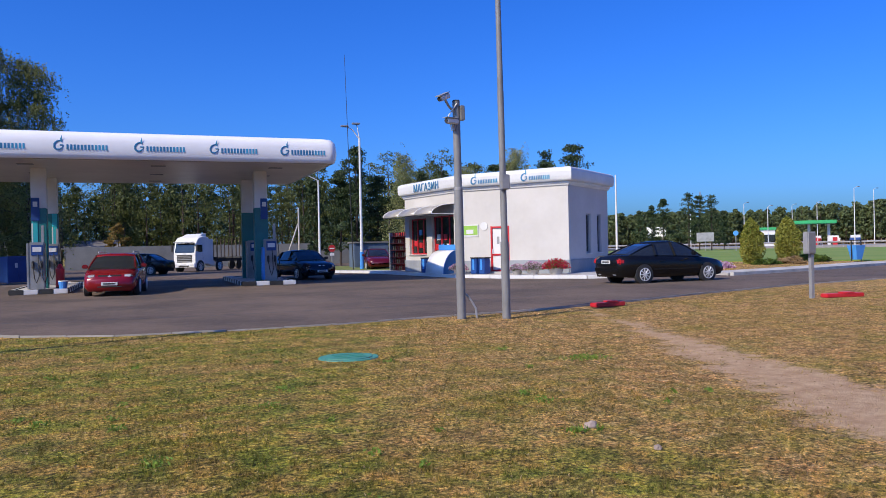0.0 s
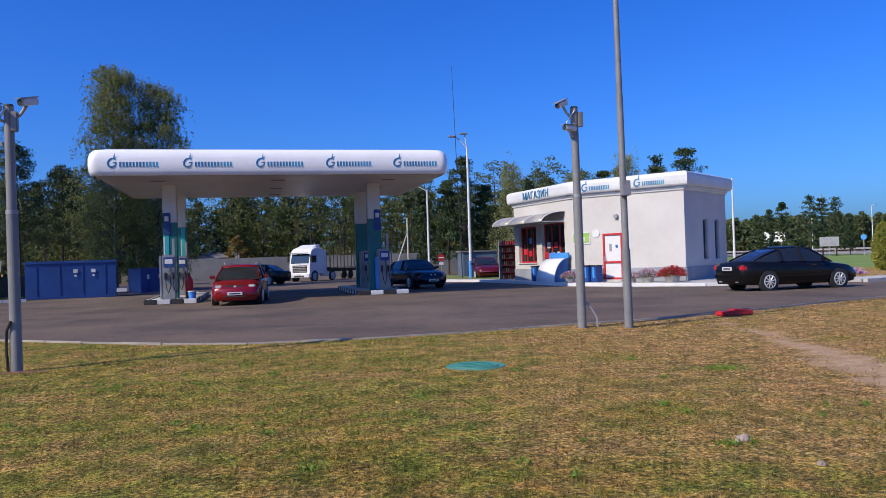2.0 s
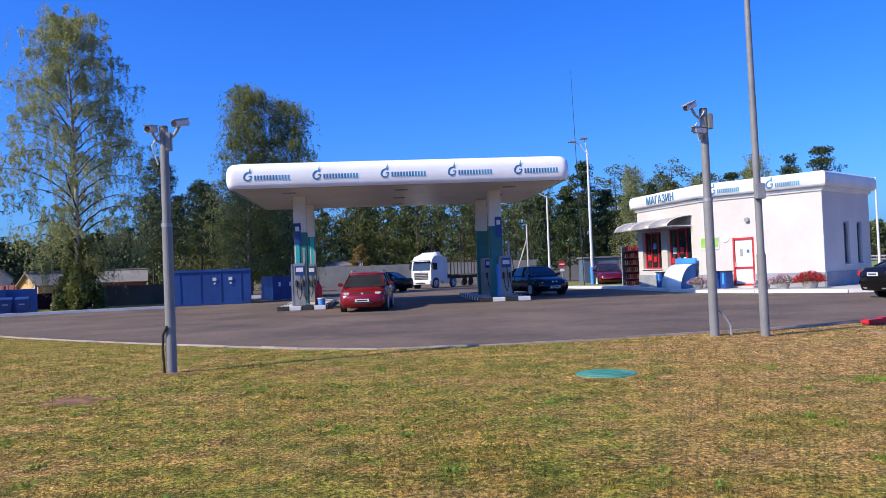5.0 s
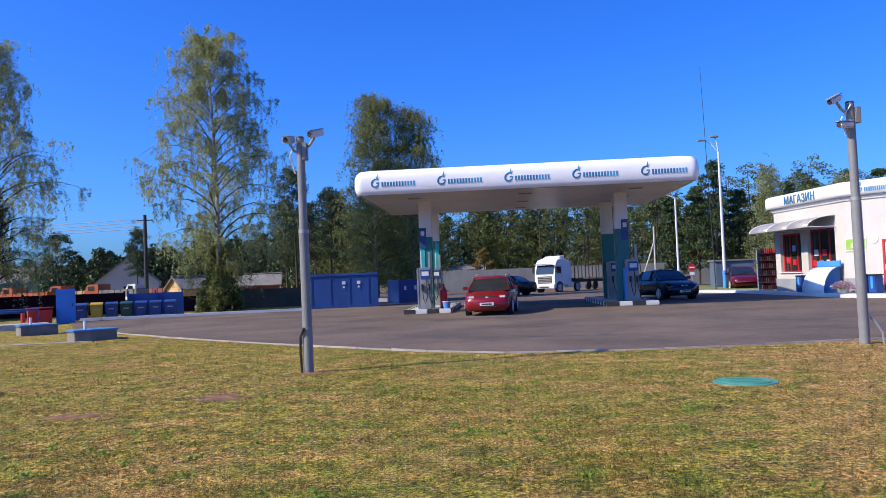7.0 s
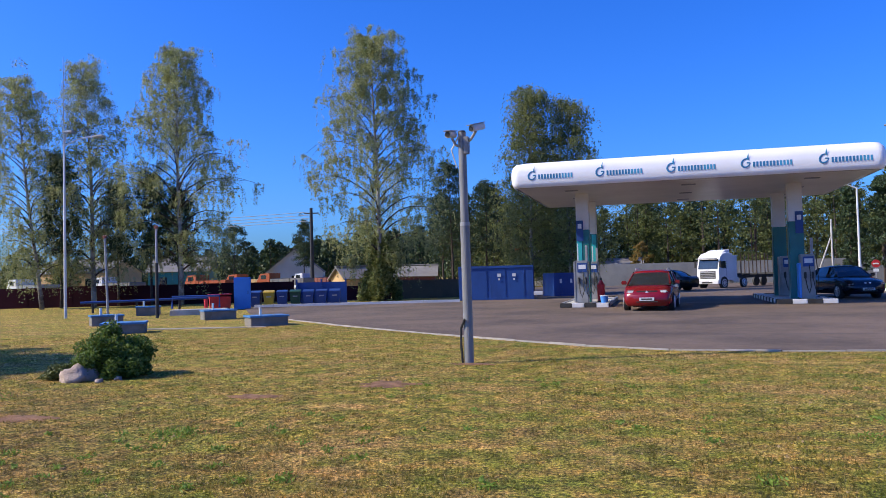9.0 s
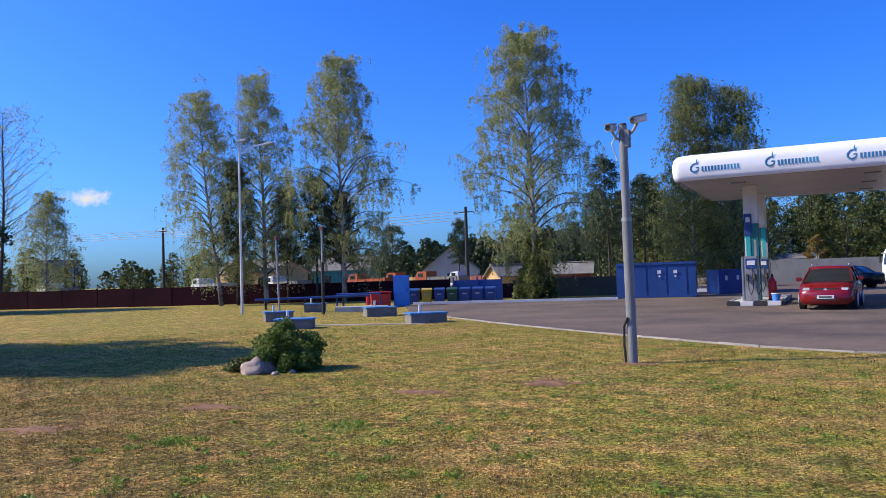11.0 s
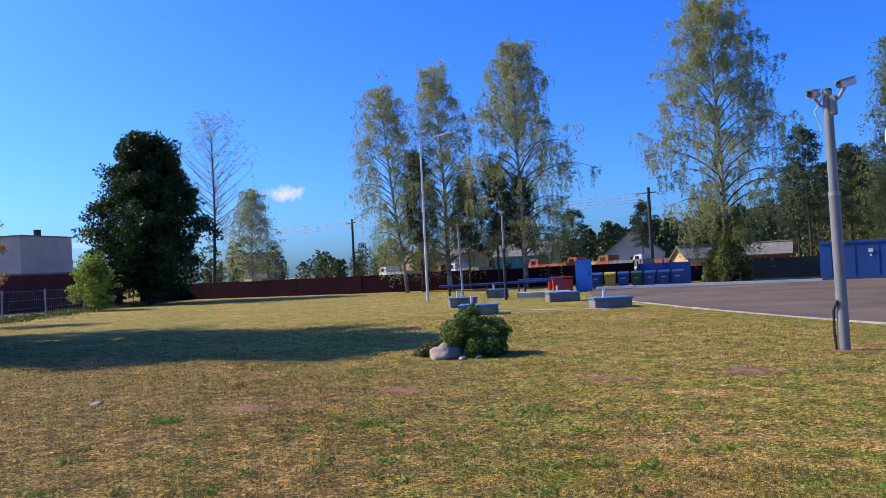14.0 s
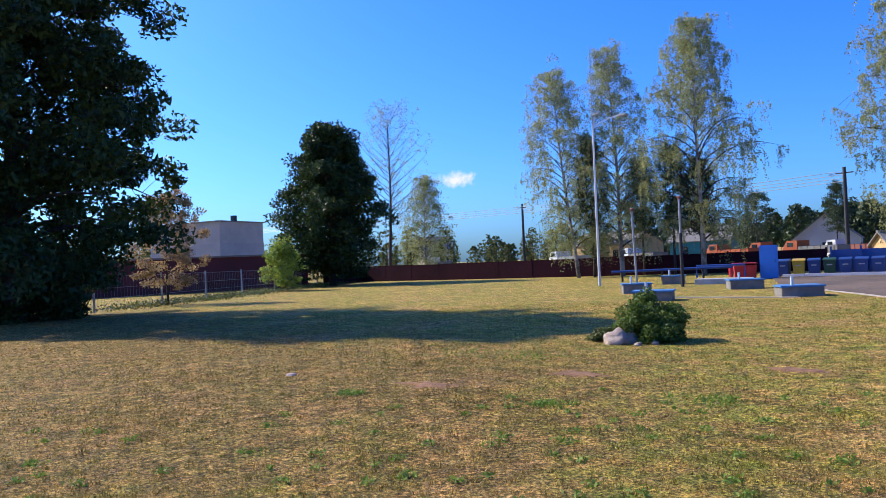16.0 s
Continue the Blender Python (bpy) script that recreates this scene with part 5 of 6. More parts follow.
thuja(36.0, 38.4, 2.85, 0.78, 41)
thuja(39.4, 38.9, 2.95, 0.88, 42)
clump_plant("low_shrub", 41.6, 39.2, 1.4, 0.9, 0.5, 4000, 0.12, M["bushleaf"], "low spreading green shrub on the verge", "shrub", 43)
clump_plant("low_shrub", 38.0, 37.2, 1.0, 0.7, 0.45, 3000, 0.12, M["rustleaf"], "low rusty shrub between the thujas", "shrub", 44)
clump_plant("low_shrub", 36.2, 37.3, 0.9, 0.6, 0.35, 2500, 0.12, M["bushleaf"], "low spreading green shrub on the verge", "shrub", 45)
clump_plant("flower_patch", 29.5, 34.5, 1.6, 0.8, 0.5, 2500, 0.12, M["paleflowers"], "patch of pale flowers on the verge", "flowers", 46, stems=False)
tb = empty("street_bin", pose(43.0, 36.8, 0.03), "blue street litter bin with a dark roof", "bin")
part("body", loft(B(), [[(-0.22, -0.22, 0.1), (0.22, -0.22, 0.1), (0.22, 0.22, 0.1), (-0.22, 0.22, 0.1)], [(-0.4, -0.35, 1.0), (0.4, -0.35, 1.0), (0.4, 0.35, 1.0), (-0.4, 0.35, 1.0)]]), M["skyblue"], tb)
part("roof", box(B(), 0, 0, 1.32, 1.0, 0.8, 0.06, 0.01), M["dark"], tb)
for s in (-1, 1):
    part("post", box(B(), s * 0.42, 0, 0.66, 0.05, 0.05, 1.32), M["dark"], tb)

# ---------------------------------------------------------------- trees
def limbs(rng, h, r, spread, count, droop, start, wave=0.02):
    """Limb lines of a tree, trunk first."""
    ph = rng.random() * 6
    trunk = [(h * wave * math.sin(4 * k / 9 + ph) * k / 9, h * wave * math.cos(5 * k / 9 + ph) * k / 9, h * k / 9) for k in range(10)]
    lines = [(trunk, [r * (1 - 0.93 * k / 9) for k in range(10)])]
    for i in range(count):
        f = start + (0.97 - start) * (i + rng.random()) / count
        z = f * 9
        k = min(int(z), 8)
        p = Vector(trunk[k]).lerp(Vector(trunk[k + 1]), z - k)
        a = i * 2.4 + rng.random()
        g = (f - start) / (1 - start)
        if droop > 0.6:                                  # birch: rounded, long drooping limbs
            shape = min(1, 0.62 + g * 1.3) * (1 - max(0, g - 0.26) / 0.78) ** 0.85
        else:
            shape = (1 - g ** 1.5) ** 0.75 * min(1, 0.72 + g * 0.9)
        ln = spread * shape * rng.uniform(*((0.5, 1.15) if droop > 0.6 else (0.68, 1.05))) + 0.03 * h * g
        up = (1.0 + 0.5 * g) if droop > 0.6 else 0.5 + 0.5 * g
        pts, rad = [tuple(p)], [r * (1 - f) * 0.36 + 0.01]
        for s in range(1, 6):
            q = s / 5
            pts.append((p.x + math.cos(a + 0.3 * q) * ln * q, p.y + math.sin(a + 0.3 * q) * ln * q, p.z + ln * (up * q - droop * q * q)))
            rad.append(rad[0] * (1 - 0.88 * q))
        lines.append((pts, rad))
    return lines


STYLE = {  # droop, first limb, limbs, clumps a limb, clump radius, hang
    "birch": (0.8, 0.12, 62, 8, 0.26, 1.0, "birchleaf", "birchbark"),
    "densebirch": (0.75, 0.10, 60, 8, 0.42, 1.0, "shadebirch", "birchbark"),
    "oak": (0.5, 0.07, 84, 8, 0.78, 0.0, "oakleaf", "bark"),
    "pine": (0.5, 0.35, 34, 7, 0.45, 0.0, "pineleaf", "bark"),
    "rust": (0.2, 0.12, 20, 7, 0.35, 0.0, "rustleaf", "bark"),
    "bush": (0.3, 0.05, 24, 8, 0.4, 0.0, "yellowleaf", "bark"),
    "bare": (-0.25, 0.35, 70, 4, 0.25, 0.3, "birchleaf", "bark"),
}


def tree(name, x, y, h, spread, style, label, category, seed, leaves=9000, leaf=0.22, r=None, lean=(0, 0)):
    rng = np.random.default_rng(seed)
    droop, start, count, per, cr, hang, lm, bark = STYLE[style]
    root = empty(name, pose(x, y, -0.05, lean[0], lean[1], 0), label, category)
    r = r or h * 0.011
    ls = limbs(rng, h, r, spread, count, droop, start)
    part("trunk", tube(B(), *ls[0], 9), M[bark], root, "", True)
    bm = B()
    cs = []
    for pts, rad in ls[1:]:
        tube(bm, pts, rad, 5)
        ln = (Vector(pts[-1]) - Vector(pts[0])).length
        for j in range(per):
            f = 1 - (j / per) ** 1.4 * (0.7 if hang else 0.85)
            k = min(int(f * 5), 4)
            p = np.array(pts[k]) * (1 - (f * 5 - k)) + np.array(pts[k + 1]) * (f * 5 - k)
            e = p + rng.normal(size=3) * [ln * 0.13, ln * 0.13, ln * 0.1] + [0, 0, -0.05 * ln * hang]
            cs.append(e)
            tube(bm, [tuple(p), tuple((p + e) / 2 + [0, 0, 0.03]), tuple(e)], [0.014, 0.01, 0.004], 3)
    part("limb_work", bm, M["bark"], root)
    top = np.array(ls[0][0][-1])
    for _ in range(7):
        cs.append(top + rng.normal(size=3) * [0.35, 0.35, 0.5] - [0, 0, 0.5])
    cs = np.array(cs)
    i = rng.integers(0, len(cs), leaves)
    wgt = rng.uniform(0.6, 1.35, len(cs))
    q = rng.normal(size=(leaves, 3))
    q /= np.linalg.norm(q, axis=1)[:, None]
    pts = cs[i] + q * ((rng.random(leaves) ** 0.45) * cr * wgt[i])[:, None] * [1, 1, 0.75]
    if hang:                                             # sprays hang straight down from each clump
        n_s = 5
        strand = rng.normal(size=(len(cs), n_s, 2)) * cr * 0.9
        j = rng.integers(0, n_s, leaves)
        d = rng.random(leaves) * (0.25 + 1.9 * rng.random((len(cs), n_s))[i, j] ** 1.5) * hang
        sway = strand[i, j] * (1 + 0.35 * d[:, None])
        hangs = rng.random(leaves) < 0.78
        pts[hangs] = (cs[i] + np.concatenate([sway, -d[:, None]], 1) + rng.normal(size=(leaves, 3)) * 0.05)[hangs]
    pts[:, 2] = np.maximum(pts[:, 2], 0.3 + h * 0.03)
    quads_object("crown", pts, rng.uniform(0.6, 1.35, leaves) * leaf, M[lm], root, seed, droop=0.5 if hang else 0, corners=3)
    return root


tree("birch_tree", -17.1, 46.8, 17.3, 4.3, "birch", "tall birch with thin drooping yellow-green foliage behind the yard kerb", "birch", 3, 105000, 0.105)
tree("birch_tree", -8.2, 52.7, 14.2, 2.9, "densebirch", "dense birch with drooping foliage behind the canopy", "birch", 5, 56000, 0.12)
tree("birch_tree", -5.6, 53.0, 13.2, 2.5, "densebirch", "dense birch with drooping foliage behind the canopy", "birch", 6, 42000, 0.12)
tree("birch_tree", -38.2, 41.6, 15.8, 3.3, "birch", "leaning birch with long drooping sprays before the fence", "birch", 8, 48000, 0.11, 0.15, lean=(-2, -9))
tree("birch_tree", -36.2, 44.0, 16.6, 3.2, "birch", "tall birch with sparse drooping foliage before the fence", "birch", 9, 46000, 0.11, lean=(0, -2))
tree("birch_tree", -30.4, 45.2, 17.2, 5.0, "birch", "tall broad birch with fine foliage before the fence", "birch", 12, 86000, 0.105)
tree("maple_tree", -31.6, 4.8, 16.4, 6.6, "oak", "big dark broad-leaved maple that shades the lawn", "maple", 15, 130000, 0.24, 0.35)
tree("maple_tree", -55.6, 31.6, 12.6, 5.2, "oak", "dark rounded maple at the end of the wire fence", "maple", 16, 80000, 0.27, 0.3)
tree("bare_birch", -65, 43.5, 17.0, 4.4, "bare", "thin half-bare birch beyond the fence", "birch", 17, 4200, 0.13, lean=(0, 3))
tree("birch_tree", -64.2, 47.5, 10.5, 2.8, "birch", "small pale birch beyond the fence", "birch", 18, 24000, 0.13)
tree("small_tree", -38.2, 12.5, 5.3, 2.3, "rust", "small tree with rusty half-dry leaves at the wire fence", "tree", 19, 12000, 0.13)
tree("young_tree", -49.5, 24.2, 3.2, 1.8, "bush", "light green young sapling by the wire fence", "sapling", 20, 7000, 0.17)
for x, y, h, sp, seed in ((-38.2, 43.3, 10.2, 1.6, 51), (-33.2, 46.0, 9.0, 1.5, 52), (-31.6, 46.8, 8.0, 1.4, 58), (-36.0, 46.2, 8.5, 1.5, 60), (-16.4, 62.8, 11.0, 2.2, 54), (-14.2, 66.0, 9.5, 2.4, 55), (-18.6, 68.0, 8.6, 2.2, 59),
                          (-55.5, 95, 9.0, 3.0, 56), (-46.5, 98, 9.5, 1.8, 57)):
    tree("pine_tree", x, y, h, sp, "pine", "dark green pine among the trees behind the fence", "pine", seed, 13000, 0.14)
for x, y, h, sp, seed in ((29.8, 58.5, 9.6, 1.8, 131), (26.2, 60.0, 8.2, 1.6, 132), (21.2, 62.0, 9.4, 1.7, 133)):
    tree("birch_tree", x, y, h, sp, "birch", "thin pale birch among the pines behind the shop", "birch", seed, 12000, 0.13)

for x, y, h, w, seed, lm in ((-32.6, 5.2, 2.6, 2.1, 91, "oakleaf"), (-34.0, 3.2, 2.4, 2.4, 93, "oakleaf"), (-17.0, 47.2, 4.4, 1.3, 96, "shadebirch")):
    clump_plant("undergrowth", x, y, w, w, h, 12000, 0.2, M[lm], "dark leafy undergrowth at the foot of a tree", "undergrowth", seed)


# distance haze is mixed into this leaf colour: paler, bluer, flatter
M["hazeleaf"] = leaf_mat("hazy_far_leaves", (0.055, 0.08, 0.033), (0.105, 0.135, 0.054), 0.15)


def wood(name, spots, material, label, seed, leaves=900, leaf=0.5, conifer=0.5):
    """Far woodland: many crowns and trunks, joined."""
    rng = np.random.default_rng(seed)
    pts, sz = [], []
    bm = B()
    for x, y, h in spots:
        w = h * rng.uniform(0.16, 0.26)
        k = int(leaves * rng.uniform(0.7, 1.3))
        n_c = 110
        if rng.random() < conifer:
            z = np.floor(rng.random(n_c) ** 0.85 * 11) / 11          # limbs in tiers, gaps between them
            rr = w * 1.15 * (1.0 - z) ** 0.7 * rng.uniform(0.1, 1.15, n_c)
            z = 0.22 + 0.77 * z - 0.06 * rr / w + rng.normal(size=n_c) * 0.012
        else:
            z = rng.random(n_c)
            rr = w * 1.25 * np.sin(np.pi * np.clip(z * 0.8 + 0.15, 0, 1)) * rng.uniform(0.4, 1.1, n_c)
            z = 0.12 + 0.86 * z
        a = rng.random(n_c) * 7
        c = np.stack([x + np.cos(a) * rr, y + np.sin(a) * rr, z * h], 1)
        i = rng.integers(0, n_c, k)
        q = rng.normal(size=(k, 3))
        q /= np.linalg.norm(q, axis=1)[:, None]
        pts.append(c[i] + q * (rng.random(k) ** 0.5)[:, None] * [w * 0.24, w * 0.24, h * 0.03])
        sz.append(rng.uniform(0.6, 1.3, k) * leaf)
        tube(bm, [(x, y, -0.1), (x + 0.1, y, h * 0.5), (x, y, h * 0.95)], [h * 0.012, h * 0.009, 0.02], 5)
    ob = quads_object(name, np.concatenate(pts), np.concatenate(sz), material, None, seed, corners=3)
    tagged(ob, label, "woodland", kind="stuff")
    tk = part(name + "_trunks", bm, M["bark"])
    tagged(tk, "dark trunks of the wood", "trunks", kind="stuff")


rs = random.Random(4)
# wood behind the grey fence, thick and near
spots = [(-22 + 64 * rs.random(), 86 + 18 * rs.random(), 8 + 5.5 * rs.random()) for _ in range(130)]
wood("mixed_wood", [p for p in spots if rs.random() < 0.72], M["mixleaf"], "dense sunlit mixed wood behind the yard", 61, 2300, 0.27, 0.3)
wood("pine_wood", [(-26 + 72 * rs.random(), 96 + 22 * rs.random(), 8 + 5 * rs.random()) for _ in range(90)], M["pineleaf"], "dark pine wood behind the yard", 62, 1300, 0.36, 0.85)
wood("autumn_tree", [(-1.5, 84, 4.6)], leaf_mat("autumn_leaves", (0.10, 0.09, 0.022), (0.26, 0.17, 0.045), 0.3), "small autumn-coloured tree at the wood edge", 68, 5000, 0.16, 0.0)
wood("near_pines", [(18.4, 67, 11.0), (17.2, 68, 9), (20.6, 68, 8.5), (22.2, 67, 7.8), (24.0, 66, 8.8), (26.0, 66, 8.0), (28, 65, 8.8), (30, 63, 9.2), (32.2, 64, 9.6), (34, 61, 10.4), (36.6, 60.5, 10.9), (35.4, 63, 9.5), (15, 69, 8)],
     M["pineleaf"], "dark pines behind the shop", 63, 6500, 0.2, 1.0)
# far woods: left behind the yard, and right behind the highway
spots = []
for _ in range(560):
    a = radians(8 + 34 * rs.random())
    d = 150 + 90 * rs.random()
    spots.append((-math.sin(a) * d, math.cos(a) * d, (15.5 - 20 * max(0, a - 0.2)) * (0.72 + 0.3 * rs.random())))
wood("far_pine_wood", spots, M["pineleaf"], "dark pine wood on the far side of the houses", 64, 340, 0.8, 0.6)
spots = []
for _ in range(170):
    a = radians(40 + 50 * rs.random())
    d = 120 + 80 * rs.random()
    spots.append((-math.sin(a) * d, math.cos(a) * d, 4 + 4.5 * rs.random()))
wood("garden_trees", spots, M["mixleaf"], "garden trees among the far houses", 65, 480, 0.5, 0.2)
spots = []
for _ in range(620):
    a = radians(27 + 30 * rs.random())
    d = 250 + 90 * rs.random() ** 1.5
    spots.append((math.sin(a) * d, math.cos(a) * d, 9.4 + 2.4 * rs.random() + 10 * max(0, a - 0.75)))
wood("highway_wood", spots, M["hazeleaf"], "long green wood beyond the highway", 66, 640, 0.98, 0.75)
spots = [(math.sin(radians(a)) * d, math.cos(radians(a)) * d, h) for a, d, h in ((35.6, 130, 7), (36.4, 135, 8), (37.2, 132, 9), (38.9, 134, 10), (39.6, 136, 9.5), (40.4, 133, 9.5), (41.2, 140, 7))]
wood("roadside_pines", spots, M["pineleaf"], "tall pines beside the highway", 67, 2200, 0.3, 1.0)

# ---------------------------------------------------------------- fences and houses
def panel_fence(name, pts, h, material, label, step=3.0, post=None):
    root = empty(name, pose(0, 0, 0), label, "fence", kind="structure")
    for (ax, ay), (bx, by) in zip(pts, pts[1:]):
        a, b = Vector((ax, ay, 0)), Vector((bx, by, 0))
        count = max(1, round((b - a).length / step))
        ang = math.atan2(by - ay, bx - ax)
        for i in range(count):
            c = a.lerp(b, (i + 0.5) / count)
            ln = (b - a).length / count
            o = part("panel", box(B(), 0, 0, h / 2 - 0.1, ln - 0.012, 0.08, h, 0.004), material, root)
            o.matrix_local = Matrix.Translation((c.x, c.y, random.uniform(-0.03, 0.03))) @ Matrix.Rotation(ang, 4, "Z")
            p = a.lerp(b, i / count)
            o = part("post", box(B(), 0, 0, h / 2, 0.1, 0.1, h - 0.05, 0.01), post or material, root)
            o.matrix_local = Matrix.Translation((p.x, p.y, 0)) @ Matrix.Rotation(ang, 4, "Z")
    return root


panel_fence("red_fence", [(-24.5, 49.7), (-45, 43.6), (-64, 39.5), (-58.6, 32.4)], 1.5, M["brickwall"], "dark red panel fence round the neighbouring yard")
panel_fence("low_red_fence", [(-17.6, 50.3), (-24.4, 49.9)], 1.05, M["brickwall"], "lower dark red panel fence behind the bins")
panel_fence("grey_fence", [(-6, 81), (14, 80), (42, 78)], 2.3, mat("pale_grey_panel", (0.17, 0.175, 0.18), (0.125, 0.13, 0.135), 0.6, 0.8), "pale grey panel fence at the back of the yard")
panel_fence("olive_fence", [(-17.4, 50.6), (-11.2, 52.5)], 1.35, M["olive"], "low olive board fence behind the birch", 1.5)

wf = empty("wire_fence", pose(0, 0, 0), "wire mesh fence on grey posts beside the lawn", "fence", kind="structure")
WP = [(-35.6, 8.5), (-39.4, 12.6), (-43.0, 16.2), (-46.8, 20.0), (-50.5, 24.0), (-53.6, 27.0), (-56.6, 29.8), (-58.6, 31.8), (-60, 33.4)]
for i, (x, y) in enumerate(WP):
    part("post", rod(B(), (x, y, -0.1), (x + random.uniform(-0.06, 0.06), y, 1.6), 0.05, 0.05, 8), M["steel"], wf)
for (ax, ay), (bx, by) in zip(WP, WP[1:]):
    bm = B()
    for z in (0.1, 0.55, 1.0, 1.5):
        rod(bm, (ax, ay, z), (bx, by, z), 0.007, 0.007, 4)
    for k in range(1, 22):
        t = k / 22
        rod(bm, (ax + (bx - ax) * t, ay + (by - ay) * t, 0.08), (ax + (bx - ax) * t, ay + (by - ay) * t, 1.5), 0.004, 0.004, 3)
    part("mesh_field", bm, M["steel"], wf, "thin wire mesh")
rng = np.random.default_rng(71)
k = 9000
t = rng.random(k) * 8
i = np.minimum(t.astype(int), 7)
wpa = np.array(WP)
c = wpa[i] + (wpa[i + 1] - wpa[i]) * (t - i)[:, None]
tuft = 0.06 + 0.28 * np.abs(np.sin(t * 5.1) * np.sin(t * 2.3))
off = rng.normal(size=(k, 2)) * 0.9 + [-1.2, 1.2]
tagged(quads_object("weeds", np.concatenate([c + off, (rng.random(k) * tuft)[:, None]], 1), np.full(k, 0.12), M["mixleaf"], None, 72), "tall weeds along the wire fence", "weeds", kind="stuff")


def gable_house(x, y, rz, l, w, h, rh, wall, roof, label, windows=2, category="house"):
    root = empty("house", pose(x, y, 0, 0, 0, rz), label, category)
    bm = loft(B(), [[(sx, -w / 2, 0), (sx, -w / 2, h), (sx, 0, h + rh), (sx, w / 2, h), (sx, w / 2, 0)] for sx in (-l / 2, l / 2)])
    part("wall", bm, wall, root)
    for s in (-1, 1):
        sl_ = math.hypot(w / 2, rh)
        o = part("roof", box(B(), 0, 0, 0, l + 0.6, sl_ + 0.4, 0.1, 0.01), roof, root)
        o.matrix_local = Matrix.Translation((0, s * w / 4, h + rh / 2 + 0.06)) @ Matrix.Rotation(-s * math.atan2(rh, w / 2), 4, "X")
    for i in range(windows):
        xx = -l / 2 + (i + 0.5) * l / windows
        part("window", box(B(), xx, -w / 2 - 0.02, h * 0.55, min(1.0, l / windows * 0.5), 0.06, h * 0.4, 0.01), M["glass"], root)
    part("gable_window", box(B(), -l / 2 - 0.02, 0, h * 0.6, 0.06, 0.9, h * 0.4, 0.01), M["glass"], root)
    return root


M["ochre"] = mat("ochre_wall", (0.55, 0.36, 0.16), (0.45, 0.3, 0.14), 0.8, 0.8)
M["orange"] = mat("orange_paint", (0.42, 0.085, 0.015), (0.34, 0.07, 0.015), 0.8, 0.5)
gable_house(-27.2, 68, 50, 3.4, 3.0, 1.45, 1.0, M["ochre"], M["roofgrey"], "small ochre hut with a grey sheet roof", 1, "hut")
gable_house(-22.3, 69.5, 14, 4.8, 4, 1.5, 0.95, M["roofred"], M["roofgrey"], "long low shed with a grey sheet roof", 1, "shed")
gable_house(-27.0, 79, 5, 6, 6, 1.3, 0.9, M["render"], M["roofred"], "house with a dark red roof behind the fence", 3)
gable_house(-51.5, 106, 112, 9, 8, 2.6, 3.2, M["render"], M["roofgrey"], "pale house with a tall grey gable", 2)
gable_house(-64, 96, 20, 8, 6, 3, 2.0, M["teal"], M["roofgrey"], "teal-gabled wooden house among trees", 2)
gable_house(-82, 99, 0, 12, 8, 3.2, 2.0, M["ochre"], M["roofgrey"], "low house with a grey roof far off", 2)
gable_house(-116, 88, 60, 6, 5, 3.2, 3.0, M["white"], M["roofgrey"], "white gabled house far off", 1)
gable_house(-4.2, 90, 3, 5, 5, 2.0, 0.8, M["olive"], M["roofgrey"], "low grey shed behind the yard fence", 2, "shed")
gb2 = empty("flat_roofed_building", pose(-104, 40, 0, 0, 0, -66), "long white and ochre flat-roofed building", "building")
part("lower_wall", box(B(), 0, 0, 2.6, 8.4, 12.6, 5.2), mat("pale_cream_wall", (0.44, 0.41, 0.37), (0.37, 0.345, 0.31), 0.4, 0.85), gb2)
part("upper_wall", box(B(), 0, 0, 6.6, 8.3, 12.5, 2.8), mat("pale_ochre_render", (0.47, 0.42, 0.36), (0.40, 0.36, 0.31), 0.6, 0.85), gb2)
part("roof_edge", box(B(), 0, 0, 8.05, 8.7, 12.9, 0.16), M["roofgrey"], gb2)
part("chimney", box(B(), -2, 3, 8.6, 0.6, 0.6, 1.1), M["dark"], gb2)
wb = empty("office_building", pose(-12.6, 98, 1.1, 0, 0, 10), "long pale two-storey building with a red roof edge", "building")
part("wall", box(B(), 0, 0, 1.0, 9, 7, 4.4), M["render"], wb)
part("roof", box(B(), 0, 0, 3.35, 9.4, 7.4, 0.3), M["orange"], wb)
for i in range(7):
    part("window", box(B(), -3.9 + i * 1.3, -3.52, 2.3, 0.6, 0.06, 0.9), M["glass"], wb)
ga = empty("red_garage", pose(-61.05, 18.1, 0, 0, 0, 74), "dark red flat-roofed garage beyond the wire fence", "garage")
part("wall", box(B(), 0, 0, 1.3, 24.5, 5, 2.6), mat("dark_red_garage_wall", (0.12, 0.022, 0.026), (0.09, 0.018, 0.02), 0.5, 0.8), ga)
part("roof", box(B(), 0, 0, 2.65, 24.9, 5.4, 0.12), M["roofgrey"], ga)


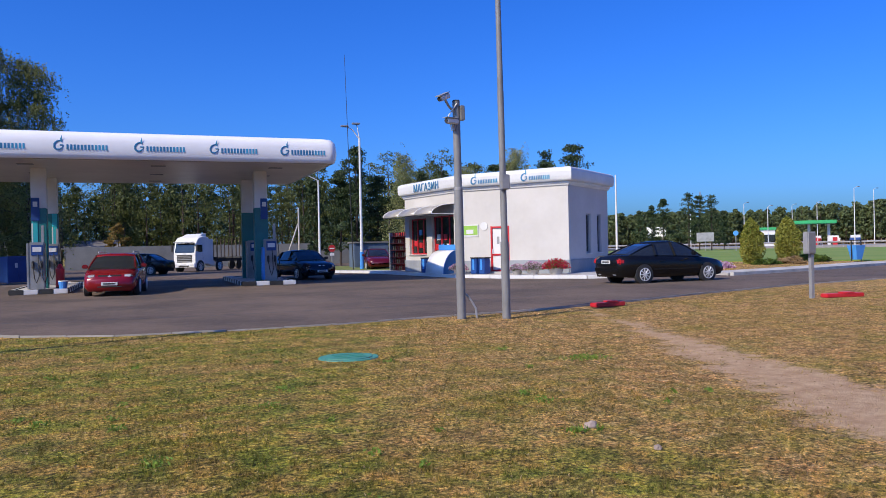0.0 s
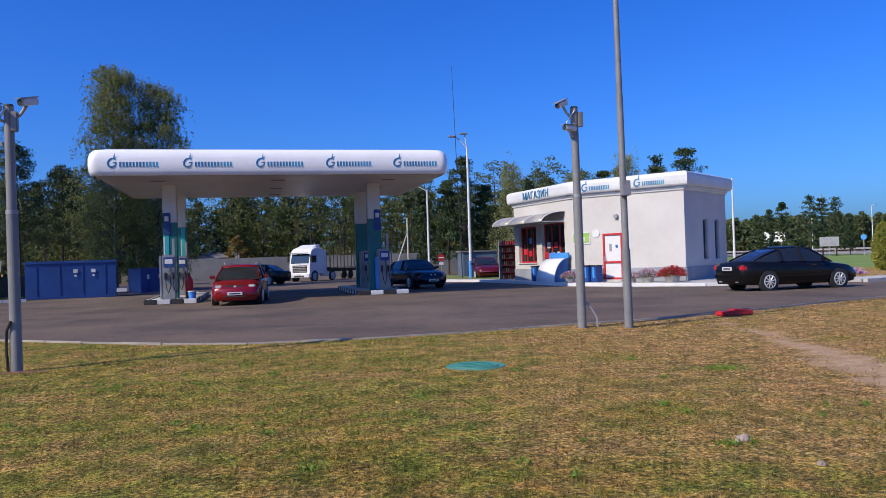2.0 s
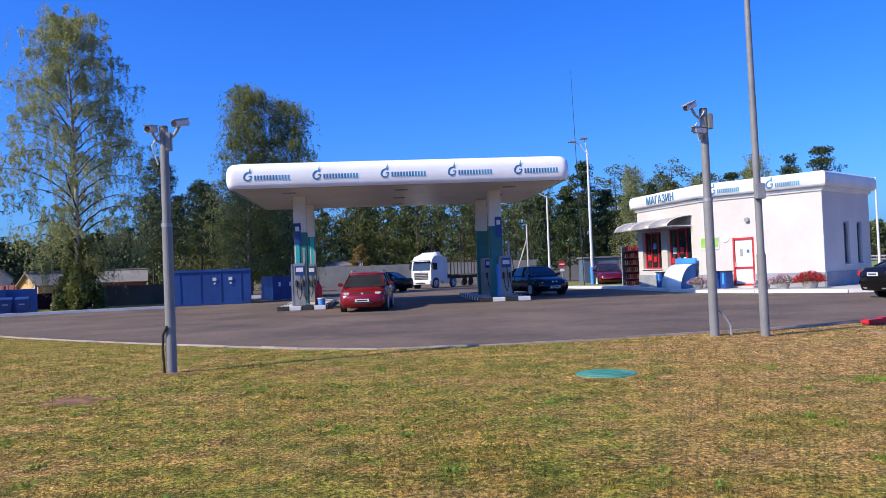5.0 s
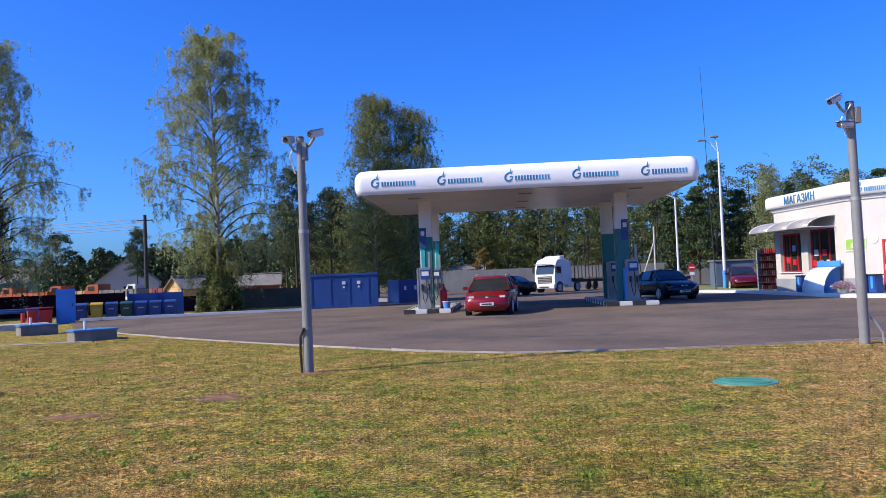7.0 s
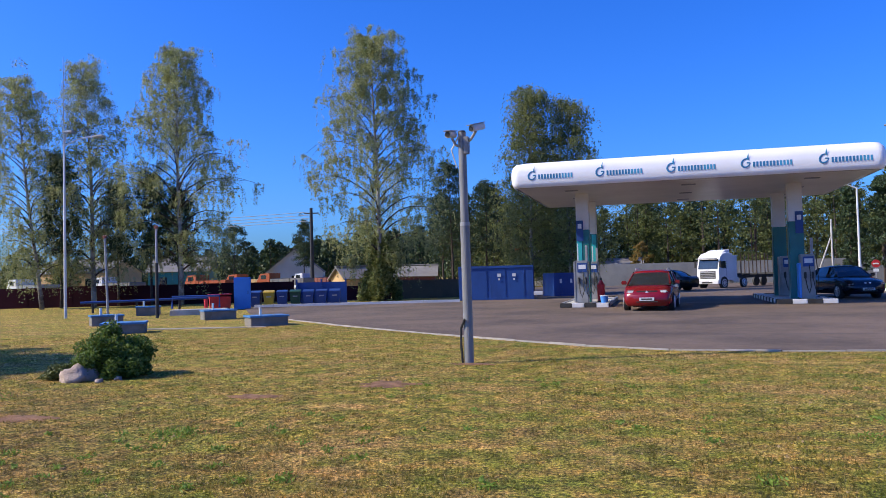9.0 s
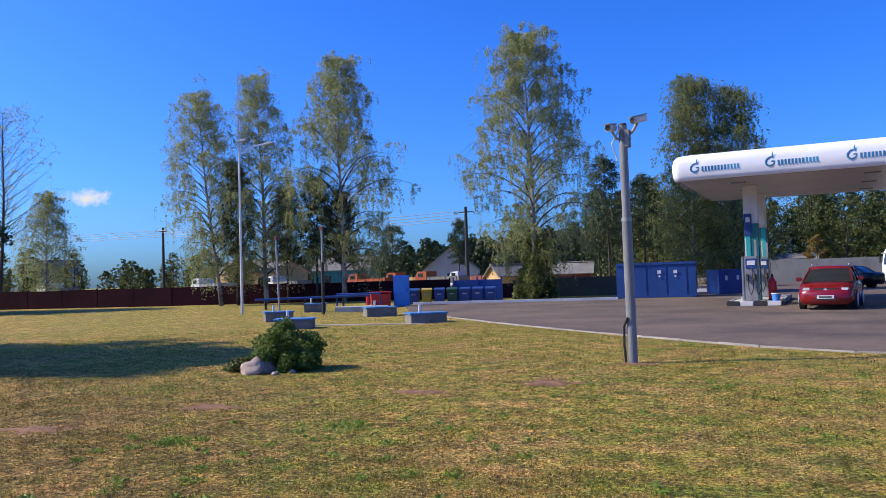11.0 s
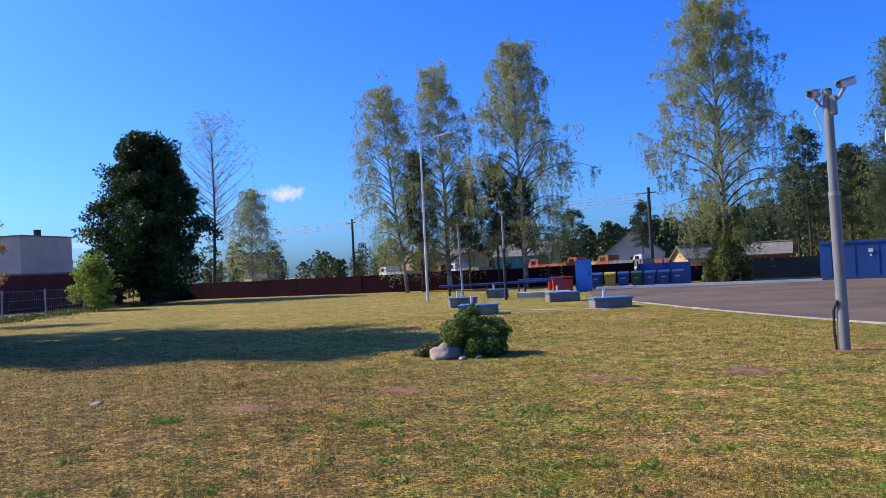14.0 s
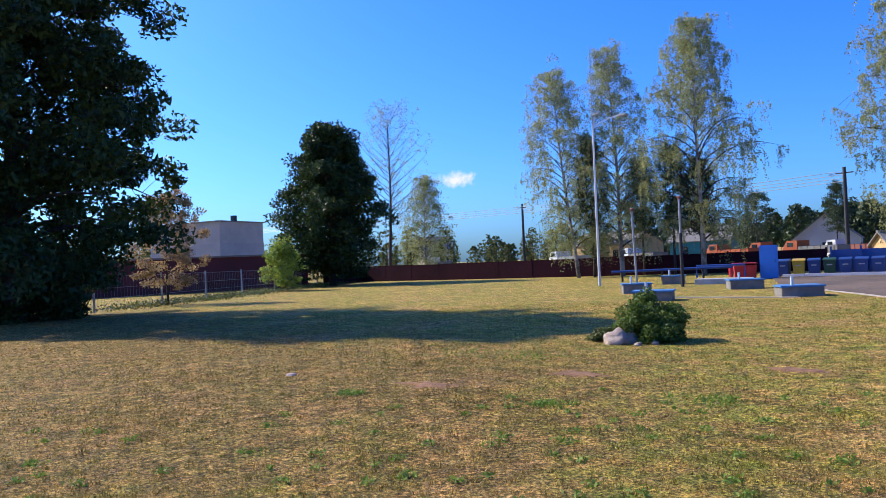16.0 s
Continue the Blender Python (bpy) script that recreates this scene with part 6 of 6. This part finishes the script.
def parked_truck(x, y, rz, body, cab, label, l=5.0):
    root = empty("parked_truck", pose(x, y, 0, 0, 0, rz) @ Matrix.Diagonal((0.85, 0.85, 0.8, 1)), label, "truck", "vehicles behind the fence")
    part("load_box", box(B(), -0.6, 0, 1.6, l, 2.3, 0.9, 0.05), body, root)
    for k in range(6):
        part("rib", box(B(), -0.6 - l / 2 + (k + 0.5) * l / 6, 0, 1.62, 0.09, 2.4, 0.94, 0.01), body, root)
    part("cab", loft(B(), [[(z[0], -1.1, z[1]), (z[0], -1.1, z[2]), (z[0], 1.1, z[2]), (z[0], 1.1, z[1])] for z in ((l / 2 - 0.5, 0.6, 2.8), (l / 2 + 0.9, 0.6, 2.75), (l / 2 + 1.4, 0.6, 1.8))]), cab, root)
    part("windscreen", box(B(), l / 2 + 1.15, 0, 2.25, 0.3, 1.9, 0.6), M["glass"], root)
    for s in (-1, 1):
        part("side_window", box(B(), l / 2 + 0.4, s * 1.11, 2.3, 0.8, 0.03, 0.5), M["glass"], root)
        for xx in (-l / 2 + 0.3, -l / 2 + 1.5, l / 2 + 0.4):
            wheel(root, xx, s * 0.95, 0.5, s)
    return root


for i, (x, y, rz, bcol, ccol) in enumerate(((-33, 66, 170, "roofgrey", "orange"), (-37.5, 68, 170, "ochre", "orange"), (-39.5, 64, 165, "orange", "orange"), (-34.5, 76, 160, "roofred", "white"), (-46.5, 60, 165, "roofgrey", "white"),
                                            (-53, 57, 165, "plinth", "white"), (-67, 51, 160, "roofgrey", "white"), (-80, 60, 160, "orange", "white"))):
    parked_truck(x * 1.13, y * 1.13, rz, M[bcol], M[ccol], "parked works truck behind the dark red fence")


def power_pole(x, y, h, label):
    root = empty("power_pole", pose(x, y, 0), label, "power pole", "power poles")
    part("post", rod(B(), (0, 0, -0.1), (0, 0, h), 0.24, 0.17, 10), M["dark"], root)
    part("crossarm", box(B(), 0, 0, h - 0.6, 1.8, 0.12, 0.12), M["dark"], root)
    return root


PP = [(-37.8, 81.7, 9.6), (-92, 88, 10.5), (-170, 70, 11.5)]
for x, y, h in PP:
    power_pole(x, y, h, "dark wooden power pole with wires")
for (ax, ay, ah), (bx, by, bh) in zip(PP, PP[1:]):
    for k in (-0.8, -0.25, 0.3, 0.8):
        pts = [(ax + (bx - ax) * t, ay + k + (by - ay) * t, (ah + (bh - ah) * t) - 0.5 - 0.55 * (k + 0.8) - 1.2 * 4 * t * (1 - t) * 0.4) for t in [j / 8 for j in range(9)]]
        w_ = part("wire", tube(B(), pts, [0.028] * 9, 4), M["steel"])
        tagged(w_, "sagging dark power wire between poles", "wire")
brace = empty("braced_pole", pose(13.5, 68, 0), "short grey pole with a slanting brace", "pole")
part("post", rod(B(), (0, 0, 0), (0, 0, 5.2), 0.075), M["concrete"], brace)
part("brace", rod(B(), (-1.4, 0, 0), (-0.06, 0, 3.8), 0.06), M["concrete"], brace)

# ---------------------------------------------------------------- highway to the right
def polar(a, d, z=0):
    return (math.sin(radians(a)) * d, math.cos(radians(a)) * d, z)


hw = sheet("highway", [polar(20, 205)[:2], polar(62, 150)[:2], polar(62, 175)[:2], polar(20, 240)[:2]], 0.35, mat("pale_road", (0.26, 0.26, 0.27), (0.2, 0.2, 0.21), 0.2, 0.9), "pale asphalt highway beyond the verge", "road", 0.6)
gr = empty("guard_rail", pose(0, 0, 0), "steel guard rail along the highway", "guard rail", kind="structure")
a0, a1 = Vector(polar(22, 198)), Vector(polar(60, 148))
for i in range(36):
    p, q = a0.lerp(a1, i / 36), a0.lerp(a1, (i + 1) / 36)
    part("rail", rod(B(), p + Vector((0, 0, 0.95)), q + Vector((0, 0, 0.95)), 0.17, 0.17, 6), M["steel"], gr)
    part("post", rod(B(), p, p + Vector((0, 0, 1.0)), 0.08, 0.08, 6), M["steel"], gr)
sheet("green_verge", [polar(31, 62)[:2], polar(62, 60)[:2], polar(62, 140)[:2], polar(28, 170)[:2]], 0.05, mat("green_meadow", (0.12, 0.21, 0.025), (0.19, 0.24, 0.045), 0.15, 0.95), "green meadow between the drive and the highway", "meadow", 0.3)
gs_ = empty("far_canopy", pose(*polar(46.5, 170), 0, 0, -44), "green canopy of another filling station across the highway", "canopy")
M["brightgreen"] = mat("bright_green_panel", (0.03, 0.36, 0.12), (0.025, 0.3, 0.1), 0.8, 0.5)
part("roof", box(B(), 0, 0, 4.8, 9.5, 6, 0.7, 0.1), M["brightgreen"], gs_)
for x in (-3.5, 0, 3.5):
    part("column", box(B(), x, 0, 2.3, 0.5, 0.5, 4.6), M["white"], gs_)
    part("pump", box(B(), x + 1, -1, 0.9, 0.8, 0.6, 1.8), M["red"], gs_)
sh_ = empty("far_shop", pose(*polar(43.6, 172), 0, 0, -44), "white shop with a green roof line across the highway", "shop building")
part("wall", box(B(), 0, 0, 1.8, 5, 5, 3.6), M["white"], sh_)
part("roof_band", box(B(), 0, 0, 3.8, 5.4, 5.4, 0.5), M["brightgreen"], sh_)
part("window", box(B(), 1, -2.55, 1.7, 3, 0.1, 1.8), M["glass"], sh_)
for a, d, rz, c in ((49.2, 185, 40, "blue"), (48.0, 195, 45, "white"), (46.9, 190, 40, "red")):
    x, y, _ = polar(a, d)
    parked_truck(x, y, rz, M[c], M["white"], "lorry standing across the highway")
for a, d in ((52.5, 170), (53.1, 172), (53.8, 168), (54.5, 170)):
    x, y, _ = polar(a, d)
    car("far_car", pose(x, y, 0.3, 0, 0, 40), "small car parked across the highway", P_RED if a > 53.5 else P_BK, SALOON, SCAB, (-1.4, 1.38), 0.31, 0.87)
for a, d, h in ((34.2, 60, 6.6), (42.5, 170, 9), (44.0, 165, 8), (45.5, 175, 8.5), (47, 180, 9), (49.2, 150, 10), (51.5, 160, 9), (50.3, 175, 11), (53.2, 165, 10), (39, 180, 8)):
    x, y, _ = polar(a, d)
    street_lamp(x, y, h, ((0.9, 0, 0.3),) if d > 100 else (), "pale lamp post beside the highway", 0.09)
bb = empty("billboard", pose(*polar(36.7, 140), 0, 0, -36), "white blank billboard on posts beside the highway", "billboard")
part("board", box(B(), 0, 0, 3.3, 3.2, 0.2, 1.7, 0.05), M["fascia"], bb)
for s in (-1, 1):
    part("leg", box(B(), s * 1.0, 0.1, 1.3, 0.2, 0.2, 2.6), M["steel"], bb)
for a, d, c in ((42.0, 120, "skyblue"), (40.0, 130, "steel")):
    x, y, _ = polar(a, d)
    rs_ = empty("direction_sign", pose(x, y, 0, 0, 0, -a), "round blue road sign on a post" if c == "skyblue" else "grey road sign seen from behind", "road sign")
    if c == "skyblue":
        part("disc", rod(B(), (0, 0, 2.6), (0, -0.05, 2.6), 0.36, 0.36, 24), M[c], rs_)
    else:
        part("board", box(B(), 0, 0, 2.2, 2.6, 0.1, 1.4), M[c], rs_)
    part("post", rod(B(), (0, 0.05, 0), (0, 0.05, 2.6), 0.06), M["steel"], rs_)
rm = empty("radio_mast", pose(*polar(39.6, 420)), "thin lattice radio mast above the far wood", "mast")
part("tower", rod(B(), (0, 0, 0), (0, 0, 27), 0.5, 0.25, 6), M["steel"], rm)

# ---------------------------------------------------------------- grass
def grass(name, count, region, h0, h1, w, seed, label, material):
    rng = np.random.default_rng(seed)
    c = region(rng, count)
    kx = 6.4 + 0.34 * (c[:, 1] - 5)
    on_path = np.abs(c[:, 0] - kx) < (0.8 - 0.08 * (c[:, 1] - 5)) + rng.normal(size=len(c)) * 0.3
    ex, ey = np.array([e[0] for e in EDGE]), np.array([e[1] for e in EDGE])
    on_lawn = c[:, 1] < np.interp(c[:, 0], ex, ey) - 0.08
    c = c[on_lawn & ~on_path]
    k = len(c)
    z = np.array([gz(x, y) for x, y in c]) - 0.006
    a = rng.random(k) * math.pi
    far = np.hypot(c[:, 0], c[:, 1])
    clump = np.array([noise.noise((x * 9, y * 9, 5)) for x, y in c])
    h = rng.uniform(h0, h1, k) * (0.85 + 0.01 * far) * np.clip(0.85 + 1.2 * clump, 0.3, 1.5)
    w = w * (0.5 + 0.16 * far)
    d = np.stack([np.cos(a), np.sin(a), np.zeros(k)], 1) * (w * rng.uniform(0.6, 1.4, k))[:, None]
    tip = rng.normal(size=(k, 3)) * 0.45 * h[:, None]
    tip[:, 2] = h
    base = np.stack([c[:, 0], c[:, 1], z], 1)
    co = np.stack([base - d, base + d, base + tip], 1).reshape(-1, 3)
    me = bpy.data.meshes.new(name)
    me.vertices.add(3 * k)
    me.vertices.foreach_set("co", co.astype(np.float32).ravel())
    me.loops.add(3 * k)
    me.loops.foreach_set("vertex_index", np.arange(3 * k, dtype=np.int32))
    me.polygons.add(k)
    me.polygons.foreach_set("loop_start", np.arange(0, 3 * k, 3, dtype=np.int32))
    me.update(calc_edges=True)
    me.materials.append(material)
    tagged(new(name, me), label, "grass", kind="stuff")


def fan(r0, r1):
    def region(rng, count):
        r = r0 * (r1 / r0) ** rng.random(count)
        a = np.radians(rng.uniform(-56, 88, count))
        return np.stack([-np.sin(a) * r, np.cos(a) * r], 1)
    return region


grass("lawn_grass", 600000, fan(2.4, 26), 0.008, 0.036, 0.0036, 81, "short dry mown grass blades", M["blades"])
rng = np.random.default_rng(83)
tufts = [(5.9, 8.8, 0.13), (-4.8, 6.85, 0.13), (-10.1, 8.0, 0.4), (-9.0, 8.3, 0.3), (-6.0, 5.6, 0.08), (-8.2, 4.6, 0.08)]
ru = random.Random(12)
for _ in range(150):                                 # small fresh weeds, most where the lawn is bare
    a, d = radians(ru.uniform(20, 84)), ru.uniform(2.6, 9)
    tufts.append((-math.sin(a) * d, math.cos(a) * d, ru.uniform(0.015, 0.05)))
for _ in range(50):
    a, d = radians(ru.uniform(-50, 20)), ru.uniform(2.8, 12)
    tufts.append((-math.sin(a) * d, math.cos(a) * d, ru.uniform(0.015, 0.05)))
cc = np.concatenate([np.stack([x + rng.normal(size=k) * r, y + rng.normal(size=k) * r, rng.random(k) * 0.04 + gz(x, y)], 1) for x, y, r in tufts for k in [260 if r > 0.06 else int(700 * r) + 5]])
tagged(quads_object("weed_tufts", cc, np.full(len(cc), 0.045), leaf_mat("weed_leaves", (0.10, 0.19, 0.02), (0.20, 0.29, 0.04), 0.25), None, 84, aspect=0.35), "low green weed tufts in the dry lawn", "weeds", kind="stuff")
cc = np.stack([rng.uniform(-9, 9, 420), rng.uniform(2.5, 14, 420), rng.random(420) * 0.02 + 0.01], 1)
tagged(quads_object("fallen_leaves", cc, np.full(len(cc), 0.035), M["rustleaf"], None, 85), "scattered dry fallen leaves on the lawn", "fallen leaves", kind="stuff")
k = 26000                                            # dead stalks, clods and straw lying flat
a, d = np.radians(rng.uniform(-50, 86, k)), 2.6 * (20 / 2.6) ** rng.random(k)
lx, ly = -np.sin(a) * d, np.cos(a) * d
ok = ly < np.interp(lx, [e[0] for e in EDGE], [e[1] for e in EDGE]) - 0.15
cc = np.stack([lx, ly, np.array([gz(x, y) for x, y in zip(lx, ly)]) + rng.random(k) * 0.012 + 0.003], 1)[ok]
lit = leaf_mat("dead_stalks", (0.10, 0.065, 0.03), (0.46, 0.34, 0.17), 0.1)
tagged(quads_object("grass_litter", cc, rng.uniform(0.008, 0.022, len(cc)) * (0.6 + 0.1 * d[ok]), lit, None, 87, aspect=0.35), "dead stalks, clods and straw on the lawn", "litter", kind="stuff")
# small white cloud, a far backdrop low in the sky
cm = bpy.data.materials.new("cloud_white")
cm.use_nodes = True
cn, ck = cm.node_tree.nodes, cm.node_tree.links
cn.remove(cn["Principled BSDF"])
em, tr, mx = cn.new("ShaderNodeEmission"), cn.new("ShaderNodeBsdfTransparent"), cn.new("ShaderNodeMixShader")
em.inputs["Color"].default_value, em.inputs["Strength"].default_value = (0.95, 0.97, 1.0, 1), 0.62
tc, nz, gr_, mp = cn.new("ShaderNodeTexCoord"), cn.new("ShaderNodeTexNoise"), cn.new("ShaderNodeTexGradient"), cn.new("ShaderNodeMapping")
gr_.gradient_type = "SPHERICAL"
mp.inputs["Scale"].default_value = (1 / 150, 1, 1 / 62)
nz.inputs["Scale"].default_value, nz.inputs["Detail"].default_value, nz.inputs["Roughness"].default_value = 0.022, 7, 0.62
ck.new(tc.outputs["Object"], mp.inputs[0])
ck.new(mp.outputs[0], gr_.inputs[0])
ck.new(tc.outputs["Object"], nz.inputs["Vector"])
sm = cn.new("ShaderNodeMath")
sm.operation = "MULTIPLY_ADD"
ck.new(nz.outputs["Fac"], sm.inputs[0])
sm.inputs[1].default_value = 1.6
ck.new(gr_.outputs["Fac"], sm.inputs[2])
rp = cn.new("ShaderNodeMapRange")
rp.inputs["From Min"].default_value, rp.inputs["From Max"].default_value = 1.08, 1.7
ck.new(sm.outputs[0], rp.inputs["Value"])
gate = cn.new("ShaderNodeMath")
gate.operation = "MULTIPLY"
gmr = cn.new("ShaderNodeMapRange")
gmr.inputs["From Max"].default_value = 0.3
ck.new(gr_.outputs["Fac"], gmr.inputs["Value"])
ck.new(rp.outputs["Result"], gate.inputs[0])
ck.new(gmr.outputs["Result"], gate.inputs[1])
ck.new(gate.outputs[0], mx.inputs[0])
ck.new(tr.outputs[0], mx.inputs[1])
ck.new(em.outputs[0], mx.inputs[2])
ck.new(mx.outputs[0], cn["Material Output"].inputs["Surface"])
bm = B()
bm.faces.new([bm.verts.new((x, 0, z)) for x, z in ((-160, -66), (160, -66), (160, 66), (-160, 66))])
cl = part("cloud", bm, cm)
cl.matrix_world = pose(-3104, 2522, 428, 0, 0, math.degrees(math.atan2(3104, 2522)))
tagged(cl, "small white cloud low over the houses", "cloud", kind="structure")

# tar seams across the asphalt
for pts in (((-6, 24.5), (-1, 22.3), (5, 21.6), (11, 22.4), (17, 24.0)), ((-14, 31), (-8, 28.5), (-2, 27.0), (3, 26.4)), ((-3, 19.2), (2, 18.4), (7, 18.6), (12, 20)),
            ((-11.5, 36), (-7, 33.8), (-4.5, 33.4)), ((8, 28), (12, 27.6), (15, 27.2)), ((-9, 38.5), (-6.5, 36.5), (-5, 34))):
    line = []
    for (ax, ay), (bx, by) in zip(pts, pts[1:]):
        for j in range(12):
            t = j / 12
            line.append((ax + (bx - ax) * t, ay + (by - ay) * t + 0.05 * noise.noise((ax + (bx - ax) * t, ay, 0.5))))
    bm = B()
    w = [0.03 + 0.04 * abs(noise.noise((x * 2, y * 2, 7))) for x, y in line]
    lo = [bm.verts.new((x, y - h, 0.036)) for (x, y), h in zip(line, w)]
    hi = [bm.verts.new((x, y + h, 0.036)) for (x, y), h in zip(line, w)]
    for a_ in range(len(line) - 1):
        bm.faces.new((lo[a_], lo[a_ + 1], hi[a_ + 1], hi[a_]))
    tagged(part("tar_seam", bm, M["dark"]), "dark tar seam across the asphalt", "seam", kind="structure")
